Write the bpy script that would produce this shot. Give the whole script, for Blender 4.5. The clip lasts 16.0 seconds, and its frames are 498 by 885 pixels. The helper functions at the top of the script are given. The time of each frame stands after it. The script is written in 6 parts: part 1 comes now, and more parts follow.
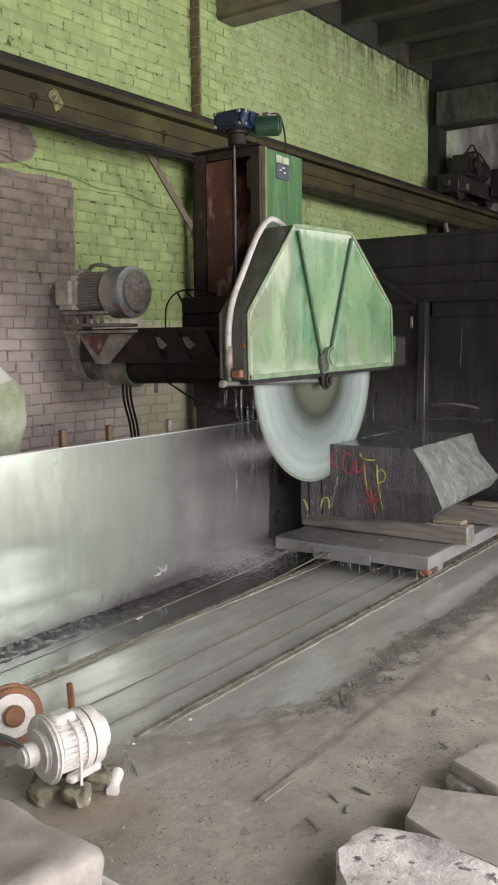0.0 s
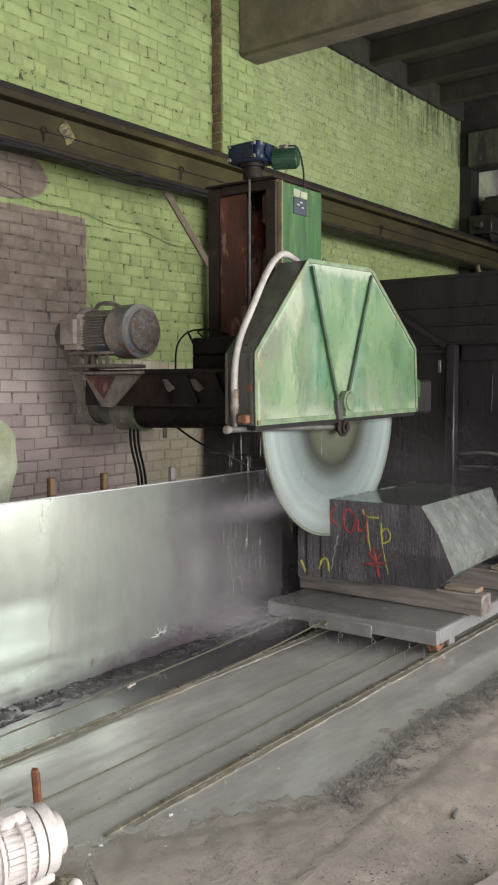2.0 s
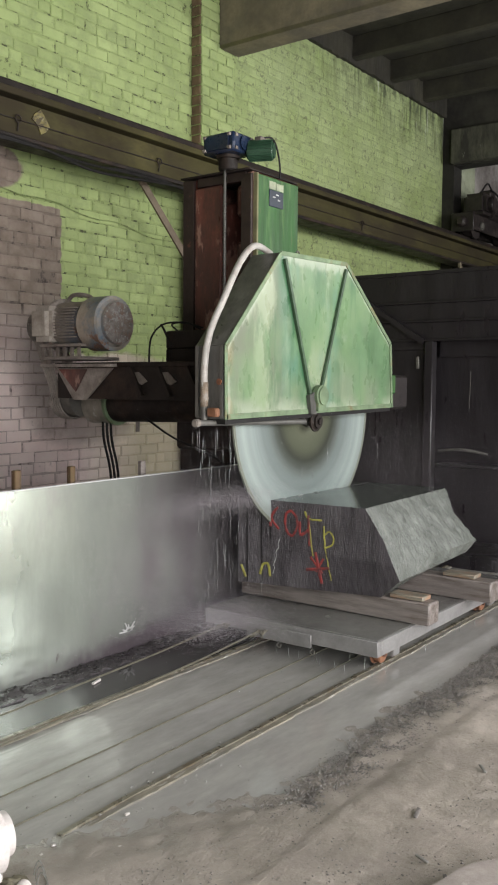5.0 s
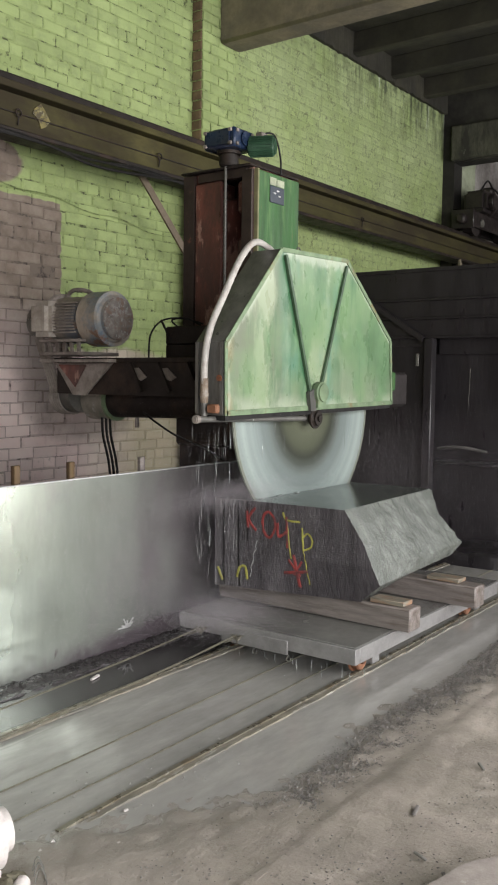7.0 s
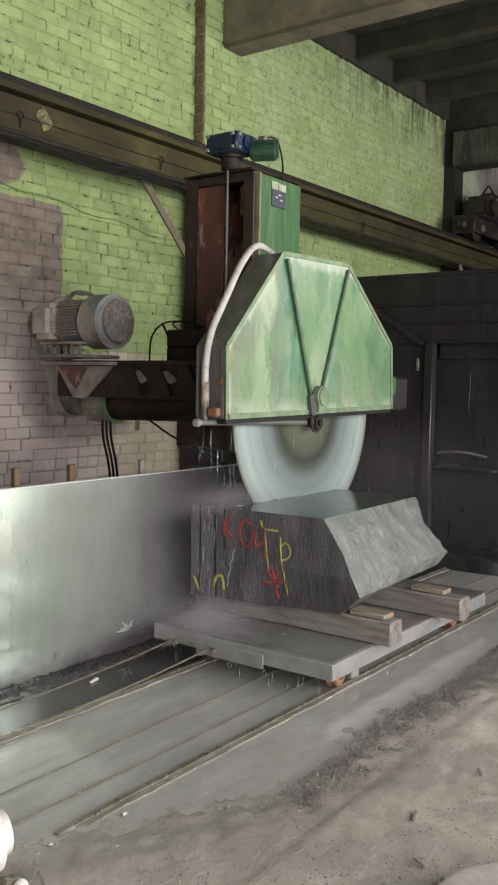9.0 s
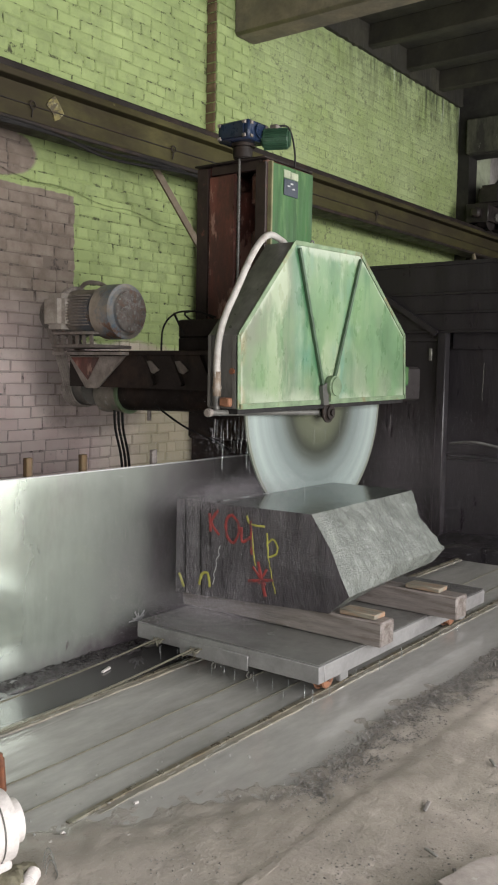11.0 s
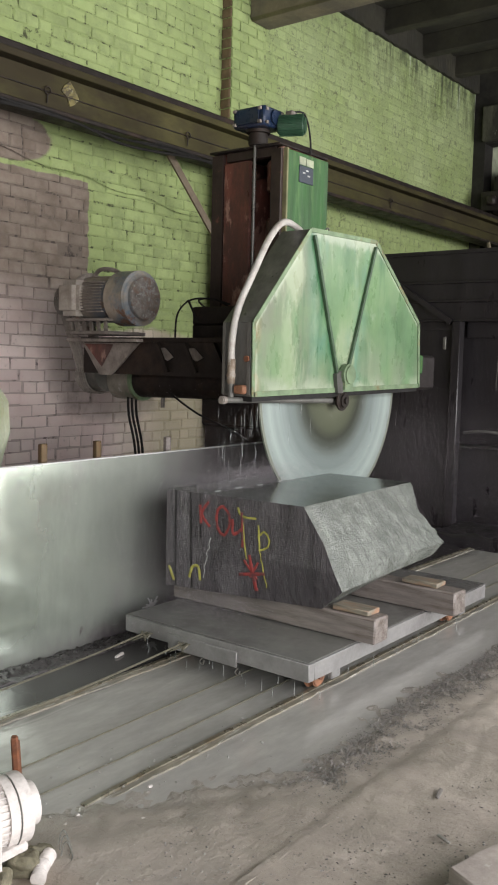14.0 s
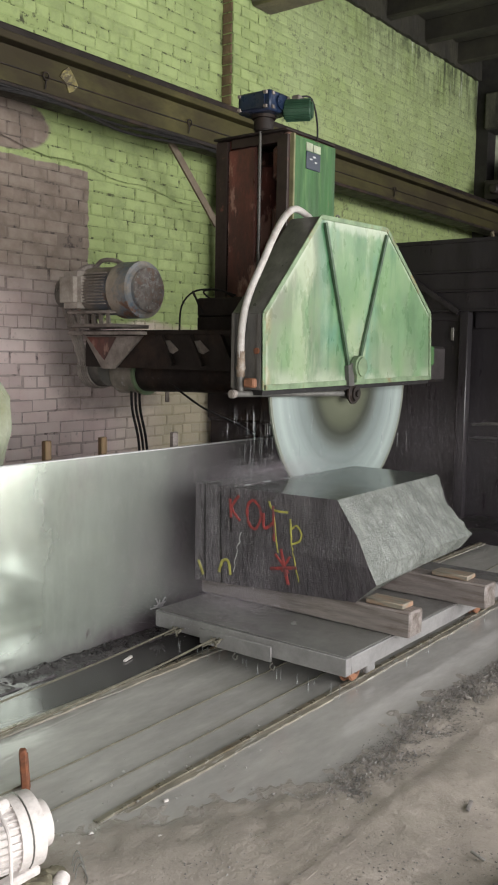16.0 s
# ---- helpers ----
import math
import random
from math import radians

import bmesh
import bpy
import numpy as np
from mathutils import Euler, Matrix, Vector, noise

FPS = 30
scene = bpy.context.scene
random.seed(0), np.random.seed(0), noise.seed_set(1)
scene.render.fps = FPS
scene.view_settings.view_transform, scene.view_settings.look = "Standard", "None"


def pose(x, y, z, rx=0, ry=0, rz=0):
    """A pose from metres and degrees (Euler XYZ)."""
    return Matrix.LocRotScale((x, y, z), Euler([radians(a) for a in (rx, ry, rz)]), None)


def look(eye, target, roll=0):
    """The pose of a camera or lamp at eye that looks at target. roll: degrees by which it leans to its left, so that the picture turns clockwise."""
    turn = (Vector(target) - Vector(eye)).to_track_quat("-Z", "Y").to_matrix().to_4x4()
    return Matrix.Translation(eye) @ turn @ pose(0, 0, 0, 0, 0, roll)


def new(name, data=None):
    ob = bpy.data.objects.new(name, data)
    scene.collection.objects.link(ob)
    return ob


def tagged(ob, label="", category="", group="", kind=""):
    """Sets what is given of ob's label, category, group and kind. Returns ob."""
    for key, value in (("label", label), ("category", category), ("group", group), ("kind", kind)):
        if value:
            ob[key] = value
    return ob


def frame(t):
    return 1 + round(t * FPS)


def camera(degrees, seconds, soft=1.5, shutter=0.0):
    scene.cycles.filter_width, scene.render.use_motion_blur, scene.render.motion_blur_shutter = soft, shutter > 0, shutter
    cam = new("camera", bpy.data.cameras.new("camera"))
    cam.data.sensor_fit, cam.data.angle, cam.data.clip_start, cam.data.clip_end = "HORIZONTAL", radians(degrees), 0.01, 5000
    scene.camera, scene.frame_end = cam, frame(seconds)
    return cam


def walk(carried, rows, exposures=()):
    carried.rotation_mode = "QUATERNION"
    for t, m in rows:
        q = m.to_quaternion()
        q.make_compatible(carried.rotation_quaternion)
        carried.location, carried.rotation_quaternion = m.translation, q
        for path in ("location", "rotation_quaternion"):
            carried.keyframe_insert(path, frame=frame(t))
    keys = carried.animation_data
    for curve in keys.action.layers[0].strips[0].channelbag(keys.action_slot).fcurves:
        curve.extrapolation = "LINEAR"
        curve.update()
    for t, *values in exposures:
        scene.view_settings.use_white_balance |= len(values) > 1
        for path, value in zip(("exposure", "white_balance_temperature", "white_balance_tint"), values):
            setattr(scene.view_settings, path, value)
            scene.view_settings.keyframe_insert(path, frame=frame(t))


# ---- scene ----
# ---- camera and its walk ----
cam = camera(31.47, 16.0, soft=2.0)
walk(cam, [
    (0.0, pose(-0.555, -0.107, 1.630, 83.43, 0.59, -54.90)),
    (0.5, pose(-0.449, -0.101, 1.628, 83.23, 0.60, -54.85)),
    (1.0, pose(-0.323, -0.023, 1.637, 85.54, -0.30, -55.30)),
    (1.5, pose(-0.223, 0.030, 1.658, 85.01, 0.13, -55.47)),
    (2.0, pose(-0.102, 0.024, 1.617, 86.31, 0.12, -52.65)),
    (2.5, pose(-0.011, -0.013, 1.608, 86.25, -1.40, -51.02)),
    (3.0, pose(0.022, -0.010, 1.606, 86.16, -0.96, -52.00)),
    (3.5, pose(0.007, -0.015, 1.602, 86.15, -0.22, -53.26)),
    (4.0, pose(0.003, -0.020, 1.599, 86.11, -0.26, -53.47)),
    (6.5, pose(-0.002, 0.006, 1.597, 85.97, -0.64, -53.56)),
    (7.0, pose(0.000, -0.000, 1.600, 85.85, -0.72, -53.64)),
    (7.5, pose(0.004, 0.002, 1.595, 85.89, -0.78, -53.60)),
    (8.0, pose(-0.001, 0.006, 1.597, 85.98, -0.84, -53.62)),
    (8.5, pose(-0.002, 0.006, 1.595, 86.04, -0.89, -53.80)),
    (9.0, pose(-0.004, 0.007, 1.600, 86.08, -1.09, -53.67)),
    (11.5, pose(0.009, 0.011, 1.596, 85.35, -1.00, -52.72)),
    (12.0, pose(0.008, 0.011, 1.598, 85.33, -1.05, -52.62)),
    (12.5, pose(0.007, 0.014, 1.592, 85.27, -1.17, -52.51)),
    (13.0, pose(0.004, 0.019, 1.594, 85.12, -1.29, -52.44)),
    (13.5, pose(-0.001, 0.015, 1.596, 84.99, -1.26, -52.32)),
    (14.0, pose(-0.005, 0.022, 1.594, 84.66, -1.36, -52.12)),
    (14.5, pose(0.003, 0.022, 1.594, 84.27, -1.25, -51.95)),
    (15.0, pose(0.010, 0.031, 1.591, 84.13, -1.22, -51.98)),
    (15.5, pose(0.030, 0.067, 1.588, 83.92, -1.48, -52.22)),
    (16.0, pose(0.080, 0.182, 1.590, 84.20, -0.95, -52.36)),
])

# ---- light ----
world = bpy.data.worlds.new("world")
scene.world = world
world.use_nodes = True
wn = world.node_tree
sky = wn.nodes.new("ShaderNodeTexSky")
sky.sky_type, sky.sun_disc = "NISHITA", False
sky.sun_elevation, sky.sun_rotation = radians(40), radians(200)
wn.nodes["Background"].inputs["Strength"].default_value = 0.10
wn.links.new(sky.outputs["Color"], wn.nodes["Background"].inputs["Color"])

# daylight of an overcast sky in the open gate behind the camera
gate_light = bpy.data.lights.new("gate_daylight", "AREA")
gate_light.shape, gate_light.size, gate_light.size_y = "RECTANGLE", 12.2, 4.1
gate_light.energy, gate_light.color = 965, (1.0, 0.975, 0.955)
new("gate_daylight", gate_light).matrix_world = look((2.2, -2.95, 2.15), (2.2, 4.0, 2.15))
# added fill lamp for the far wall, in an unseen opening along the same wall
far_fill = bpy.data.lights.new("far_wall_fill", "AREA")
far_fill.shape, far_fill.size, far_fill.size_y = "RECTANGLE", 3.5, 2.2
far_fill.energy, far_fill.color = 345, (1.0, 0.99, 0.96)
new("far_wall_fill", far_fill).matrix_world = look((10.9, -2.95, 3.4), (10.9, 4.0, 3.4))
# small fill lamp added to light the bay behind, in an unseen opening
bay_fill = bpy.data.lights.new("bay_fill_lamp", "AREA")
bay_fill.shape, bay_fill.size, bay_fill.size_y = "RECTANGLE", 2.1, 2.3
bay_fill.energy, bay_fill.color = 28, (1.0, 0.98, 0.97)
new("bay_fill_lamp", bay_fill).matrix_world = look((15.3, -2.95, 3.2), (15.3, 4.0, 3.2))
scene.view_settings.exposure = 0.0


# ---- materials ----
def mat(name, base, rough=0.7, metal=0.0, vary=0.25, scale=6.0, bump=0.3, bump_scale=60.0, second=None, amount=0.4,
        stretch=(1, 1, 1), spots=None, spot_level=0.62, spot_scale=9.0, rough_vary=0.15, bump_dist=0.004, spec=0.5):
    """A node material: base colour varied at two scales, a second colour in patches, spots of a third, bump and uneven gloss."""
    m = bpy.data.materials.new(name)
    m.use_nodes = True
    n, l = m.node_tree.nodes, m.node_tree.links
    b = n["Principled BSDF"]
    b.inputs["Metallic"].default_value = metal
    b.inputs["Specular IOR Level"].default_value = spec
    geo = n.new("ShaderNodeTexCoord")
    mp = n.new("ShaderNodeMapping")
    mp.inputs["Scale"].default_value = stretch
    l.new(geo.outputs["Object"], mp.inputs["Vector"])

    def noise_of(sc, detail=6.0, ro=0.6, vec=None):
        t = n.new("ShaderNodeTexNoise")
        t.inputs["Scale"].default_value, t.inputs["Detail"].default_value, t.inputs["Roughness"].default_value = sc, detail, ro
        l.new((vec or mp.outputs["Vector"]), t.inputs["Vector"])
        return t.outputs["Fac"]

    def ramp(fac, lo, hi):
        r = n.new("ShaderNodeMapRange")
        r.inputs["From Min"].default_value, r.inputs["From Max"].default_value = lo, hi
        l.new(fac, r.inputs["Value"])
        return r.outputs["Result"]

    def mix(fac, a, c):
        x = n.new("ShaderNodeMix")
        x.data_type = "RGBA"
        for sock, v in ((x.inputs[0], fac), (x.inputs[6], a), (x.inputs[7], c)):
            if isinstance(v, (tuple, list)):
                sock.default_value = (*v, 1) if len(v) == 3 else v
            elif isinstance(v, (int, float)):
                sock.default_value = v
            else:
                l.new(v, sock)
        return x.outputs[2]

    dark = tuple(c * (1 - vary) for c in base)
    lite = tuple(min(0.95, c * (1 + vary)) for c in base)
    big = noise_of(scale)
    fine = noise_of(scale * 9, 4)
    col = mix(ramp(big, 0.3, 0.7), dark, lite)
    if second:
        col = mix(ramp(noise_of(scale * 0.6, 8, 0.7), 0.62 - amount * 0.4, 0.72 - amount * 0.25), col, second)
    if spots:
        col = mix(ramp(noise_of(spot_scale, 5, 0.65), spot_level, spot_level + 0.06), col, spots)
    grain = mix(ramp(fine, 0.25, 0.75), tuple(0.82 for _ in range(3)), tuple(1.0 for _ in range(3)))
    mul = n.new("ShaderNodeMix")
    mul.data_type, mul.blend_type = "RGBA", "MULTIPLY"
    mul.inputs[0].default_value = 1.0
    l.new(col, mul.inputs[6]), l.new(grain, mul.inputs[7])
    info = n.new("ShaderNodeObjectInfo")
    hsv = n.new("ShaderNodeHueSaturation")
    l.new(mul.outputs[2], hsv.inputs["Color"])
    val = n.new("ShaderNodeMapRange")
    val.inputs["To Min"].default_value, val.inputs["To Max"].default_value = 0.92, 1.08
    l.new(info.outputs["Random"], val.inputs["Value"]), l.new(val.outputs["Result"], hsv.inputs["Value"])
    l.new(hsv.outputs["Color"], b.inputs["Base Color"])
    rr = n.new("ShaderNodeMapRange")
    rr.inputs["From Min"].default_value, rr.inputs["From Max"].default_value = 0.3, 0.7
    rr.inputs["To Min"].default_value, rr.inputs["To Max"].default_value = max(0.03, rough - rough_vary), min(1, rough + rough_vary)
    l.new(noise_of(scale * 1.7), rr.inputs["Value"])
    l.new(rr.outputs["Result"], b.inputs["Roughness"])
    if bump:
        bp = n.new("ShaderNodeBump")
        bp.inputs["Strength"].default_value, bp.inputs["Distance"].default_value = bump, bump_dist
        l.new(noise_of(bump_scale, 5, 0.65), bp.inputs["Height"])
        l.new(bp.outputs["Normal"], b.inputs["Normal"])
    return m


def wall_material(name, mortar=False):
    """Old brickwork: yellow-green paint above, bare dusty brick below and in a patch on the left, damp stains near the roof."""
    m = bpy.data.materials.new(name)
    m.use_nodes = True
    n, l = m.node_tree.nodes, m.node_tree.links
    b = n["Principled BSDF"]
    pos = n.new("ShaderNodeNewGeometry").outputs["Position"]
    sep = n.new("ShaderNodeSeparateXYZ")
    l.new(pos, sep.inputs[0])

    def math_of(op, a, c=None, clamp=False):
        x = n.new("ShaderNodeMath")
        x.operation, x.use_clamp = op, clamp
        for i, v in enumerate((a, c)):
            if v is None:
                continue
            if isinstance(v, (int, float)):
                x.inputs[i].default_value = v
            else:
                l.new(v, x.inputs[i])
        return x.outputs[0]

    def noise_of(sc, detail=6.0, ro=0.6, stretch=None):
        t = n.new("ShaderNodeTexNoise")
        t.inputs["Scale"].default_value, t.inputs["Detail"].default_value, t.inputs["Roughness"].default_value = sc, detail, ro
        if stretch:
            mp = n.new("ShaderNodeMapping")
            mp.inputs["Scale"].default_value = stretch
            l.new(pos, mp.inputs["Vector"])
            l.new(mp.outputs["Vector"], t.inputs["Vector"])
        else:
            l.new(pos, t.inputs["Vector"])
        return t.outputs["Fac"]

    def step(v, lo, hi):
        r = n.new("ShaderNodeMapRange")
        r.inputs["From Min"].default_value, r.inputs["From Max"].default_value = lo, hi
        if isinstance(v, (int, float)):
            r.inputs["Value"].default_value = v
        else:
            l.new(v, r.inputs["Value"])
        return r.outputs["Result"]

    def mix(fac, a, c):
        x = n.new("ShaderNodeMix")
        x.data_type = "RGBA"
        for sock, v in ((x.inputs[0], fac), (x.inputs[6], a), (x.inputs[7], c)):
            if isinstance(v, (tuple, list)):
                sock.default_value = (*v, 1)
            elif isinstance(v, (int, float)):
                sock.default_value = v
            else:
                l.new(v, sock)
        return x.outputs[2]

    n1 = noise_of(1.3)
    n2 = noise_of(7.0)
    wob = math_of("MULTIPLY", math_of("SUBTRACT", n2, 0.5), 0.05)
    x = math_of("ADD", sep.outputs["X"], wob)
    z = math_of("ADD", sep.outputs["Z"], wob)
    patch = math_of("MULTIPLY", step(x, 5.325, 5.315), step(z, 3.10, 3.09))
    dx, dz = math_of("SUBTRACT", x, 4.45), math_of("MULTIPLY", math_of("SUBTRACT", z, 3.34), 2.2)
    blotch = step(math_of("ADD", math_of("MULTIPLY", dx, dx), math_of("MULTIPLY", dz, dz)), 0.22, 0.19)
    low = step(math_of("ADD", z, math_of("MULTIPLY", n1, 0.35)), 2.04, 1.98)
    bare = math_of("MAXIMUM", math_of("MAXIMUM", patch, blotch), low)
    if mortar:
        green = mix(math_of("MULTIPLY", step(noise_of(15, 7, 0.75), 0.52, 0.60), math_of("MAXIMUM", step(x, 9.5, 6.8), 0.55)), PAINT_C, (0.075, 0.085, 0.045))
        raw = mix(step(noise_of(15, 7, 0.75), 0.55, 0.64), (0.55, 0.45, 0.425), (0.17, 0.14, 0.135))
    else:
        green = mix(step(n1, 0.35, 0.68), PAINT_A, PAINT_B)
        green = mix(math_of("MULTIPLY", step(noise_of(4.5, 7, 0.7), 0.46, 0.62), 0.62), green, (0.26, 0.32, 0.15))
        green = mix(math_of("MULTIPLY", step(noise_of(16, 8, 0.75), 0.60, 0.70), 0.55), green, (0.20, 0.22, 0.11))
        raw = mix(step(noise_of(2.5), 0.35, 0.65), (0.78, 0.63, 0.615), (0.87, 0.76, 0.725))
        raw = mix(math_of("MULTIPLY", step(noise_of(14, 8, 0.7), 0.60, 0.70), 0.5), raw, (0.24, 0.20, 0.20))
    rnd = n.new("ShaderNodeNewGeometry").outputs["Random Per Island"]
    inf = n.new("ShaderNodeObjectInfo").outputs["Random"]
    grey = mix(step(n2, 0.35, 0.65), (0.215, 0.17, 0.14), (0.305, 0.255, 0.215))
    if mortar:
        grey = mix(step(noise_of(12, 7, 0.7), 0.50, 0.64), (0.21, 0.17, 0.145), (0.06, 0.05, 0.045))
    raw = mix(math_of("MULTIPLY", step(math_of("MAXIMUM", patch, blotch), 0.0, 0.2), step(math_of("ADD", z, math_of("MULTIPLY", n1, 0.8)), 2.0, 2.7)), raw, grey)
    raw = mix(math_of("MULTIPLY", step(x, 5.5, 6.3), 0.75), raw, (0.40, 0.375, 0.23))
    col = mix(bare, green, raw)
    # two ragged dark patches on the wall, behind the belts and below the arm
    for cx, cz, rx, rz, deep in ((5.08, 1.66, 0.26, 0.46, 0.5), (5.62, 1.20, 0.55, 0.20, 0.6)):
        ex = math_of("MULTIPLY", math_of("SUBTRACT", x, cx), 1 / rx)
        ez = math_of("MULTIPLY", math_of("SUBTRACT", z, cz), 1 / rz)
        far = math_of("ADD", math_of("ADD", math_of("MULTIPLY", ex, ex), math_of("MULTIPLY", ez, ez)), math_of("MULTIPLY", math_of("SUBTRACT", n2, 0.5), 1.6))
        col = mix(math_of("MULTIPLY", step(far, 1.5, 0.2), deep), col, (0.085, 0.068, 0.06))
    # grey bloom and damp run-down stains under the roof
    bloom = math_of("MULTIPLY", math_of("MULTIPLY", step(n1, 0.36, 0.6), math_of("MULTIPLY", step(x, 7.4, 8.6), step(z, 2.9, 3.9))), 0.6)
    col = mix(bloom, col, (0.37, 0.435, 0.235))
    pits = math_of("MULTIPLY", step(noise_of(13, 9, 0.8), 0.555, 0.60), step(x, 7.2, 8.0))
    col = mix(math_of("MULTIPLY", pits, 0.75), col, (0.13, 0.14, 0.085))
    runs = math_of("MULTIPLY", step(noise_of(1.0, 5, 0.7, (7, 1, 0.9)), 0.42, 0.58), math_of("MULTIPLY", math_of("MULTIPLY", step(z, 4.9, 5.6), step(x, 8.6, 11.0)), step(noise_of(1.7, 6, 0.7), 0.36, 0.50)))
    col = mix(math_of("MULTIPLY", runs, 0.85), col, (0.035, 0.04, 0.028))
    lime = math_of("MULTIPLY", step(noise_of(1.0, 4, 0.6, (14, 1, 1.0)), 0.62, 0.68), math_of("MULTIPLY", step(z, 5.15, 5.4), step(x, 10.2, 10.8)))
    col = mix(math_of("MULTIPLY", lime, 0.7), col, (0.55, 0.6, 0.5))
    tone = math_of("ADD", 0.90, math_of("MULTIPLY", math_of("FRACT", math_of("ADD", rnd, inf)), 0.17))
    hsv = n.new("ShaderNodeHueSaturation")
    l.new(col, hsv.inputs["Color"]), l.new(tone, hsv.inputs["Value"])
    l.new(hsv.outputs["Color"], b.inputs["Base Color"])
    b.inputs["Roughness"].default_value = 0.8
    b.inputs["Specular IOR Level"].default_value = 0.3
    bp = n.new("ShaderNodeBump")
    bp.inputs["Strength"].default_value, bp.inputs["Distance"].default_value = 0.9, 0.012
    l.new(noise_of(26, 8, 0.75), bp.inputs["Height"])
    l.new(bp.outputs["Normal"], b.inputs["Normal"])
    return m


def blade_material():
    """Spinning steel: rings of slurry and wear round the axle, smeared by the spin."""
    m = bpy.data.materials.new("spinning_steel_disc")
    m.use_nodes = True
    n, l = m.node_tree.nodes, m.node_tree.links
    b = n["Principled BSDF"]
    sep = n.new("ShaderNodeSeparateXYZ")
    l.new(n.new("ShaderNodeTexCoord").outputs["Object"], sep.inputs[0])
    flat = n.new("ShaderNodeCombineXYZ")
    l.new(sep.outputs["X"], flat.inputs["X"]), l.new(sep.outputs["Z"], flat.inputs["Y"])
    ln = n.new("ShaderNodeVectorMath")
    ln.operation = "LENGTH"
    l.new(flat.outputs[0], ln.inputs[0])
    rim = n.new("ShaderNodeTexNoise")
    rim.noise_dimensions = "1D"
    rim.inputs["Scale"].default_value, rim.inputs["Detail"].default_value = 11.0, 3.0
    l.new(ln.outputs["Value"], rim.inputs["W"])
    ramp = n.new("ShaderNodeValToRGB")
    stops = ((0.0, (0.085, 0.092, 0.062)), (0.12, (0.125, 0.134, 0.092)), (0.26, (0.085, 0.093, 0.062)), (0.33, (0.045, 0.05, 0.038)), (0.385, (0.085, 0.096, 0.085)),
             (0.46, (0.175, 0.208, 0.20)), (0.58, (0.245, 0.29, 0.28)), (0.70, (0.30, 0.35, 0.335)), (0.79, (0.26, 0.305, 0.285)))
    while len(ramp.color_ramp.elements) < len(stops):
        ramp.color_ramp.elements.new(0.5)
    for e, (p, c) in zip(ramp.color_ramp.elements, stops):
        e.position, e.color = p, (*c, 1)
    l.new(ln.outputs["Value"], ramp.inputs[0])
    mr = n.new("ShaderNodeMapRange")
    mr.inputs["From Min"].default_value, mr.inputs["From Max"].default_value = 0.3, 0.7
    mr.inputs["To Min"].default_value, mr.inputs["To Max"].default_value = 0.86, 1.10
    l.new(rim.outputs["Fac"], mr.inputs["Value"])
    hsv = n.new("ShaderNodeHueSaturation")
    l.new(ramp.outputs[0], hsv.inputs["Color"]), l.new(mr.outputs["Result"], hsv.inputs["Value"])
    l.new(hsv.outputs["Color"], b.inputs["Base Color"])
    b.inputs["Roughness"].default_value, b.inputs["Metallic"].default_value = 0.34, 0.15
    return m


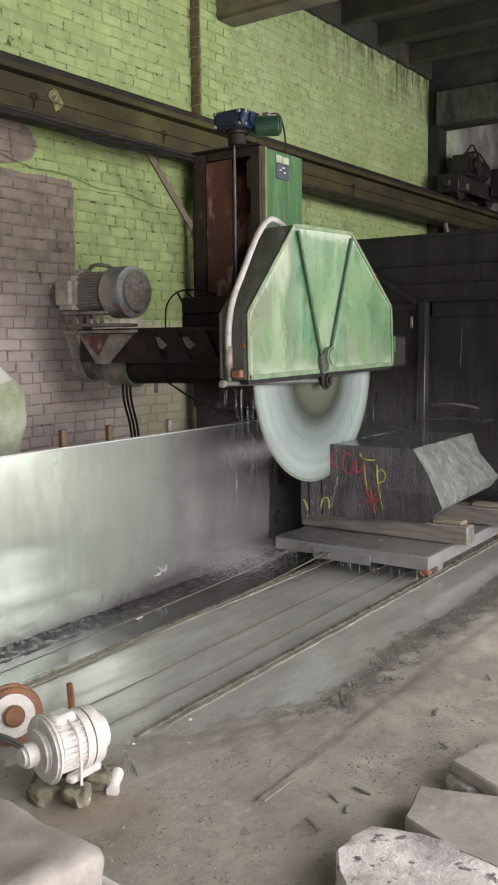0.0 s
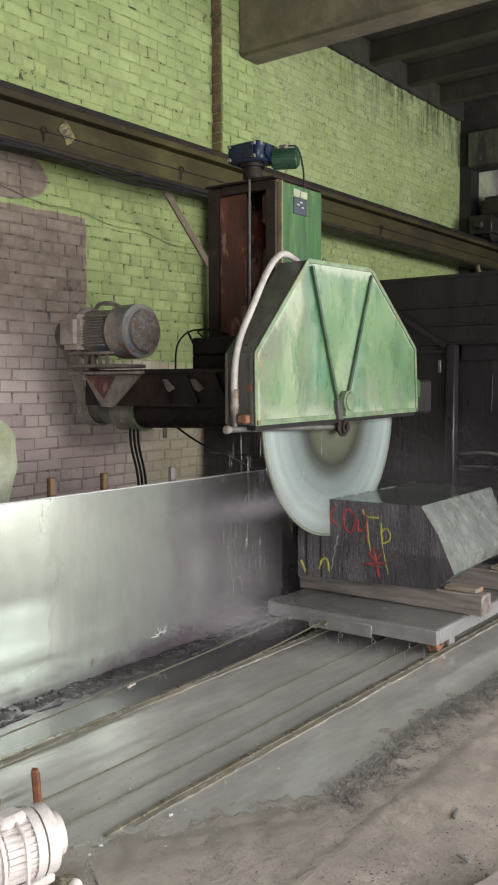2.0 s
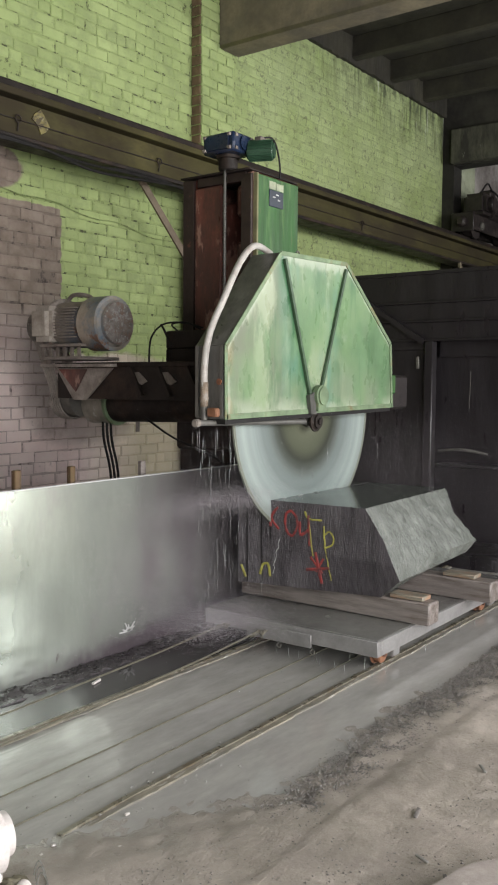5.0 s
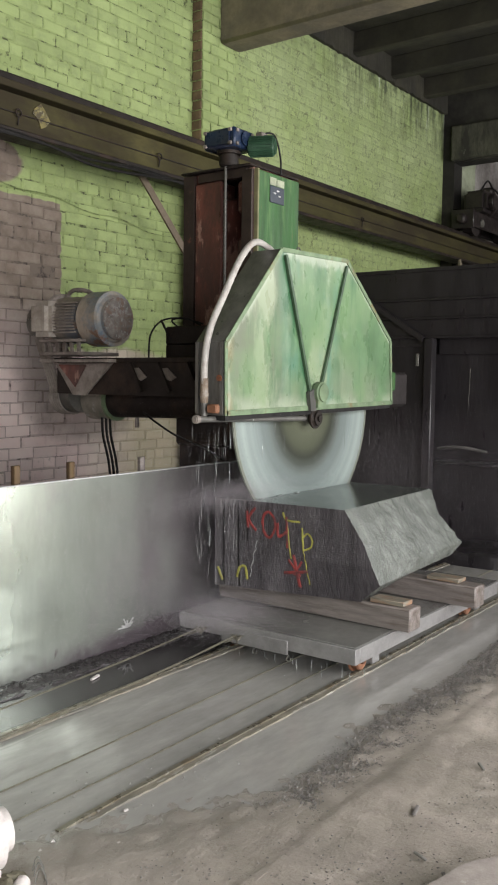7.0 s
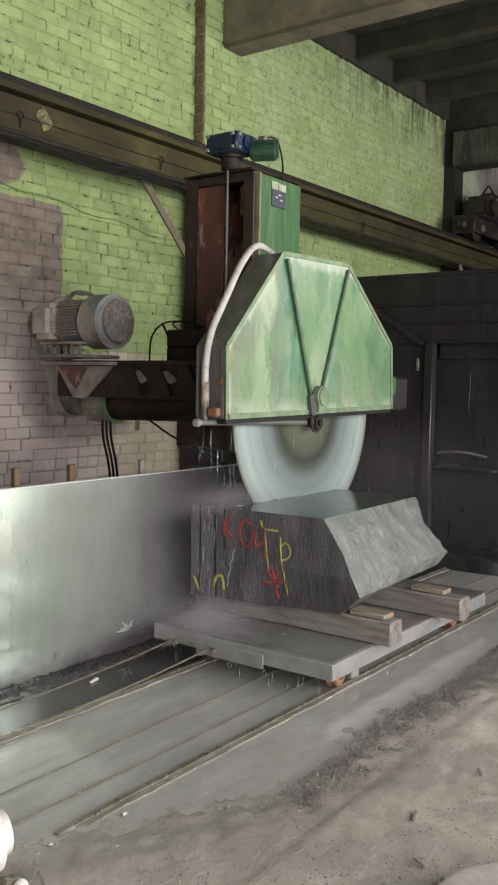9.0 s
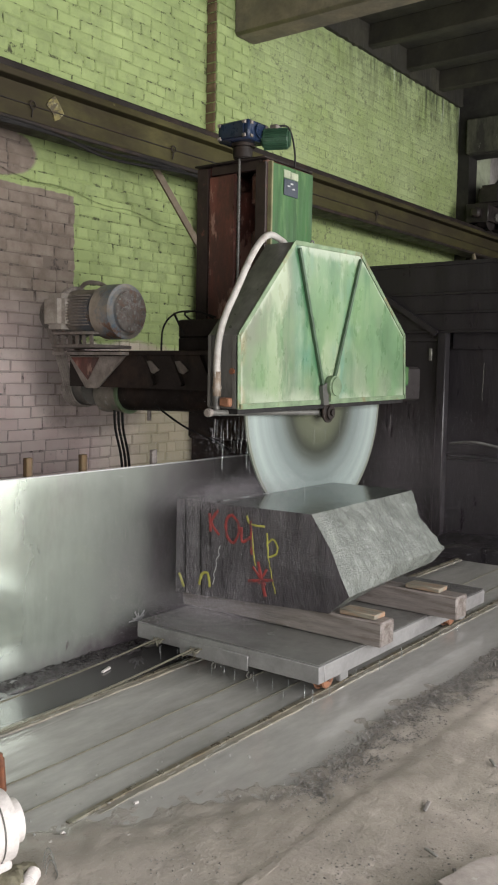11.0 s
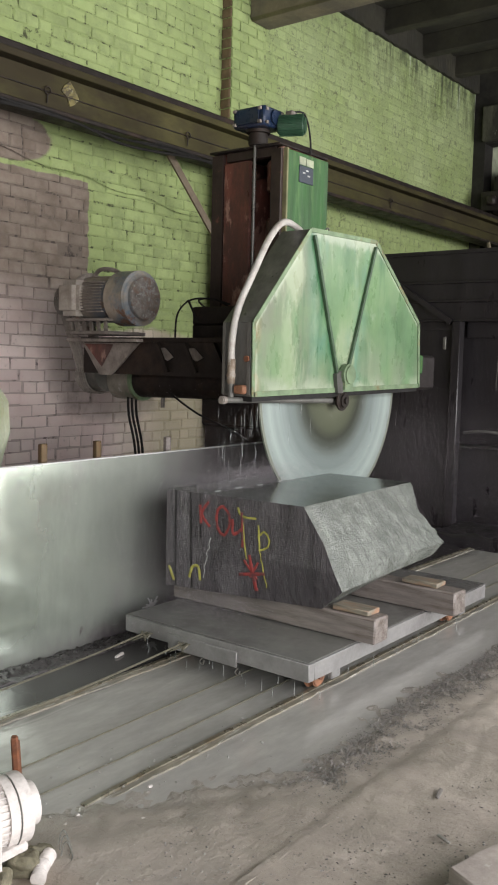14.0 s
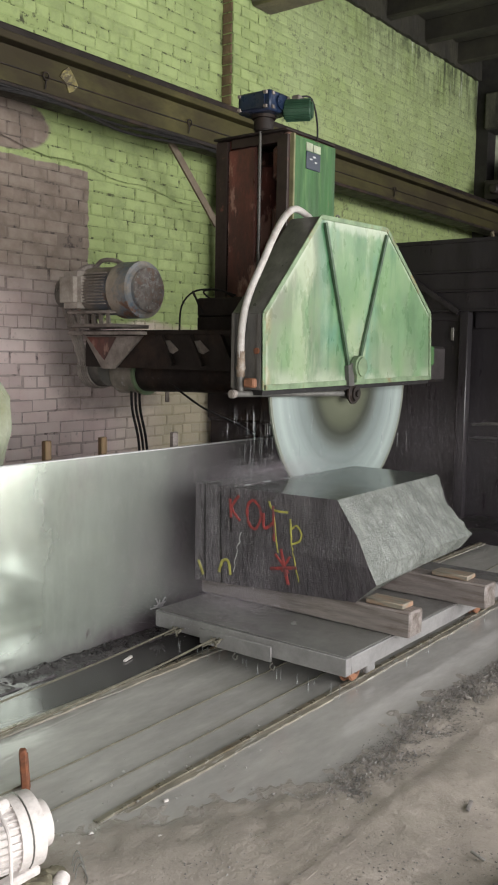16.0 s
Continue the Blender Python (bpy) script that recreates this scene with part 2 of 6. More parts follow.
def hood_material():
    """Worn enamel of the hood: green, washed grey-white towards one end, teal runs in the middle, lime drips from edges."""
    m = mat("worn_green_enamel", (0.115, 0.205, 0.105), 0.33, 0.0, vary=0.25, scale=3.0, stretch=(1.6, 1.6, 0.8), bump=0.25, bump_scale=25)
    n, l = m.node_tree.nodes, m.node_tree.links
    b = n["Principled BSDF"]
    coord = n.new("ShaderNodeTexCoord").outputs["Object"]
    sep = n.new("ShaderNodeSeparateXYZ")
    l.new(coord, sep.inputs[0])

    def noise_of(sc, stretch, detail=6.0):
        mp = n.new("ShaderNodeMapping")
        mp.inputs["Scale"].default_value = stretch
        l.new(coord, mp.inputs["Vector"])
        t = n.new("ShaderNodeTexNoise")
        t.inputs["Scale"].default_value, t.inputs["Detail"].default_value, t.inputs["Roughness"].default_value = sc, detail, 0.62
        l.new(mp.outputs["Vector"], t.inputs["Vector"])
        return t.outputs["Fac"]

    def step(v, lo, hi, to=1.0):
        r = n.new("ShaderNodeMapRange")
        r.inputs["From Min"].default_value, r.inputs["From Max"].default_value, r.inputs["To Max"].default_value = lo, hi, to
        l.new(v, r.inputs["Value"])
        return r.outputs["Result"]

    def times(a, c):
        x = n.new("ShaderNodeMath")
        x.operation = "MULTIPLY"
        l.new(a, x.inputs[0]), l.new(c, x.inputs[1])
        return x.outputs[0]

    old = b.inputs["Base Color"].links[0].from_socket

    def layer(col, fac, rgb):
        x = n.new("ShaderNodeMix")
        x.data_type = "RGBA"
        l.new(fac, x.inputs[0]), l.new(col, x.inputs[6])
        x.inputs[7].default_value = (*rgb, 1)
        return x.outputs[2]
    streak = noise_of(1.0, (3.5, 1, 1.0))
    x = sep.outputs["X"]
    col = layer(old, times(step(streak, 0.38, 0.56, 0.85), step(x, -0.50, -0.95)), (0.165, 0.175, 0.13))
    col = layer(col, times(step(noise_of(1.0, (4.0, 1, 1.5), 9), 0.48, 0.58, 0.85), step(x, 0.3, -0.6)), (0.31, 0.36, 0.245))
    mid = times(step(x, -1.0, -0.75), step(x, -0.05, -0.35))
    col = layer(col, times(step(noise_of(1.3, (4, 1, 1.0)), 0.47, 0.60, 0.75), mid), (0.10, 0.225, 0.165))
    col = layer(col, step(noise_of(1.0, (13, 1, 3.0), 9), 0.62, 0.70, 0.6), (0.33, 0.40, 0.29))
    col = layer(col, step(noise_of(2.2, (1, 1, 0.9), 8), 0.48, 0.64, 0.65), (0.165, 0.265, 0.128))
    col = layer(col, step(noise_of(5.0, (1, 1, 1.0), 8), 0.64, 0.72, 0.6), (0.30, 0.38, 0.27))
    # dark green wash beside the ribs, grey wash over the foot
    col = layer(col, times(step(noise_of(1.0, (9, 1, 0.8), 7), 0.54, 0.64, 0.8), step(x, 0.35, 0.0)), (0.045, 0.13, 0.06))
    col = layer(col, times(step(noise_of(2.5, (1.5, 1, 1)), 0.44, 0.62, 0.6), step(sep.outputs["Z"], 1.85, 1.5)), (0.20, 0.23, 0.165))
    low = step(sep.outputs["Z"], 1.52, 1.44)
    col = layer(col, times(step(noise_of(6.0, (1, 1, 1)), 0.42, 0.58, 0.8), low), (0.33, 0.37, 0.28))
    col = layer(col, times(step(noise_of(7.0, (1, 1, 0.6)), 0.45, 0.55, 0.8), step(x, -1.36, -1.44)), (0.30, 0.21, 0.11))
    # lime crust grown along the sloping and upright edges
    def away(kx, kz, k0):
        s = n.new("ShaderNodeVectorMath")
        s.operation = "DOT_PRODUCT"
        l.new(coord, s.inputs[0])
        s.inputs[1].default_value = (kx, 0, kz)
        t = n.new("ShaderNodeMath")
        t.operation = "ADD"
        l.new(s.outputs["Value"], t.inputs[0])
        t.inputs[1].default_value = k0
        return t.outputs[0]
    for kx, kz, k0, wide, grow in ((1, 0, 1.445, 0.11, 0.9), (0.7307, -0.683, 2.284, 0.10, 0.8), (0, -1, 2.378, 0.17, 0.75), (-0.615, -0.789, 1.788, 0.07, 0.7)):
        near = step(away(kx, kz, k0), wide, 0.0)
        col = layer(col, times(step(times(noise_of(5.0, (2.2, 1, 0.7), 9), near), 0.27, 0.37, grow), near), (0.42, 0.46, 0.37))
    # dark green run down beside one rib
    run = times(step(away(-0.941, -0.338, -0.044), 0.13, 0.02), step(away(0.941, 0.338, 0.044), 0.05, 0.0))
    col = layer(col, times(run, step(noise_of(6.0, (1.5, 1, 0.5)), 0.40, 0.56, 0.85)), (0.03, 0.115, 0.05))
    left = step(away(1, 0, 1.445), 0.05, 0.0)
    col = layer(col, times(step(noise_of(9.0, (1, 1, 0.5)), 0.5, 0.56, 0.75), left), (0.19, 0.10, 0.045))
    l.new(col, b.inputs["Base Color"])
    return m


def sheet_material():
    """Wet galvanised steel, with slurry film and a dark reflection painted in towards the blade."""
    m = mat("wet_galvanised_sheet", (0.62, 0.69, 0.60), 0.17, 0.80, vary=0.14, scale=1.2, stretch=(1.2, 1.0, 0.45), second=(0.52, 0.50, 0.485), amount=0.34,
            spots=(0.27, 0.25, 0.225), spot_level=0.68, spot_scale=7, rough_vary=0.06, bump=0.05, bump_scale=3, bump_dist=0.02)
    n, l = m.node_tree.nodes, m.node_tree.links
    b = n["Principled BSDF"]
    pos = n.new("ShaderNodeNewGeometry").outputs["Position"]
    sep = n.new("ShaderNodeSeparateXYZ")
    l.new(pos, sep.inputs[0])

    def noise_of(scale, stretch):
        mp = n.new("ShaderNodeMapping")
        mp.inputs["Scale"].default_value = stretch
        l.new(pos, mp.inputs["Vector"])
        t = n.new("ShaderNodeTexNoise")
        t.inputs["Scale"].default_value, t.inputs["Detail"].default_value, t.inputs["Roughness"].default_value = scale, 7.0, 0.65
        l.new(mp.outputs["Vector"], t.inputs["Vector"])
        return t.outputs["Fac"]

    def ramp(v, lo, hi, to0=0.0, to1=1.0):
        r = n.new("ShaderNodeMapRange")
        for key, val in (("From Min", lo), ("From Max", hi), ("To Min", to0), ("To Max", to1)):
            r.inputs[key].default_value = val
        l.new(v, r.inputs["Value"])
        return r.outputs["Result"]

    def calc(op, a, c, clamp=False):
        x = n.new("ShaderNodeMath")
        x.operation, x.use_clamp = op, clamp
        for k, v in enumerate((a, c)):
            if isinstance(v, float):
                x.inputs[k].default_value = v
            else:
                l.new(v, x.inputs[k])
        return x.outputs[0]
    wob = calc("MULTIPLY", noise_of(1.6, (1, 1, 0.7)), 0.9)
    # ramp along x: slurry film and the sheet's dark reflection, painted as one colour
    film_and_reflection = ramp(calc("ADD", sep.outputs["X"], wob), 3.2, 4.6, 0.0, 0.85)
    film_and_reflection = calc("ADD", film_and_reflection, ramp(noise_of(1.0, (7.0, 1.0, 0.9)), 0.52, 0.70, 0.0, 0.10), True)
    # splashed lower strip
    film_and_reflection = calc("ADD", film_and_reflection, calc("MULTIPLY", ramp(calc("ADD", sep.outputs["Z"], calc("MULTIPLY", noise_of(5.0, (1, 1, 1)), 0.2)), 0.26, 0.12), 0.5), True)
    x = n.new("ShaderNodeMix")
    x.data_type = "RGBA"
    l.new(film_and_reflection, x.inputs[0]), l.new(b.inputs["Base Color"].links[0].from_socket, x.inputs[6])
    x.inputs[7].default_value = (0.105, 0.088, 0.099, 1)
    l.new(x.outputs[2], b.inputs["Base Color"])
    l.new(ramp(film_and_reflection, 0.0, 1.0, 0.80, 0.22), b.inputs["Metallic"])
    return m


PAINT_A, PAINT_B, PAINT_C = (0.325, 0.41, 0.17), (0.425, 0.52, 0.232), (0.32, 0.40, 0.168)
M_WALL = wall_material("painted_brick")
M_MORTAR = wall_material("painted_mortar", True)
M_BARE = mat("bare_brown_brick", (0.20, 0.135, 0.085), 0.85, vary=0.35, scale=8, bump=0.6)
M_CONC = mat("roof_concrete", (0.25, 0.212, 0.145), 0.85, vary=0.3, scale=3, bump=0.5, second=(0.165, 0.145, 0.11), amount=0.5)
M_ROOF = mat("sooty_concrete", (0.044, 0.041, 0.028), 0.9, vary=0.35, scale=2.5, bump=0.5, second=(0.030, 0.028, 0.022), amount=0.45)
M_PLASTER = mat("dirty_plaster", (0.34, 0.33, 0.29), 0.85, vary=0.4, scale=1.6, second=(0.05, 0.048, 0.045), amount=0.7, bump=0.4)
M_SOOTY = mat("sooty_plaster", (0.06, 0.057, 0.045), 0.9, vary=0.4, scale=1.6, second=(0.022, 0.02, 0.018), amount=0.6, bump=0.4)
M_LINTEL = mat("stained_lintel", (0.10, 0.10, 0.072), 0.85, vary=0.35, scale=2.2, second=(0.035, 0.033, 0.028), amount=0.55, spots=(0.26, 0.26, 0.22), spot_level=0.66, spot_scale=3.5, stretch=(1, 2.2, 0.8), bump=0.5)
M_BAY = mat("stained_pale_plaster", (0.40, 0.375, 0.36), 0.85, vary=0.3, scale=1.8, second=(0.20, 0.18, 0.17), amount=0.5, bump=0.4)
M_PALE = mat("pale_plaster", (0.42, 0.46, 0.33), 0.85, vary=0.2, scale=4, second=(0.22, 0.23, 0.19), amount=0.3)
M_BEAM = mat("old_brown_steel", (0.070, 0.063, 0.026), 0.7, 0.0, spec=0.15, vary=0.45, scale=1.5, stretch=(0.7, 1, 1.6), second=(0.045, 0.037, 0.022), amount=0.5, spots=(0.125, 0.105, 0.045), spot_level=0.66, spot_scale=5)
M_BEAM_D = mat("sooty_steel", (0.022, 0.017, 0.015), 0.6, 0.1, vary=0.4, scale=5, second=(0.050, 0.032, 0.024), amount=0.28, spec=0.3)
M_GREASE = mat("greasy_black_steel", (0.022, 0.017, 0.017), 0.5, 0.1, vary=0.5, scale=7, second=(0.05, 0.04, 0.036), amount=0.3)
M_REDD = mat("grimy_dark_red_paint", (0.032, 0.021, 0.019), 0.5, 0.1, vary=0.5, scale=6, second=(0.045, 0.03, 0.026), amount=0.5, spots=(0.18, 0.07, 0.05), spot_level=0.62, spot_scale=6)
M_REDP = mat("red_oxide_paint", (0.19, 0.066, 0.05), 0.42, 0.1, vary=0.45, scale=5, second=(0.085, 0.04, 0.034), amount=0.62, spots=(0.34, 0.20, 0.16), spot_level=0.56, spot_scale=5, stretch=(1.5, 1.5, 0.7))
M_GREEN = hood_material()
M_GREEND = mat("streaked_green_enamel", (0.03, 0.10, 0.025), 0.55, 0.0, vary=0.5, scale=2.0, stretch=(5.0, 5.0, 0.5), second=(0.12, 0.23, 0.075), amount=0.14, spots=(0.11, 0.105, 0.04), spot_level=0.62, spot_scale=4, bump=0.25)
M_RIM = mat("stained_edge_steel", (0.17, 0.24, 0.14), 0.6, 0.1, vary=0.35, scale=9, second=(0.22, 0.14, 0.06), amount=0.2)
M_HOODSIDE = mat("grimy_grey_sheet", (0.16, 0.157, 0.145), 0.4, 0.3, vary=0.3, scale=4, stretch=(2, 2, 0.6), second=(0.10, 0.098, 0.092), amount=0.4, bump=0.25)
M_STEEL = sheet_material()
M_BLADE = blade_material()
M_BLADE_RIM = mat("diamond_rim", (0.20, 0.215, 0.175), 0.6, 0.3, vary=0.05, bump=0.0)
M_CAST = mat("grey_cast_iron", (0.17, 0.165, 0.15), 0.5, 0.4, vary=0.3, scale=9)
M_MOTOR = mat("grimy_motor_enamel", (0.27, 0.235, 0.20), 0.45, 0.15, vary=0.4, scale=4, second=(0.15, 0.165, 0.19), amount=0.36, spots=(0.20, 0.12, 0.08), spot_level=0.62, spot_scale=5)
M_CAP = mat("patchy_blue_and_rust_enamel", (0.35, 0.30, 0.25), 0.5, 0.1, vary=0.35, scale=4.5, second=(0.14, 0.195, 0.25), amount=0.36, spots=(0.21, 0.115, 0.075), spot_level=0.58, spot_scale=5.5, bump=0.5)
M_CAPEND = mat("pitted_rusty_grille", (0.20, 0.18, 0.165), 0.6, 0.2, vary=0.4, scale=20, second=(0.20, 0.125, 0.095), amount=0.4, spots=(0.31, 0.30, 0.285), spot_level=0.54, spot_scale=38, bump=0.9, bump_scale=70)
M_MOTOR2 = mat("dusty_motor_casing", (0.285, 0.25, 0.225), 0.6, 0.1, vary=0.35, scale=7, second=(0.16, 0.135, 0.12), amount=0.4, spots=(0.30, 0.15, 0.12), spot_level=0.66, spot_scale=9, bump=0.5)
M_STAIN = mat("brown_stained_rubber", (0.21, 0.155, 0.11), 0.6, vary=0.4, scale=14, second=(0.36, 0.33, 0.29), amount=0.3)
M_COVER = mat("pale_dusty_cover", (0.40, 0.36, 0.32), 0.6, 0.0, vary=0.25, scale=6, second=(0.24, 0.20, 0.17), amount=0.35, bump=0.4)
M_BLUE = mat("blue_gearbox_enamel", (0.013, 0.026, 0.062), 0.35, 0.1, vary=0.3, scale=10, second=(0.03, 0.035, 0.06), amount=0.3)
M_TEAL = mat("green_motor_enamel", (0.035, 0.085, 0.05), 0.4, 0.1, vary=0.3, scale=10)
M_PLATE = mat("dark_nameplate", (0.03, 0.04, 0.06), 0.4, vary=0.1)
M_WHITE = mat("white_dusty_paint", (0.66, 0.615, 0.59), 0.55, vary=0.14, scale=11, second=(0.46, 0.41, 0.385), amount=0.3, bump=0.5)
M_HOSE = mat("white_rubber_hose", (0.50, 0.48, 0.45), 0.5, vary=0.12, scale=12, second=(0.36, 0.31, 0.28), amount=0.3)
M_RUST = mat("rust", (0.23, 0.085, 0.04), 0.8, 0.1, vary=0.4, scale=12, second=(0.10, 0.045, 0.03), amount=0.4, bump=0.6)
M_ORANGE = mat("rusty_orange_roller", (0.24, 0.11, 0.06), 0.7, 0.1, vary=0.35, scale=14)
M_BLACK = mat("black_rubber", (0.014, 0.013, 0.013), 0.6, spec=0.3, vary=0.3, scale=10)
M_BOOTH = mat("black_tarred_sheet", (0.022, 0.0195, 0.022), 0.38, 0.0, vary=0.4, scale=2.0, stretch=(1, 2.5, 0.6), second=(0.017, 0.015, 0.017), amount=0.4, bump=0.35, bump_scale=5, bump_dist=0.02)
M_STONE = mat("wet_black_gabbro", (0.072, 0.064, 0.071), 0.28, 0.0, vary=0.5, scale=3, stretch=(1, 4, 0.8), second=(0.12, 0.11, 0.118), amount=0.35, rough_vary=0.16, bump=0.9, bump_scale=30, bump_dist=0.010, spots=(0.11, 0.105, 0.11), spot_level=0.62, spot_scale=16)
M_STONE_TOP = mat("wet_sawn_gabbro", (0.085, 0.10, 0.088), 0.14, 0.0, vary=0.2, scale=4, bump=0.08, rough_vary=0.05)
M_STONE_R = mat("split_gabbro", (0.172, 0.186, 0.168), 0.14, 0.0, vary=0.25, scale=9, second=(0.13, 0.142, 0.128), amount=0.4, bump=0.35, bump_scale=70, bump_dist=0.006, rough_vary=0.09, spec=1.0)
M_DECK = mat("wet_grey_deck", (0.235, 0.235, 0.222), 0.2, 0.15, vary=0.2, scale=2.2, second=(0.17, 0.162, 0.158), amount=0.4, bump=0.12, rough_vary=0.09)
M_DECKS = mat("slurry_coated_steel", (0.265, 0.258, 0.255), 0.5, 0.2, vary=0.2, scale=5, second=(0.20, 0.19, 0.19), amount=0.3)
M_WOOD = mat("wet_grey_timber", (0.235, 0.205, 0.19), 0.42, vary=0.3, scale=4, stretch=(8, 0.8, 8), second=(0.11, 0.085, 0.07), amount=0.35, bump=0.4)
M_WOODF = mat("old_brown_wood", (0.105, 0.06, 0.03), 0.7, vary=0.35, scale=6, stretch=(8, 8, 1), second=(0.14, 0.105, 0.045), amount=0.4)
M_WOODY = mat("wet_yellowish_wood", (0.24, 0.215, 0.17), 0.5, vary=0.3, scale=5, stretch=(8, 1, 8), second=(0.32, 0.17, 0.095), amount=0.4)
M_RAIL = mat("worn_rail_steel", (0.26, 0.24, 0.19), 0.32, 0.5, vary=0.3, scale=7, second=(0.21, 0.17, 0.115), amount=0.4, spots=(0.40, 0.38, 0.34), spot_level=0.60, spot_scale=16)
M_ROPE = mat("steel_rope", (0.16, 0.148, 0.11), 0.45, 0.2, vary=0.3, scale=20)
M_ROCK = mat("pale_quarry_stone", (0.33, 0.30, 0.295), 0.65, vary=0.35, scale=5, second=(0.78, 0.72, 0.70), amount=0.62, spots=(0.14, 0.125, 0.125), spot_level=0.57, spot_scale=14, bump=0.9, bump_dist=0.008)
M_SLAB = mat("sawn_grey_stone", (0.40, 0.355, 0.325), 0.8, vary=0.28, scale=4, second=(0.31, 0.27, 0.25), amount=0.45, spots=(0.48, 0.44, 0.41), spot_level=0.64, spot_scale=13, bump=0.7)
M_GRAVEL = mat("dark_wet_gravel", (0.175, 0.16, 0.15), 0.4, vary=0.5, scale=30)
M_CHIP = mat("stone_chip", (0.27, 0.26, 0.24), 0.5, vary=0.4, scale=30)
M_RED = mat("red_spray_paint", (0.27, 0.036, 0.033), 0.6, vary=0.4, scale=20, second=(0.09, 0.045, 0.048), amount=0.3)
M_YELLOW = mat("yellow_spray_paint", (0.36, 0.34, 0.07), 0.5, vary=0.4, scale=20)
M_PLASTIC = mat("white_plastic", (0.68, 0.67, 0.62), 0.4, vary=0.12, scale=3)
M_PLASTIC_G = mat("pale_green_plastic", (0.52, 0.55, 0.43), 0.4, vary=0.18, scale=3, second=(0.36, 0.38, 0.23), amount=0.4)
M_MIST = mat("fine_water_mist", (0.60, 0.55, 0.60), 0.6, vary=0.05, bump=0.0)
M_FOAM = mat("white_water_foam", (0.40, 0.42, 0.42), 0.3, vary=0.2, scale=20, bump=0.6)
M_CHALK = mat("white_run", (0.5, 0.5, 0.5), 0.4, vary=0.2, scale=20)


def facet(m, size, depth):
    """Crystal facets: cells of their own tilt on top of the bump that the material has."""
    n, l = m.node_tree.nodes, m.node_tree.links
    b = n["Principled BSDF"]
    cells = n.new("ShaderNodeTexVoronoi")
    cells.feature = "SMOOTH_F1"
    cells.inputs["Scale"].default_value, cells.inputs["Smoothness"].default_value = size, 0.25
    l.new(n.new("ShaderNodeTexCoord").outputs["Object"], cells.inputs["Vector"])
    bp = n.new("ShaderNodeBump")
    bp.inputs["Strength"].default_value, bp.inputs["Distance"].default_value = 0.75, depth
    l.new(cells.outputs["Distance"], bp.inputs["Height"])
    l.new(b.inputs["Normal"].links[0].from_socket, bp.inputs["Normal"])
    l.new(bp.outputs["Normal"], b.inputs["Normal"])


facet(M_STONE_R, 125.0, 0.0068)


def ground_material():
    """Trodden wet concrete and stone dust: brown-grey, blotched, darker and glossier where it is damp."""
    m = mat("trodden_wet_ground", (0.395, 0.348, 0.305), 0.55, vary=0.28, scale=2.2, second=(0.315, 0.282, 0.24), amount=0.45,
            spots=(0.47, 0.415, 0.37), spot_level=0.60, spot_scale=2.0, bump=0.6, bump_scale=52, bump_dist=0.010, rough_vary=0.3)
    n, l = m.node_tree.nodes, m.node_tree.links
    b = n["Principled BSDF"]
    sep = n.new("ShaderNodeSeparateXYZ")
    l.new(n.new("ShaderNodeNewGeometry").outputs["Position"], sep.inputs[0])
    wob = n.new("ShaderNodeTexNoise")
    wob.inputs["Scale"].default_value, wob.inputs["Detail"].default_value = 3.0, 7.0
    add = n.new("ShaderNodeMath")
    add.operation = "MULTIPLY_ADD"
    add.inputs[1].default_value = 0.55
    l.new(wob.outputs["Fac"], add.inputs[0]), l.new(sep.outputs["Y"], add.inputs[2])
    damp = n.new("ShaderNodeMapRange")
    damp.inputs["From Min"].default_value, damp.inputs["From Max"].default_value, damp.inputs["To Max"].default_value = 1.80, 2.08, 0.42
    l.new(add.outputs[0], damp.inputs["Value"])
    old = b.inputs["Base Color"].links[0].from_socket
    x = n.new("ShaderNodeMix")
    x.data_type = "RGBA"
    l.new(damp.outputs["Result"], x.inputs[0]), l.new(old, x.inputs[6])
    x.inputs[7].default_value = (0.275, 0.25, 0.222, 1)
    # grit: dark and pale specks trodden into the dust
    last = x.outputs[2]
    for size, lo, rgb, amount in ((34.0, 0.60, (0.17, 0.15, 0.13, 1), 0.75), (75.0, 0.63, (0.60, 0.55, 0.50, 1), 0.8), (9.0, 0.58, (0.255, 0.225, 0.19, 1), 0.6)):
        fleck = n.new("ShaderNodeTexNoise")
        fleck.inputs["Scale"].default_value, fleck.inputs["Detail"].default_value, fleck.inputs["Roughness"].default_value = size, 6.0, 0.7
        l.new(n.new("ShaderNodeTexCoord").outputs["Object"], fleck.inputs["Vector"])
        cut = n.new("ShaderNodeMapRange")
        cut.inputs["From Min"].default_value, cut.inputs["From Max"].default_value, cut.inputs["To Max"].default_value = lo, lo + 0.07, amount
        l.new(fleck.outputs["Fac"], cut.inputs["Value"])
        over = n.new("ShaderNodeMix")
        over.data_type = "RGBA"
        l.new(cut.outputs["Result"], over.inputs[0]), l.new(last, over.inputs[6])
        over.inputs[7].default_value = rgb
        last = over.outputs[2]
    # a patch of rusty water between the motor and the concrete block
    spot = n.new("ShaderNodeVectorMath")
    spot.operation = "DISTANCE"
    l.new(n.new("ShaderNodeNewGeometry").outputs["Position"], spot.inputs[0])
    spot.inputs[1].default_value = (1.45, 1.97, 0.0)
    rag = n.new("ShaderNodeMath")
    rag.operation = "MULTIPLY_ADD"
    rag.inputs[1].default_value = 0.30
    l.new(wob.outputs["Fac"], rag.inputs[0]), l.new(spot.outputs["Value"], rag.inputs[2])
    rusty = n.new("ShaderNodeMapRange")
    rusty.inputs["From Min"].default_value, rusty.inputs["From Max"].default_value, rusty.inputs["To Max"].default_value = 0.40, 0.24, 0.5
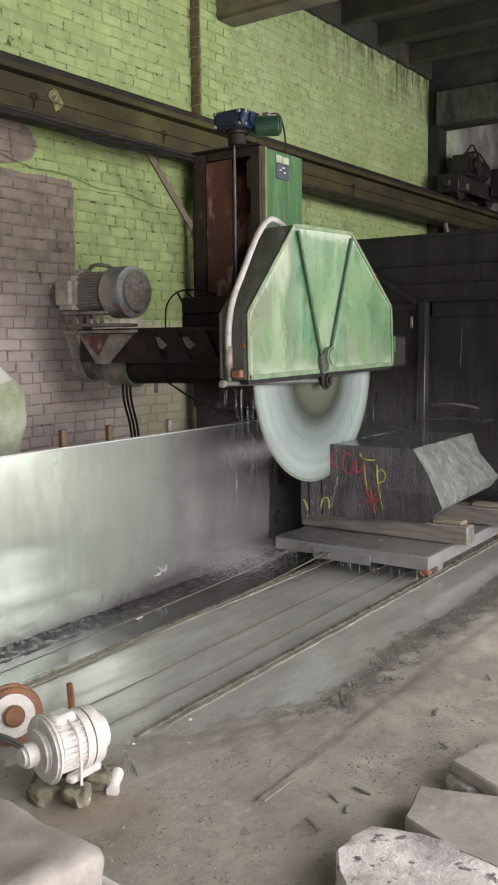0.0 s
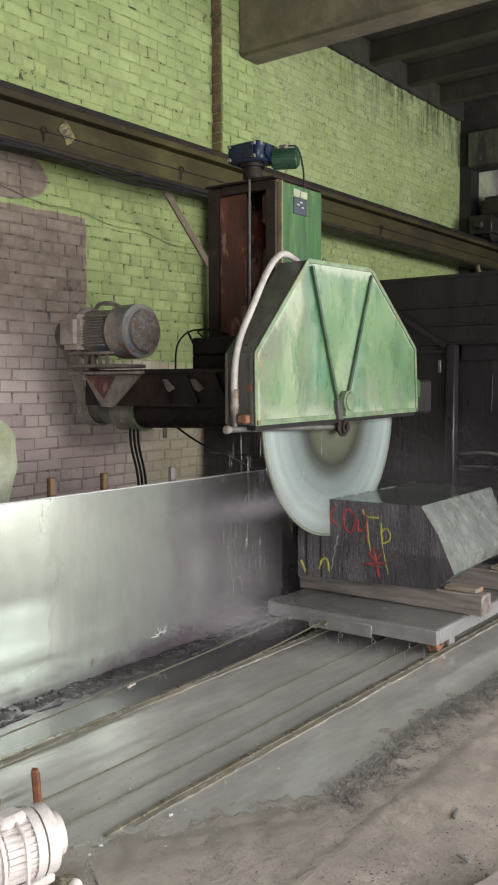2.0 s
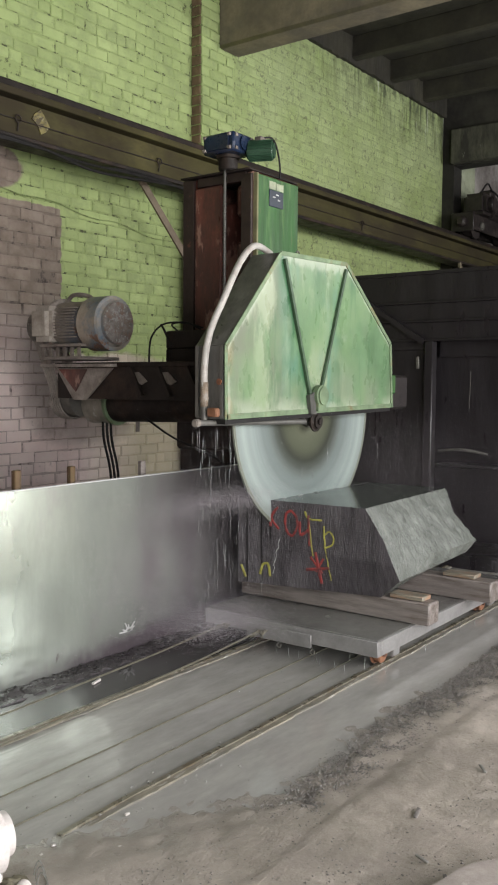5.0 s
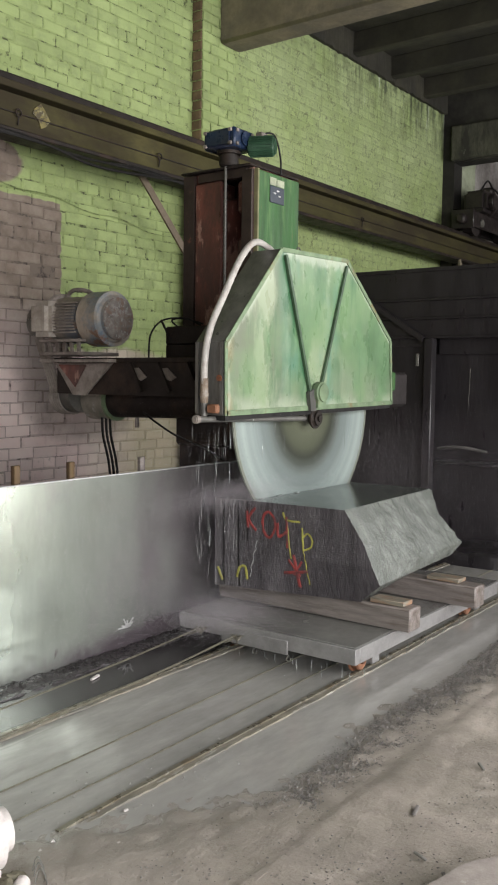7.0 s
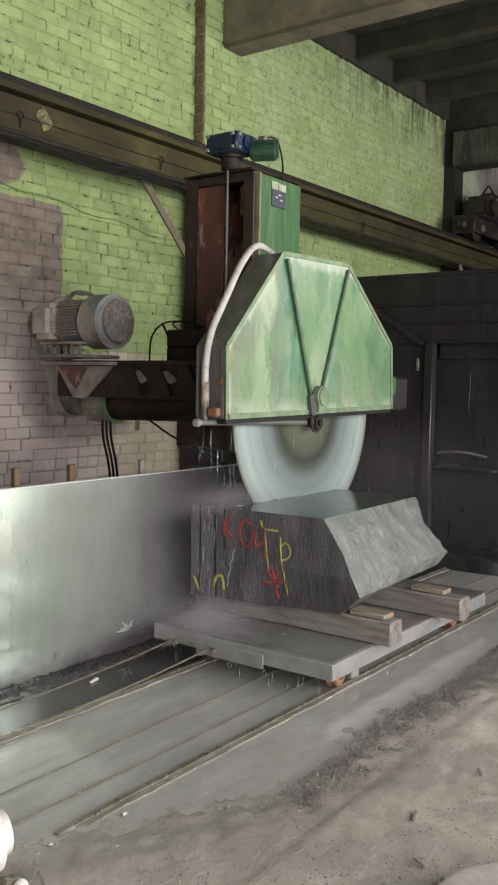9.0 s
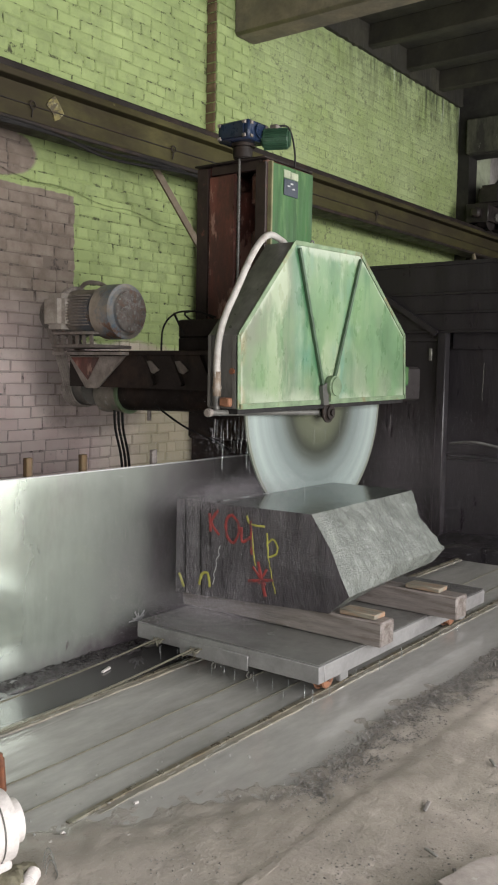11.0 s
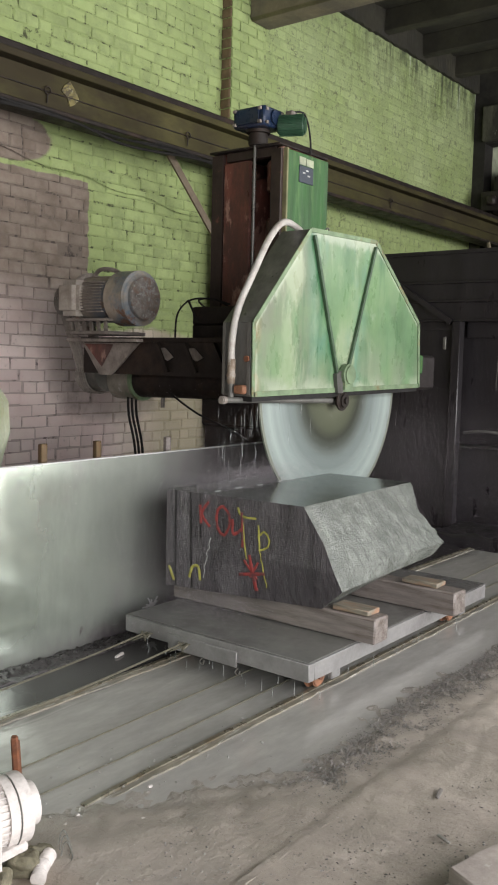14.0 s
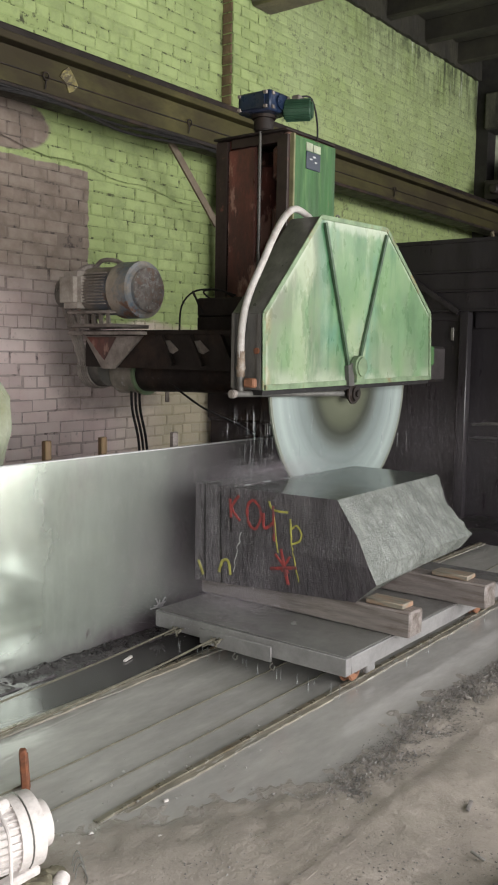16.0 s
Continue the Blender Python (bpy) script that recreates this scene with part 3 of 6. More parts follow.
    l.new(rag.outputs[0], rusty.inputs["Value"])
    w = n.new("ShaderNodeMix")
    w.data_type = "RGBA"
    l.new(rusty.outputs["Result"], w.inputs[0]), l.new(last, w.inputs[6])
    w.inputs[7].default_value = (0.225, 0.16, 0.10, 1)
    # wet mud at the water's edge
    level = n.new("ShaderNodeMath")
    level.operation = "MULTIPLY_ADD"
    level.inputs[1].default_value = -0.022
    l.new(wob.outputs["Fac"], level.inputs[0]), l.new(sep.outputs["Z"], level.inputs[2])
    mud = n.new("ShaderNodeMapRange")
    mud.inputs["From Min"].default_value, mud.inputs["From Max"].default_value = 0.006, -0.008
    mud.inputs["To Max"].default_value = 0.9
    l.new(level.outputs[0], mud.inputs["Value"])
    near = n.new("ShaderNodeMath")
    near.operation = "MULTIPLY"
    edge = n.new("ShaderNodeMapRange")
    edge.inputs["From Min"].default_value, edge.inputs["From Max"].default_value = 1.50, 1.68
    l.new(sep.outputs["Y"], edge.inputs["Value"])
    along = n.new("ShaderNodeMapRange")
    along.inputs["From Min"].default_value, along.inputs["From Max"].default_value = 0.9, 1.8
    l.new(sep.outputs["X"], along.inputs["Value"])
    strip = n.new("ShaderNodeMath")
    strip.operation = "MULTIPLY"
    l.new(edge.outputs["Result"], strip.inputs[0]), l.new(along.outputs["Result"], strip.inputs[1])
    l.new(mud.outputs["Result"], near.inputs[0]), l.new(strip.outputs[0], near.inputs[1])
    y = n.new("ShaderNodeMix")
    y.data_type = "RGBA"
    l.new(near.outputs[0], y.inputs[0]), l.new(w.outputs[2], y.inputs[6])
    y.inputs[7].default_value = (0.33, 0.305, 0.282, 1)
    l.new(y.outputs[2], b.inputs["Base Color"])
    gloss = n.new("ShaderNodeMix")
    l.new(near.outputs[0], gloss.inputs[0]), l.new(b.inputs["Roughness"].links[0].from_socket, gloss.inputs[2])
    gloss.inputs[3].default_value = 0.12
    l.new(gloss.outputs[0], b.inputs["Roughness"])
    return m


def slurry_material():
    m = mat("grey_slurry_water", (0.388, 0.376, 0.354), 0.055, vary=0.14, scale=1.1, stretch=(0.7, 2.0, 1), second=(0.31, 0.303, 0.285), amount=0.35,
            spots=(0.42, 0.41, 0.39), spot_level=0.69, spot_scale=4.0, bump=0.16, bump_scale=8, bump_dist=0.007, rough_vary=0.04)
    n, l = m.node_tree.nodes, m.node_tree.links
    b = n["Principled BSDF"]
    sep = n.new("ShaderNodeSeparateXYZ")
    l.new(n.new("ShaderNodeNewGeometry").outputs["Position"], sep.inputs[0])
    wob = n.new("ShaderNodeTexNoise")
    wob.inputs["Scale"].default_value, wob.inputs["Detail"].default_value = 4.0, 7.0
    add = n.new("ShaderNodeMath")
    add.operation = "MULTIPLY_ADD"
    add.inputs[1].default_value = 0.35
    l.new(wob.outputs["Fac"], add.inputs[0]), l.new(sep.outputs["Y"], add.inputs[2])
    deep = n.new("ShaderNodeMapRange")
    deep.inputs["From Min"].default_value, deep.inputs["From Max"].default_value, deep.inputs["To Max"].default_value = 3.20, 3.36, 0.97
    l.new(add.outputs[0], deep.inputs["Value"])
    old = b.inputs["Base Color"].links[0].from_socket
    x = n.new("ShaderNodeMix")
    x.data_type = "RGBA"
    l.new(deep.outputs["Result"], x.inputs[0]), l.new(old, x.inputs[6])
    x.inputs[7].default_value = (0.046, 0.041, 0.043, 1)
    l.new(x.outputs[2], b.inputs["Base Color"])
    still = n.new("ShaderNodeMapRange")
    still.inputs["To Min"].default_value, still.inputs["To Max"].default_value = 0.08, 0.025
    l.new(deep.outputs["Result"], still.inputs["Value"]), l.new(still.outputs["Result"], b.inputs["Roughness"])
    calm = n.new("ShaderNodeMapRange")
    calm.inputs["To Min"].default_value, calm.inputs["To Max"].default_value = 0.16, 0.035
    l.new(deep.outputs["Result"], calm.inputs["Value"]), l.new(calm.outputs["Result"], b.inputs["Normal"].links[0].from_node.inputs["Strength"])
    return m


def water_material():
    m = bpy.data.materials.new("falling_water")
    m.use_nodes = True
    b = m.node_tree.nodes["Principled BSDF"]
    b.inputs["Base Color"].default_value = (0.85, 0.88, 0.88, 1)
    b.inputs["Roughness"].default_value, b.inputs["IOR"].default_value = 0.15, 1.33
    b.inputs["Transmission Weight"].default_value = 0.8
    return m


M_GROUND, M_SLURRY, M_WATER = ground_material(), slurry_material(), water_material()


# ---- building helpers ----
def box(x0, x1, y0, y1, z0, z1, bevel=0.0, seg=1):
    bm = bmesh.new()
    bmesh.ops.create_cube(bm, size=1.0)
    bmesh.ops.transform(bm, matrix=Matrix.LocRotScale(((x0 + x1) / 2, (y0 + y1) / 2, (z0 + z1) / 2), None, (x1 - x0, y1 - y0, z1 - z0)), verts=bm.verts)
    if bevel:
        bmesh.ops.bevel(bm, geom=list(bm.edges), offset=bevel, segments=seg, affect="EDGES")
    return bm


def rod(a, b, r, seg=14, r2=None, bevel=0.0):
    a, b = Vector(a), Vector(b)
    bm = bmesh.new()
    bmesh.ops.create_cone(bm, cap_ends=True, segments=seg, radius1=r, radius2=r if r2 is None else r2, depth=(b - a).length)
    if bevel:
        rim = [e for e in bm.edges if abs(e.verts[0].co.z - e.verts[1].co.z) < 1e-6]
        bmesh.ops.bevel(bm, geom=rim, offset=bevel, segments=3, affect="EDGES")
    turn = (b - a).to_track_quat("Z", "Y").to_matrix().to_4x4()
    bmesh.ops.transform(bm, matrix=Matrix.Translation((a + b) / 2) @ turn, verts=bm.verts)
    return bm


def bar(a, b, w, h, bevel=0.0, up=(0, 0, 1)):
    """A rectangular bar from a to b, w across and h along up."""
    a, b = Vector(a), Vector(b)
    d = (b - a).normalized()
    side = d.cross(Vector(up)).normalized()
    top = side.cross(d)
    bm = box(-0.5 * w, 0.5 * w, -0.5 * h, 0.5 * h, 0, (b - a).length, bevel)
    m = Matrix((side, top, d)).transposed().to_4x4()
    if m.determinant() < 0:
        m = Matrix((-side, top, d)).transposed().to_4x4()
    bmesh.ops.transform(bm, matrix=Matrix.Translation(a) @ m, verts=bm.verts)
    return bm


def tube(points, r, seg=8, steps=6):
    """A round tube along a smooth line through the points."""
    pts = [Vector(p) for p in points]
    line = []
    for i in range(len(pts) - 1):
        p0, p1, p2, p3 = pts[max(i - 1, 0)], pts[i], pts[i + 1], pts[min(i + 2, len(pts) - 1)]
        for k in range(steps):
            t = k / steps
            line.append(0.5 * ((2 * p1) + (p2 - p0) * t + (2 * p0 - 5 * p1 + 4 * p2 - p3) * t * t + (3 * p1 - p0 - 3 * p2 + p3) * t ** 3))
    line.append(pts[-1])
    bm = bmesh.new()
    rings = []
    for i, p in enumerate(line):
        d = (line[min(i + 1, len(line) - 1)] - line[max(i - 1, 0)]).normalized()
        u = d.orthogonal().normalized() if i == 0 else (u - d * u.dot(d)).normalized()
        v = d.cross(u)
        rr = r(i / (len(line) - 1)) if callable(r) else r
        rings.append([bm.verts.new(p + (u * math.cos(a) + v * math.sin(a)) * rr) for a in (2 * math.pi * k / seg for k in range(seg))])
    for a, b in zip(rings, rings[1:]):
        for k in range(seg):
            bm.faces.new((a[k], a[(k + 1) % seg], b[(k + 1) % seg], b[k]))
    bm.faces.new(rings[0][::-1]), bm.faces.new(rings[-1])
    return bm


def prism(poly, y0, y1, bevel=0.0):
    """A plate: a polygon in x and z, from y0 to y1."""
    bm = bmesh.new()
    a = [bm.verts.new((x, y0, z)) for x, z in poly]
    b = [bm.verts.new((x, y1, z)) for x, z in poly]
    bm.faces.new(a), bm.faces.new(b[::-1])
    for i in range(len(poly)):
        j = (i + 1) % len(poly)
        bm.faces.new((a[j], a[i], b[i], b[j]))
    bmesh.ops.recalc_face_normals(bm, faces=bm.faces)
    if bevel:
        bmesh.ops.bevel(bm, geom=list(bm.edges), offset=bevel, segments=1, affect="EDGES")
    return bm


def both(*bms):
    """Several bmeshes as one."""
    out = bms[0]
    for other in bms[1:]:
        me = bpy.data.meshes.new("tmp")
        other.to_mesh(me)
        out.from_mesh(me)
        bpy.data.meshes.remove(me)
        other.free()
    return out


def rough_up(bm, size, scale, cuts=0, seed=0.0):
    """Uneven faces: optional cuts, then every point moved by noise."""
    if cuts:
        bmesh.ops.subdivide_edges(bm, edges=list(bm.edges), cuts=cuts, use_grid_fill=True)
    for v in bm.verts:
        p = v.co * scale + Vector((seed, seed * 0.7, 0))
        v.co += Vector(noise.noise_vector(p)) * size + Vector(noise.noise_vector(p * 3.1)) * size * 0.35
    return bm


def smooth(ob, angle=40):
    for p in ob.data.polygons:
        p.use_smooth = True
    ob.data.set_sharp_from_angle(angle=radians(angle))
    return ob


def mesh_of(name, bm, material):
    bmesh.ops.recalc_face_normals(bm, faces=bm.faces)
    me = bpy.data.meshes.new(name)
    bm.to_mesh(me)
    bm.free()
    me.materials.append(material)
    return me


BASE = {}


def thing(name, at, label, category, group="", kind=""):
    """An Empty at a thing's base; parts hang under it."""
    ob = new(name)
    ob.empty_display_size = 0.1
    ob.location = at
    BASE[ob.name] = Vector(at)
    return tagged(ob, label, category, group, kind)


def part(name, bm, material, parent, label="", round_off=True, at=None):
    """One mesh under a thing or a part; the bmesh is in the place's own metres."""
    here = Vector(at) if at is not None else BASE[parent.name]
    bmesh.ops.translate(bm, verts=bm.verts, vec=-here)
    ob = new(name, mesh_of(name, bm, material))
    ob.parent = parent
    ob.location = here - BASE[parent.name]
    BASE[ob.name] = here
    if round_off:
        smooth(ob)
    return tagged(ob, label)


def solo(name, bm, material, at, label, category, group="", kind="", round_off=True):
    """A thing of one mesh."""
    bmesh.ops.translate(bm, verts=bm.verts, vec=-Vector(at))
    ob = new(name, mesh_of(name, bm, material))
    ob.location = at
    BASE[ob.name] = Vector(at)
    if round_off:
        smooth(ob)
    return tagged(ob, label, category, group, kind)


def structure(name, bm, material, label, category, round_off=False):
    return solo(name, bm, material, (0, 0, 0), label, category, kind="structure", round_off=round_off)


def moved(bm, x=0.0, y=0.0, z=0.0):
    bmesh.ops.translate(bm, verts=bm.verts, vec=(x, y, z))
    return bm


# ---- the hall ----
WALL_Y, ROOF_Z, FAR_X, BACK_Y, NEAR_X, BAY_X = 5.976, 5.95, 13.2, -3.05, -5.0, 18.5
RAIL_OUT, RAIL_IN, SHEET_Y = 2.306, 3.130, 3.636


def build_ground():
    """One sheet, fine near the saw: a shallow channel of slurry, a gravelly bank and the edge of a concrete slab."""
    def spread(lo, f0, f1, hi, coarse, fine):
        a = list(np.arange(lo, f0, coarse)) + list(np.arange(f0, f1, fine)) + list(np.arange(f1, hi, coarse)) + [hi]
        return a
    xs = spread(-40, 0.6, 7.2, 50, 1.6, 0.03)
    ys = spread(-40, 0.2, 3.8, 40, 1.3, 0.025)
    nx, ny = len(xs), len(ys)
    verts = []
    for y in ys:
        for x in xs:
            p = Vector((x, y, 0))
            n = noise.noise(p * 2.3) * 0.5 + noise.noise(p * 7.0) * 0.3 + noise.noise(p * 21.0) * 0.2
            bank = 1.86 + 0.10 * noise.noise(Vector((x * 0.9, 3.3, 0))) + max(0.0, 2.75 - x) * 0.60
            d = (bank - y) / 0.34
            k = min(1.0, max(0.0, d * 0.5 + 0.5))
            z = -0.018 * (1 - k) + (0.012 + 0.014 * math.exp(-((d - 0.4) ** 2) / 0.5)) * k
            shore = math.exp(-(d / 1.3) ** 2)
            z += n * (0.016 * k + 0.006 * (1 - k)) + shore * (0.010 * noise.noise(p * 11) + 0.009 * noise.noise(p * 27))
            if x > 1.85 and y < 1.585 + 0.008 * noise.noise(p * 5):
                z += 0.006 if x < 5.5 else 0.0
            verts.append((x, y, z if -1 < x < 9 and -2 < y < 5 else min(z, 0.0)))
    faces = [(j * nx + i, j * nx + i + 1, (j + 1) * nx + i + 1, (j + 1) * nx + i) for j in range(ny - 1) for i in range(nx - 1)]
    me = bpy.data.meshes.new("ground")
    me.from_pydata(verts, [], faces)
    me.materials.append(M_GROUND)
    ob = new("ground", me)
    smooth(ob, 60)
    tagged(ob, "brown-grey wet concrete floor covered with stone dust", "floor", kind="structure")
    bm = bmesh.new()
    bmesh.ops.create_grid(bm, x_segments=120, y_segments=40, size=1)
    for v in bm.verts:
        v.co.x, v.co.y = 1.2 + (v.co.x + 1) * 3.55, 1.55 + (v.co.y + 1) * 1.25
        v.co.z = 0.0015 * noise.noise(Vector((v.co.x * 3, v.co.y * 9, 0)))
    structure("water", bm, M_SLURRY, "grey-green slurry water standing between the rails", "water", True)


build_ground()

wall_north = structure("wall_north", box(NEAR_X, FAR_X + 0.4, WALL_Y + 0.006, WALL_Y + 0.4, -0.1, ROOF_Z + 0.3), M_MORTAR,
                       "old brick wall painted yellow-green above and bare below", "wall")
# a portal at the end of this bay, and the pale bay behind it
structure("wall_far", both(box(FAR_X, FAR_X + 0.3, 5.79, WALL_Y + 0.3, -0.1, ROOF_Z + 0.3), box(FAR_X, FAR_X + 0.3, BACK_Y - 0.3, 5.79, 4.99, ROOF_Z + 0.3)), M_SOOTY, "sooty plastered portal at the end of the hall", "wall")
structure("wall_bay", both(box(FAR_X + 0.3, BAY_X, WALL_Y - 0.02, WALL_Y + 0.3, -0.1, ROOF_Z + 0.3), box(BAY_X, BAY_X + 0.3, BACK_Y - 0.3, WALL_Y + 0.3, -0.1, ROOF_Z + 0.3)), M_BAY, "stained pale plaster wall of the bay behind", "wall")
structure("ceiling_bay", box(FAR_X + 0.3, BAY_X + 0.3, BACK_Y - 0.3, WALL_Y + 0.3, ROOF_Z + 0.12, ROOF_Z + 0.3), M_ROOF, "sooty concrete roof of the bay behind", "ceiling")
# unseen side of the bay, its opening added to let the fill lamp in
structure("wall_bay_window", both(box(FAR_X, 14.2, BACK_Y - 0.3, BACK_Y, -0.1, ROOF_Z + 0.3), box(16.4, BAY_X, BACK_Y - 0.3, BACK_Y, -0.1, ROOF_Z + 0.3),
                                  box(14.2, 16.4, BACK_Y - 0.3, BACK_Y, -0.1, 2.0), box(14.2, 16.4, BACK_Y - 0.3, BACK_Y, 4.4, ROOF_Z + 0.3)), M_PLASTER, "unseen plaster wall with an opening added for the bay's fill lamp", "wall")
structure("wall_near", box(NEAR_X - 0.3, NEAR_X, BACK_Y - 0.3, WALL_Y + 0.4, -0.1, ROOF_Z + 0.3), M_PLASTER, "plain dirty plaster wall behind the camera", "wall")
# the back wall with its open gate
GX0, GX1, GZ = -4.0, 8.4, 4.3
# the opening from x 9.1 to 12.7 is added for the far wall's fill lamp
structure("wall_gate", both(box(NEAR_X, GX0, BACK_Y - 0.3, BACK_Y, -0.1, ROOF_Z + 0.3), box(GX1, 9.1, BACK_Y - 0.3, BACK_Y, -0.1, ROOF_Z + 0.3), box(12.7, FAR_X, BACK_Y - 0.3, BACK_Y, -0.1, ROOF_Z + 0.3),
                            box(9.1, 12.7, BACK_Y - 0.3, BACK_Y, -0.1, 2.25), box(9.1, 12.7, BACK_Y - 0.3, BACK_Y, 4.55, ROOF_Z + 0.3),
                            box(GX0, GX1, BACK_Y - 0.3, BACK_Y, GZ, ROOF_Z + 0.3)), M_PLASTER, "plaster wall with a wide open gate", "wall")


def build_roof():
    bms = [box(NEAR_X - 0.3, FAR_X + 0.3, BACK_Y - 0.3, WALL_Y + 0.4, ROOF_Z + 0.12, ROOF_Z + 0.3)]
    x = -4.4
    while x < FAR_X:
        if not 7.1 < x < 7.9:
            bms.append(box(x - 0.07, x + 0.07, BACK_Y, WALL_Y, ROOF_Z - 0.16, ROOF_Z + 0.13, 0.02))
        x += 1.05
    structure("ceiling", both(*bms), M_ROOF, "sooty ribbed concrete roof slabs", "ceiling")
    girder = thing("roof_girder", (7.53, 0.6, 5.04), "grey-brown concrete roof girder resting on a brick pilaster", "girder", kind="structure")
    part("beam", both(box(7.36, 7.70, BACK_Y, 5.86, 5.04, ROOF_Z + 0.12, 0.03)), M_CONC, girder)
    ledge = box(NEAR_X, FAR_X, WALL_Y - 0.05, WALL_Y + 0.01, 5.74, ROOF_Z + 0.12)
    bmesh.ops.subdivide_edges(ledge, edges=[e for e in ledge.edges if abs(e.verts[0].co.x - e.verts[1].co.x) > 1], cuts=420)
    rough_up(ledge, 0.022, 8.0)
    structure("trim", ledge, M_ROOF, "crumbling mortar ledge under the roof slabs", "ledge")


build_roof()
structure("pilaster", both(box(7.09, 7.66, WALL_Y - 0.12, WALL_Y + 0.012, -0.1, ROOF_Z + 0.1)), M_MORTAR, "painted brick pilaster under the roof girder", "pilaster")
structure("far_beam", box(13.06, FAR_X, BACK_Y, 5.80, 5.0, 5.52, 0.02), M_LINTEL, "stained concrete lintel over the portal", "beam")
structure("far_pilaster", box(13.62, 14.22, 5.86, WALL_Y, 0, ROOF_Z, 0.012), M_PALE, "pale plastered pilaster behind the portal", "pilaster")


def build_crane_beam():
    beam = thing("crane_beam", (8.5, 5.55, 3.4), "olive-brown rusty steel crane runway beam along the wall", "crane beam")
    x0, x1 = -4.0, BAY_X
    part("web", box(x0, x1, 5.557, 5.60, 3.46, 3.74), M_BEAM, beam)
    part("top_flange", box(x0, x1, 5.46, 5.75, 3.745, 3.80, 0.006), M_BEAM, beam)
    part("rail", box(x0, x1, 5.52, 5.60, 3.80, 3.875, 0.012), M_BEAM_D, beam)
    part("bottom_flange", box(x0, x1, 5.46, 5.72, 3.42, 3.456, 0.006), M_BEAM_D, beam)
    part("stiffener", box(x0, x1, 5.545, 5.556, 3.595, 3.603), M_BEAM_D, beam)
    for x in (4.51, 6.11, 9.88):
        part("ring", both(tube([(x + 0.028 * math.cos(a), 5.535, 3.60 + 0.028 * math.sin(a)) for a in (i * math.pi / 4 for i in range(9))], 0.006, 6, 3),
                          rod((x, 5.535, 3.575), (x, 5.545, 3.51), 0.006, 6)), M_BEAM_D, beam)
    patch = prism([(4.68, 3.68), (4.74, 3.725), (4.80, 3.66), (4.83, 3.61), (4.79, 3.56), (4.74, 3.535), (4.71, 3.60), (4.655, 3.635)], 5.546, 5.556)
    part("peeled_patch", patch, mat("peeled_yellow_paint", (0.20, 0.17, 0.06), 0.6, vary=0.4, scale=12, second=(0.46, 0.45, 0.33), amount=0.2, spots=(0.08, 0.065, 0.035), spot_level=0.48, spot_scale=16), beam, "peeling yellow paint")
    part("cable", tube([(3.6, 5.45, 3.42), (4.6, 5.44, 3.40), (5.2, 5.44, 3.33), (5.9, 5.44, 3.37), (6.4, 5.44, 3.40)], 0.012), M_BLACK, beam)
    for dz, sag in ((0.0, 0.03), (0.015, 0.05), (-0.01, 0.02)):
        part("cable", tube([(3.0 + i * 0.7, 5.45 + 0.01 * math.sin(i * 2.3 + dz * 90), 3.405 + dz - sag * abs(math.sin(i * 1.57))) for i in range(6)], 0.009, 8, 6), M_BLACK, beam)
    for x in (7.15, 13.32):
        part("bracket", prism([(x - 0.3, 3.42), (x + 0.3, 3.42), (x + 0.03, 3.0), (x - 0.03, 3.0)], 5.6, 5.64), M_BEAM_D, beam)
    part("brace", bar((5.95, 5.62, 3.42), (6.60, 5.62, 2.78), 0.02, 0.07), mat("dull_brown_brace", (0.17, 0.13, 0.09), 0.6, vary=0.3), beam)
    part("brace", bar((12.70, 5.45, 3.42), (12.98, 5.45, 2.95), 0.03, 0.06), M_CONC, beam)
    part("brace", bar((14.05, 5.45, 3.42), (13.72, 5.45, 2.95), 0.03, 0.06), M_CONC, beam)
    part("post", both(box(6.85, 7.05, 5.50, 5.54, 0, 3.42), box(6.93, 6.97, 5.54, 5.76, 0, 3.42), box(6.85, 7.05, 5.76, 5.80, 0, 3.42)), M_BEAM_D, beam)
    line = []
    for i in range(14):
        x = 4.2 + i * 0.22
        line.append((x, WALL_Y - 0.02, 3.22 - 0.02 * i + 0.02 * math.sin(i * 1.7)))
    wire = thing("wall_wire", (4.2, WALL_Y - 0.02, 3.2), "grey painted wire sagging along the brick wall", "wire")
    part("strand", tube(line, 0.004, 6, 3), M_MORTAR, wire)
    truck = thing("crane_truck", (13.75, 5.5, 3.88), "black greasy crane end truck standing on the runway beam", "crane")
    part("frame", both(box(13.0, 14.9, 5.36, 5.42, 3.96, 4.20, 0.02), box(13.0, 14.9, 5.66, 5.72, 3.96, 4.20, 0.02), box(12.98, 13.03, 5.36, 5.72, 3.93, 4.22, 0.01)), M_GREASE, truck)
    for x in (13.28, 14.55):
        wheel = part("wheel", both(rod((x, 5.45, 4.03), (x, 5.62, 4.03), 0.155, 24, bevel=0.02), rod((x, 5.44, 4.03), (x, 5.455, 4.03), 0.19, 24)), M_GREASE, truck)
        part("axle_cap", rod((x, 5.32, 4.03), (x, 5.36, 4.03), 0.06, 16, bevel=0.01), M_CAST, wheel, "worn axle cap")
    part("gearbox", both(box(13.12, 13.55, 5.24, 5.60, 4.20, 4.52, 0.05, 2), rod((13.34, 5.16, 4.36), (13.34, 5.25, 4.36), 0.12, 18, bevel=0.015)), M_GREASE, truck)
    drum = part("motor", rod((13.62, 5.42, 4.36), (14.15, 5.42, 4.36), 0.16, 24, bevel=0.03), M_GREASE, truck)
    for k in range(10):
        a = k * math.pi / 5
        c = Vector((13.88, 5.42 + 0.165 * math.cos(a), 4.36 + 0.165 * math.sin(a)))
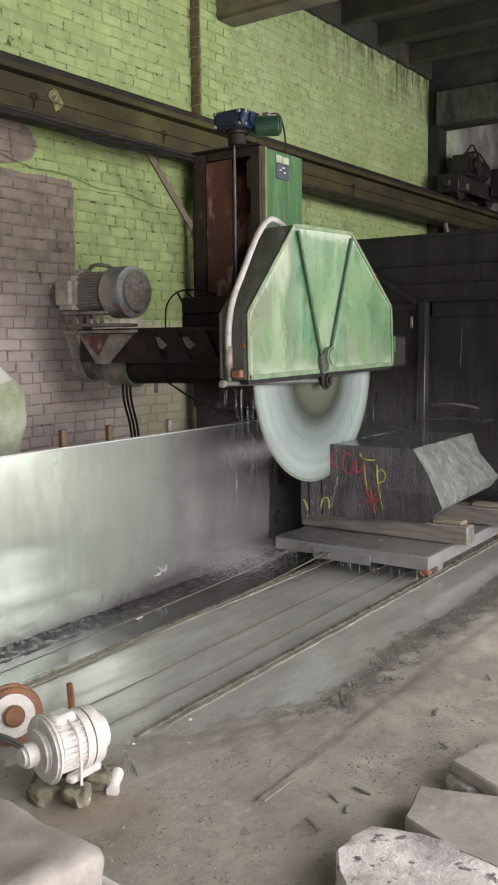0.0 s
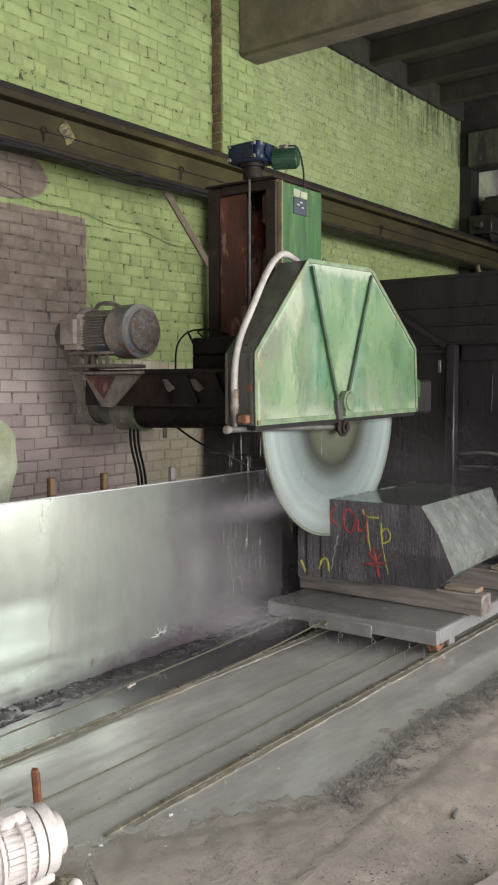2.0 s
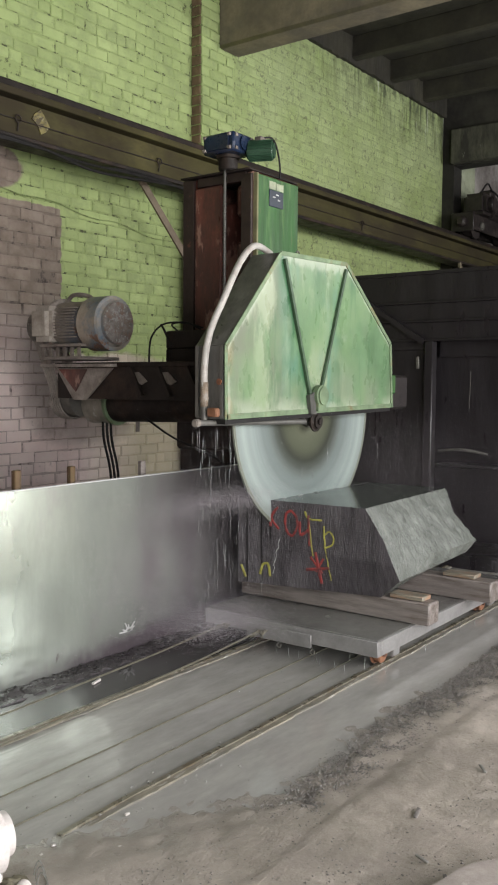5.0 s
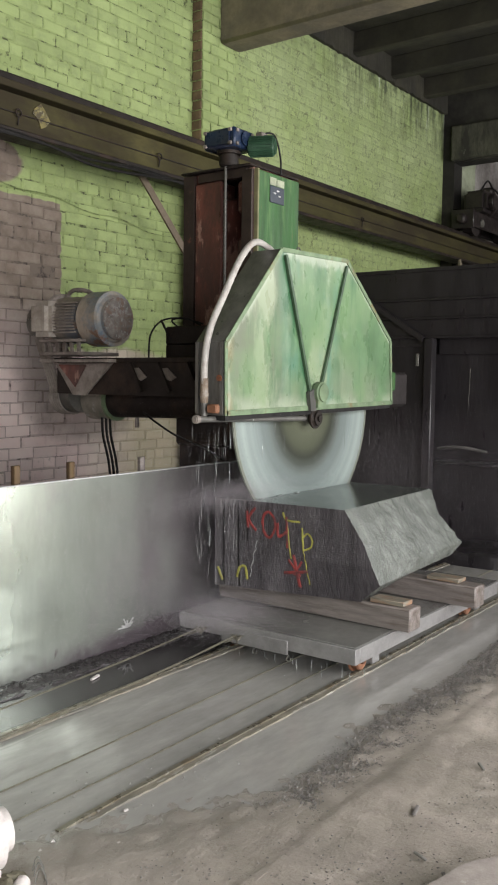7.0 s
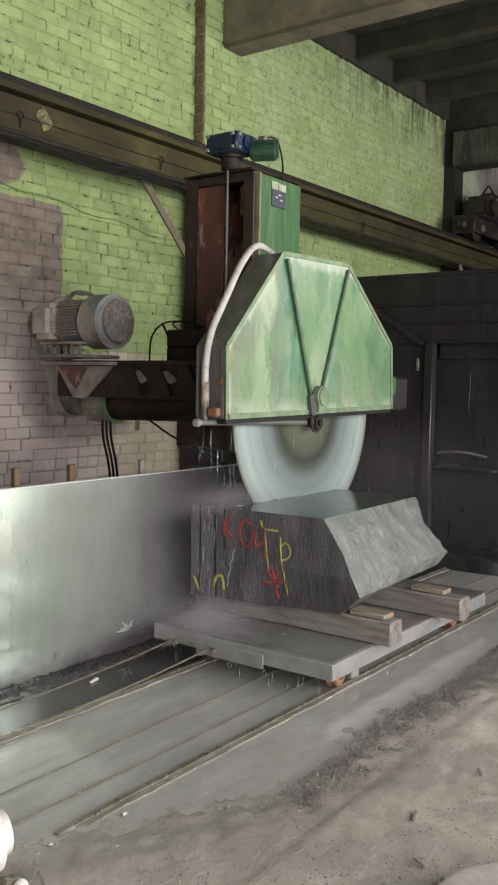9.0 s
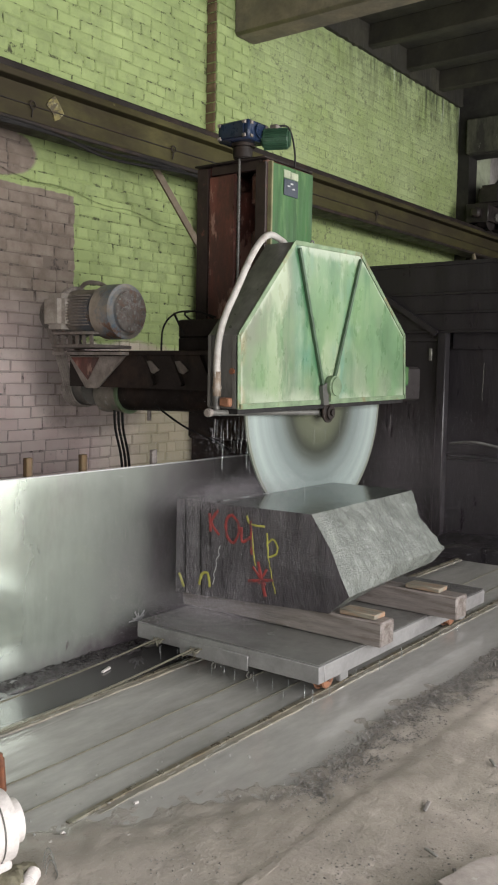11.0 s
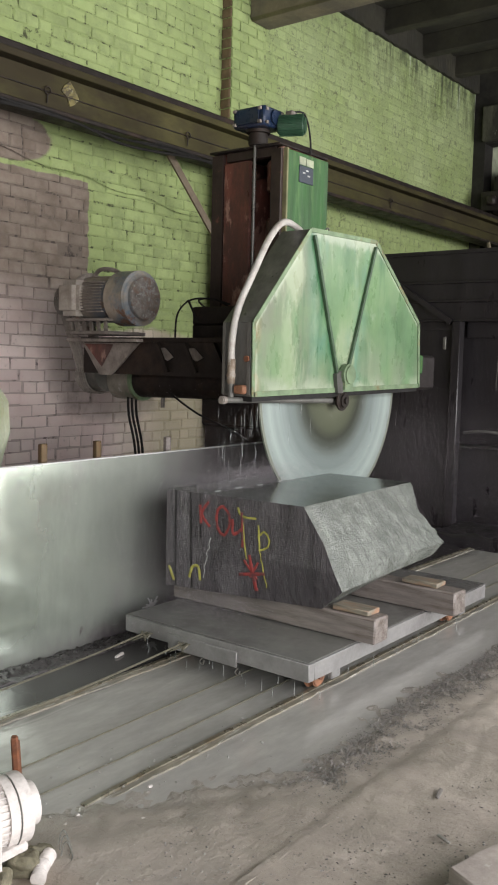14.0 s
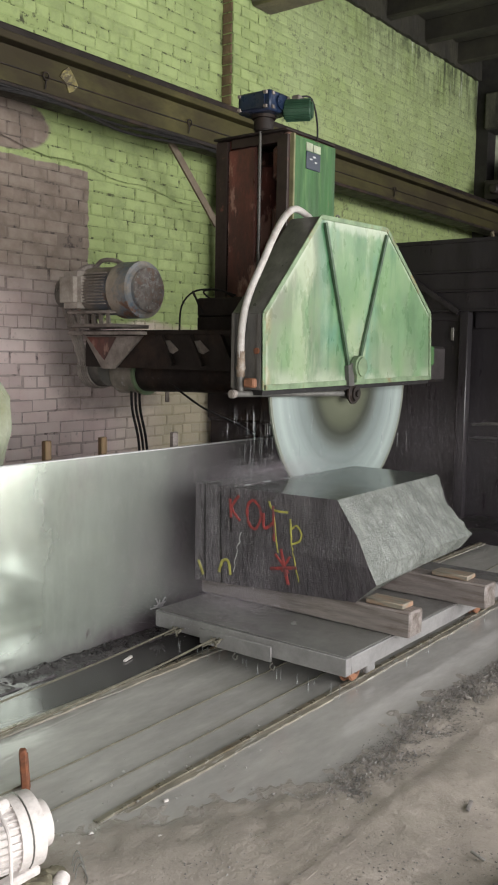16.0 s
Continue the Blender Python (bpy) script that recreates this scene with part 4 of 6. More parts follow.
        part("fin", bar(c - Vector((0.2, 0, 0)), c + Vector((0.2, 0, 0)), 0.012, 0.03, up=(0, math.cos(a), math.sin(a))), M_GREASE, drum)
    part("brake", both(rod((13.56, 5.42, 4.36), (13.61, 5.42, 4.36), 0.20, 24), box(13.5, 13.7, 5.3, 5.5, 4.50, 4.62, 0.02)), M_GREASE, truck)
    part("cable", tube([(13.1, 5.3, 4.5), (13.25, 5.26, 4.66), (13.5, 5.28, 4.60), (13.75, 5.3, 4.58), (14.2, 5.3, 4.4)], 0.014), M_BLACK, truck)
    part("bumper", box(12.86, 12.98, 5.46, 5.60, 4.0, 4.14, 0.03), M_GREASE, truck)
    part("bridge", box(14.3, 14.75, BACK_Y + 0.5, 5.34, 3.98, 4.45, 0.02), M_GREASE, truck)


build_crane_beam()


# ---- the stone saw ----
def build_saw():
    saw = thing("stone_saw", (5.3, 4.1, 0), "large stone-cutting saw with green hood and red column", "stone saw")
    column = part("column", both(box(5.16, 5.66, 4.28, 4.40, 0, 3.10, 0.01), box(5.60, 5.70, 3.79, 4.30, 0, 3.10), box(5.16, 5.60, 3.775, 3.83, 0, 3.10, 0.008)), M_REDP, saw)
    part("cheek", both(box(5.125, 5.158, 4.30, 4.40, 0.2, 3.09), box(5.13, 5.158, 3.775, 3.86, 0.2, 3.08)), M_REDD, column)
    part("guide", both(box(5.135, 5.165, 4.05, 4.298, 0.4, 3.03, 0.010)), M_REDP, column, "worn dark red guide plate")
    part("lintel", box(5.14, 5.2, 3.83, 4.275, 3.035, 3.10, 0.004), M_REDD, column)
    part("slide", both(box(5.20, 5.26, 3.835, 3.96, 0.4, 2.62, 0.02), box(5.20, 5.26, 3.835, 3.96, 2.80, 3.03, 0.02), box(5.36, 5.42, 3.83, 4.27, 1.9, 2.95, 0.02)), M_REDP, column, "mottled red slide with a dark slot")
    part("top_plate", box(5.10, 5.72, 3.765, 4.41, 3.10, 3.115, 0.004), M_BEAM_D, column)
    part("base_plate", box(4.9, 5.9, 3.7, 4.7, 0, 0.05, 0.01), M_BEAM_D, column)
    screw = part("lead_screw", rod((5.105, 3.99, 0.5), (5.105, 3.99, 3.12), 0.011, 10), M_HOODSIDE, saw, "greasy steel lead screw")
    thread = [(5.105 + 0.013 * math.cos(a), 3.99 + 0.013 * math.sin(a), 1.9 + a * 0.0045) for a in (i * math.pi / 3 for i in range(220))]
    part("thread", tube(thread, 0.003, 4, 1), M_HOODSIDE, screw)
    panel = part("side_panel", box(5.18, 5.705, 3.750, 3.770, 1.2, 3.085, 0.006), M_GREEND, saw, "streaked green painted side panel")
    part("fold", box(5.165, 5.185, 3.744, 3.80, 1.2, 3.09, 0.004), mat("brown_edge", (0.20, 0.19, 0.10), 0.6, vary=0.3), panel)
    plate = part("nameplate", box(5.315, 5.495, 3.742, 3.749, 2.875, 2.995, 0.003), M_PLATE, panel, "dark nameplate with pale bars")
    for i, (x, z, w) in enumerate(((5.41, 2.965, 0.03), (5.37, 2.945, 0.03), (5.43, 2.93, 0.028))):
        part("bar", box(x - w / 2, x + w / 2, 3.7385, 3.7415, z - 0.005, z + 0.005), M_CHALK, plate)
    part("sticker", both(box(5.315, 5.395, 3.744, 3.7495, 3.0, 3.055), box(5.405, 5.495, 3.744, 3.7495, 3.0, 3.05)), M_PALE, panel, "pale worn stickers")
    # lifting gear on top
    lift = part("gear_stool", moved(both(rod((5.19, 4.0, 3.116), (5.19, 4.0, 3.20), 0.07, 18, bevel=0.008), rod((5.19, 4.0, 3.20), (5.19, 4.0, 3.222), 0.085, 18)), -0.06, -0.02), M_BEAM_D, saw)
    box_g = part("gearbox", moved(both(box(5.07, 5.31, 3.86, 4.14, 3.25, 3.385, 0.012), box(5.055, 5.065, 3.90, 4.10, 3.27, 3.365), rod((5.19, 3.855, 3.32), (5.19, 3.845, 3.32), 0.05, 16)), -0.06, -0.02, -0.027), M_BLUE, saw, "blue enamelled gearbox")
    for y in (3.89, 4.11):
        for z in (3.272, 3.363):
            part("bolt", moved(box(5.046, 5.066, y - 0.013, y + 0.013, z - 0.011, z + 0.011, 0.002), -0.06, -0.02, -0.027), M_MOTOR2, box_g)
    for x in (5.10, 5.28):
        for z in (3.272, 3.363):
            part("bolt", moved(box(x - 0.013, x + 0.013, 3.85, 3.864, z - 0.011, z + 0.011, 0.002), -0.06, -0.02, -0.027), M_MOTOR2, box_g)
    fins = [rod((5.25, 3.87, 3.275), (5.33, 3.69, 3.275), 0.066, 20, bevel=0.012)]
    d = Vector((0.08, -0.18, 0)).normalized()
    for i in range(9):
        a = -1.4 + i * 0.35
        s = Vector((d.y, -d.x, 0)) * math.cos(a) * 0.07 + Vector((0, 0, math.sin(a) * 0.07))
        c = Vector((5.29, 3.78, 3.275)) + s
        fins.append(bar(c - d * 0.085, c + d * 0.085, 0.005, 0.014, up=s))
    lift_motor = part("lift_motor", moved(fins[0], -0.06, -0.02, -0.027), M_TEAL, saw, "small green finned electric motor")
    for fin in fins[1:]:
        part("fin", moved(fin, -0.06, -0.02, -0.027), M_TEAL, lift_motor)
    part("terminal_box", moved(box(5.26, 5.33, 3.76, 3.82, 3.34, 3.375, 0.006), -0.06, -0.02, -0.027), M_MOTOR2, saw)
    part("motor_cable", tube([(5.235, 3.75, 3.34), (5.30, 3.715, 3.345), (5.37, 3.72, 3.29), (5.43, 3.735, 3.19), (5.455, 3.748, 3.09)], 0.007), M_BLACK, saw)
    # arm with the spindle, drive motor and belts
    arm = part("spindle_arm", both(rod((4.86, 3.25, 1.46), (4.86, 5.05, 1.42), 0.135, 26, bevel=0.01), rod((4.86, 4.99, 1.42), (4.86, 5.08, 1.42), 0.15, 24, bevel=0.015)), M_BEAM_D, saw, "sooty round spindle housing")
    part("bearing_end", rod((4.86, 4.84, 1.425), (4.86, 5.085, 1.42), 0.152, 26, bevel=0.012), mat("patchy_pale_casting", (0.33, 0.30, 0.255), 0.5, 0.1, vary=0.3, scale=7, second=(0.09, 0.19, 0.11), amount=0.32, spots=(0.42, 0.42, 0.38), spot_level=0.6, spot_scale=8), arm, "pale and green patched bearing end")
    part("collar", rod((4.86, 4.82, 1.42), (4.86, 4.845, 1.42), 0.157, 26), M_RIM, arm, "green stained bearing collar")
    part("deck", both(box(4.52, 5.10, 3.55, 5.16, 1.70, 1.735, 0.005), box(4.52, 4.545, 3.5, 5.12, 1.47, 1.70)), M_BEAM_D, arm)
    for y0 in (3.72, 3.98, 4.24):
        part("rib", both(bar((4.515, y0, 1.50), (4.515, y0 + 0.11, 1.70), 0.02, 0.05, up=(1, 0, 0))), M_BEAM_D, arm)
    # bright openings through the arm, laid on as pale plates
    for y0 in (3.93, 4.20):
        part("opening", prism_yz([(y0, 1.60), (y0 + 0.08, 1.665), (y0 + 0.13, 1.66), (y0 + 0.12, 1.60), (y0 + 0.05, 1.575)], 4.510, 4.518), M_MOTOR2, arm, "pale plate standing in for a bright opening in the arm")
    gus = part("gusset", prism_yz([(5.12, 1.695), (4.52, 1.695), (4.80, 1.46), (4.93, 1.46)], 4.50, 4.515), M_MOTOR2, arm, "pale triangular bracket")
    part("red_patch", prism_yz([(5.08, 1.685), (4.78, 1.685), (4.90, 1.52)], 4.494, 4.4995), M_REDP, gus)
    part("saddle", both(box(4.88, 5.14, 3.6, 4.36, 1.735, 1.84, 0.01), box(4.88, 5.12, 3.85, 4.36, 1.84, 1.97, 0.01)), M_BEAM_D, saw)
    motor = part("drive_motor", moved(rod((4.53, 4.68, 1.995), (4.53, 4.99, 1.995), 0.170, 32, bevel=0.012), 0, 0.07, 0.015), M_MOTOR, saw, "grimy blue-grey electric drive motor")
    part("fan_cover", moved(rod((4.53, 4.42, 1.995), (4.53, 4.69, 1.995), 0.196, 40, bevel=0.045), 0, 0.07, 0.015), M_CAP, motor, "blue and rust patched fan cover")
    for i in range(11):
        z = 1.90 + i * 0.021
        x = 4.53 - math.sqrt(max(0.0, 0.172 ** 2 - (z - 1.995) ** 2))
        part("fin", moved(box(x - 0.018, x + 0.03, 4.70, 4.92, z - 0.004, z + 0.004), 0, 0.07, 0.015), M_MOTOR2, motor)
    part("end_cover", moved(rod((4.53, 4.414, 1.995), (4.53, 4.425, 1.995), 0.15, 32, bevel=0.004), 0, 0.07, 0.015), M_CAPEND, motor, "pitted rusty end grille")
    part("connection_box", moved(both(box(4.30, 4.46, 4.90, 5.12, 1.87, 2.13, 0.04, 2)), 0, 0.07, 0.015), M_COVER, motor, "dusty grey connection box")
    part("handle", moved(tube([(4.53, 4.66, 2.15), (4.53, 4.70, 2.19), (4.53, 4.80, 2.215), (4.53, 4.90, 2.21), (4.53, 4.98, 2.14)], 0.016, 8, 5), 0, 0.07, 0.015), M_MOTOR2, motor)
    part("flange", moved(rod((4.53, 4.975, 1.995), (4.53, 5.01, 1.995), 0.20, 28, bevel=0.008), 0, 0.07, 0.015), M_MOTOR2, motor)
    slots = []
    for i in range(6):
        y = 4.64 + i * 0.075
        slots.append(bar((4.36, y, 1.74), (4.40, y + 0.05, 1.85), 0.03, 0.014, up=(1, 0, 0)))
    part("foot", moved(both(box(4.35, 4.72, 4.60, 5.06, 1.735, 1.76, 0.004), box(4.35, 4.41, 4.62, 5.06, 1.83, 1.85, 0.004), *slots), 0, 0.07, 0.015), M_MOTOR2, motor, "slotted pale motor foot")
    part("tension_rail", both(box(4.40, 4.47, 4.45, 5.18, 1.70, 1.722)), M_MOTOR2, motor)
    belt = part("motor_pulley", rod((4.49, 5.17, 1.995), (4.49, 5.30, 1.995), 0.112, 24), M_CAST, saw, "grey belt pulley")
    part("spindle_pulley", rod((4.74, 5.085, 1.47), (4.74, 5.30, 1.47), 0.145, 24), M_CAST, saw, "grey belt pulley")
    for i in range(5):
        y = 5.185 + i * 0.024
        path = []
        for c, r, a0, a1 in (((4.49, 1.995), 0.122, 2.75, -0.35), ((4.74, 1.47), 0.16, -0.39, -3.53)):
            for k in range(9):
                a = a0 + (a1 - a0) * k / 8
                path.append((c[0] + r * math.cos(a), y, c[1] + r * math.sin(a)))
        path.append(path[0])
        part("belt", tube(path, 0.009, 6, 2), M_MOTOR2, belt, "dusty drive belt")
    # cables under and over the arm
    for i in range(3):
        x = 4.80 + 0.02 * i
        part("hanging_cable", tube([(x, 4.93 - 0.022 * i, 1.32), (x, 4.92 - 0.022 * i, 1.15), (x + 0.01, 4.86 - 0.02 * i, 0.9), (x, 4.82 - 0.02 * i, 0.5)], 0.010), M_BLACK, saw)
    part("hanging_cable", tube([(4.75, 4.45, 1.34), (4.78, 4.2, 1.20), (4.9, 3.95, 1.08), (5.0, 3.86, 0.98)], 0.008), M_BLACK, saw)
    part("hanging_cable", tube([(4.92, 4.56, 1.735), (4.92, 4.54, 1.92), (4.92, 4.42, 2.02), (4.95, 4.25, 2.03), (5.0, 4.1, 1.99)], 0.007), M_BLACK, saw)
    part("hanging_cable", tube([(4.95, 4.30, 1.97), (4.93, 4.34, 2.02), (4.95, 4.22, 2.03), (5.0, 4.12, 1.98)], 0.007), M_BLACK, saw)
    part("lever", bar((4.88, 4.40, 2.02), (4.88, 4.30, 1.86), 0.012, 0.012), M_BLACK, saw)
    part("drain_stub", rod((4.86, 4.62, 1.22), (4.86, 4.62, 1.32), 0.016, 10), M_MOTOR2, saw)
    part("carriage", both(box(4.98, 5.15, 3.45, 4.35, 1.10, 1.72, 0.02), box(5.10, 5.20, 3.62, 4.42, 0.5, 1.9, 0.02), box(4.76, 5.1, 3.4, 3.7, 1.12, 1.34, 0.02)), M_BEAM_D, saw)
    # hood
    outline = [(3.862, 1.392), (3.855, 1.798), (4.385, 2.365), (5.150, 2.383), (5.795, 1.880), (5.830, 1.425)]
    hood = part("hood", prism(outline, 3.0, 3.008), M_GREEN, saw, "green and white streaked steel blade hood")
    part("back_plate", prism(outline, 3.205, 3.213), M_HOODSIDE, hood)
    for i in range(5):
        (xa, za), (xb, zb) = outline[i], outline[i + 1]
        part("rim_plate", bar((xa, 3.107, za), (xb, 3.107, zb), 0.19, 0.008), M_HOODSIDE if i < 3 else M_GREEND, hood, "grimy grey edge sheet")
        d = Vector((xb - xa, 0, zb - za)).normalized() * 0.012
        part("edge_strip", bar((xa - d.x * 0, 2.996, za), (xb, 2.996, zb), 0.007, 0.026, up=(d.z, 0, -d.x)), M_RIM, hood, "rust and lime stained edge")
    part("edge_strip", bar((3.862, 2.996, 1.405), (5.83, 2.996, 1.437), 0.007, 0.03), M_RIM, hood)
    part("rib", bar((4.415, 2.988, 2.335), (4.715, 2.988, 1.50), 0.016, 0.022), mat("dark_green_rib", (0.05, 0.09, 0.05), 0.5, vary=0.4, scale=10), hood, "dark green angle rib")
    part("rib", bar((5.135, 2.988, 2.345), (4.825, 2.988, 1.52), 0.016, 0.022), bpy.data.materials["dark_green_rib"], hood, "dark green angle rib")
    part("spindle_boss", both(rod((4.80, 2.94, 1.515), (4.80, 3.0, 1.515), 0.068, 24, bevel=0.012), box(4.755, 4.845, 2.955, 2.999, 1.42, 1.515)), M_RIM, hood, "grey-green dome over the spindle")
    part("spindle_cap", both(rod((4.815, 2.985, 1.35), (4.815, 3.04, 1.35), 0.066, 24, bevel=0.022), rod((4.815, 2.972, 1.35), (4.815, 2.986, 1.35), 0.022, 6)), M_BEAM_D, hood, "dark grey cap on the spindle end")
    part("rib_foot", prism([(4.68, 1.52), (4.77, 1.55), (4.76, 1.40), (4.70, 1.40)], 2.972, 2.999), M_HOODSIDE, hood)
    part("splash_flap", bar((3.87, 3.06, 1.378), (5.83, 3.06, 1.411), 0.1, 0.03), M_BLACK, hood, "black rubber strip under the edge")
    part("eye", tube([(4.72 + 0.024 * math.cos(a), 3.1, 2.385 + 0.04 * math.sin(a)) for a in (i * math.pi / 5 for i in range(6))], 0.005, 6, 3), M_CAST, hood)
    part("side_seam", both(box(3.842, 3.85, 3.008, 3.03, 1.40, 1.80), box(3.842, 3.85, 3.185, 3.205, 1.40, 1.80)), M_HOODSIDE, hood)
    part("bolt", rod((3.835, 3.03, 1.60), (3.855, 3.03, 1.60), 0.018, 10), M_RUST, hood)
    part("clamp", box(3.80, 3.84, 3.02, 3.09, 1.405, 1.455, 0.008), M_ORANGE, hood, "rust-orange clamp")
    part("end_tab", box(5.825, 5.90, 3.0, 3.06, 1.52, 1.66, 0.01), M_GREEND, hood, "green tab on the hood's end")
    part("bracket", box(5.86, 6.26, 3.08, 3.25, 1.40, 1.66, 0.02), mat("brown_bracket", (0.02, 0.016, 0.016), 0.5, vary=0.3), saw, "dark brown bracket box")
    part("strut", bar((5.55, 3.16, 2.12), (6.15, 3.3, 1.95), 0.01, 0.02), M_CAST, saw)
    # water pipe and hose
    part("hose", tube([(4.56, 3.17, 2.36), (4.46, 3.15, 2.395), (4.29, 3.13, 2.405), (4.14, 3.12, 2.29), (3.99, 3.12, 2.07), (3.87, 3.12, 1.88), (3.822, 3.12, 1.70), (3.820, 3.12, 1.50)], 0.020, 12, 6), M_HOSE, saw, "white rubber water hose")
    part("hose_clamp", both(rod((3.820, 3.12, 1.46), (3.821, 3.12, 1.60), 0.0225, 14, bevel=0.003), rod((3.82, 3.12, 1.50), (3.82, 3.12, 1.515), 0.027, 14)), M_STAIN, saw, "brown stained hose end with a clamp")
    pipe = part("water_pipe", both(rod((3.73, 3.10, 1.372), (4.70, 3.02, 1.352), 0.017, 14), rod((3.82, 3.12, 1.37), (3.82, 3.12, 1.52), 0.017, 12)), M_HOODSIDE, saw, "grey water pipe with drilled holes")
    part("pipe_cap", rod((3.71, 3.10, 1.372), (3.75, 3.10, 1.372), 0.023, 14, bevel=0.006), M_MOTOR2, pipe)
    # blade: rim, disc and stained centre, one turning part
    c = Vector((4.84, 3.10, 1.42))
    blade = part("saw_blade", rod(c + Vector((0, -0.004, 0)), c + Vector((0, 0.004, 0)), 0.772, 96), M_BLADE, saw, "large round steel saw blade, blurred by its spin", at=c)
    part("segment_rim", both(ring_band(c, 0.770, 0.79, 0.0055)), M_BLADE_RIM, blade, "diamond segment rim", at=c)
    part("blade_flange", rod(c + Vector((0, -0.05, 0)), c + Vector((0, 0.03, 0)), 0.105, 28, bevel=0.012), M_CAST, blade, "grey clamping flange", at=c)
    part("nut", rod(c + Vector((0, -0.085, 0)), c + Vector((0, -0.05, 0)), 0.04, 6), M_CAST, blade, at=c)
    return saw, blade


def ring_band(c, r0, r1, half):
    bm = bmesh.new()
    n = 96
    loops = []
    for r, y in ((r0, -half), (r1, -half), (r1, half), (r0, half)):
        loops.append([bm.verts.new((c.x + r * math.cos(2 * math.pi * i / n), c.y + y, c.z + r * math.sin(2 * math.pi * i / n))) for i in range(n)])
    for a, b in zip(loops, loops[1:] + loops[:1]):
        for i in range(n):
            j = (i + 1) % n
            bm.faces.new((a[i], a[j], b[j], b[i]))
    return bm


def prism_yz(poly, x0, x1):
    """A plate: a polygon in y and z, from x0 to x1."""
    bm = bmesh.new()
    a = [bm.verts.new((x0, y, z)) for y, z in poly]
    b = [bm.verts.new((x1, y, z)) for y, z in poly]
    bm.faces.new(a), bm.faces.new(b[::-1])
    for i in range(len(poly)):
        j = (i + 1) % len(poly)
        bm.faces.new((a[j], a[i], b[i], b[j]))
    return bm


saw, blade = build_saw()


# ---- rails and splash sheet ----
def build_rails():
    for y, x0, name in ((RAIL_OUT, 2.03, "rail_outer"), (RAIL_IN, -1.0, "rail_inner")):
        rail = thing(name, (5, y, 0), "low worn steel rail half sunk in slurry", "rail", kind="structure")
        head = box(x0, 9.4, y - 0.011, y + 0.011, -0.04, 0.014)
        bmesh.ops.subdivide_edges(head, edges=[e for e in head.edges if abs(e.verts[0].co.x - e.verts[1].co.x) > 1], cuts=90)
        for v in head.verts:
            v.co.z -= 0.008 * max(0.0, 1 - (v.co.x - x0) / 0.4) ** 1.5
            v.co.y += 0.002 * noise.noise(Vector((v.co.x * 6, y, 0)))
        part("rail_head", head, M_RAIL, rail)
        edge = box(x0 - 0.03, 9.4, y - 0.043, y - 0.0115, -0.04, 0.008)
        bmesh.ops.subdivide_edges(edge, edges=[e for e in edge.edges if abs(e.verts[0].co.x - e.verts[1].co.x) > 1], cuts=260)
        for v in edge.verts:
            v.co.z -= 0.012 * max(0.0, 1 - (v.co.x - x0) / 0.3)
            v.co.y -= 0.008 * noise.noise(Vector((v.co.x * 5, 7.0, y))) if v.co.y < y - 0.03 else 0.0
        part("mortar_edge", rough_up(edge, 0.0045, 26, 0, y), mat("rail_mortar", (0.245, 0.22, 0.175), 0.5, vary=0.5, scale=9, stretch=(0.6, 3, 1), second=(0.20, 0.19, 0.17), amount=0.4, spots=(0.46, 0.44, 0.40), spot_level=0.57, spot_scale=16) if name == "rail_outer" else bpy.data.materials["rail_mortar"], rail)
    for y, x0 in ((2.705, 0.6), (2.475, 0.9)):
        wire = thing("ground_rope", (x0, y, 0), "thin yellowed steel rope lying in the slurry", "rope", "ropes between the rails")
        part("strand", tube([(x0 + i * 0.9, y + 0.008 * math.sin(i * 2.1), 0.004) for i in range(9)], 0.0035, 6, 4), M_ROPE, wire)


build_rails()


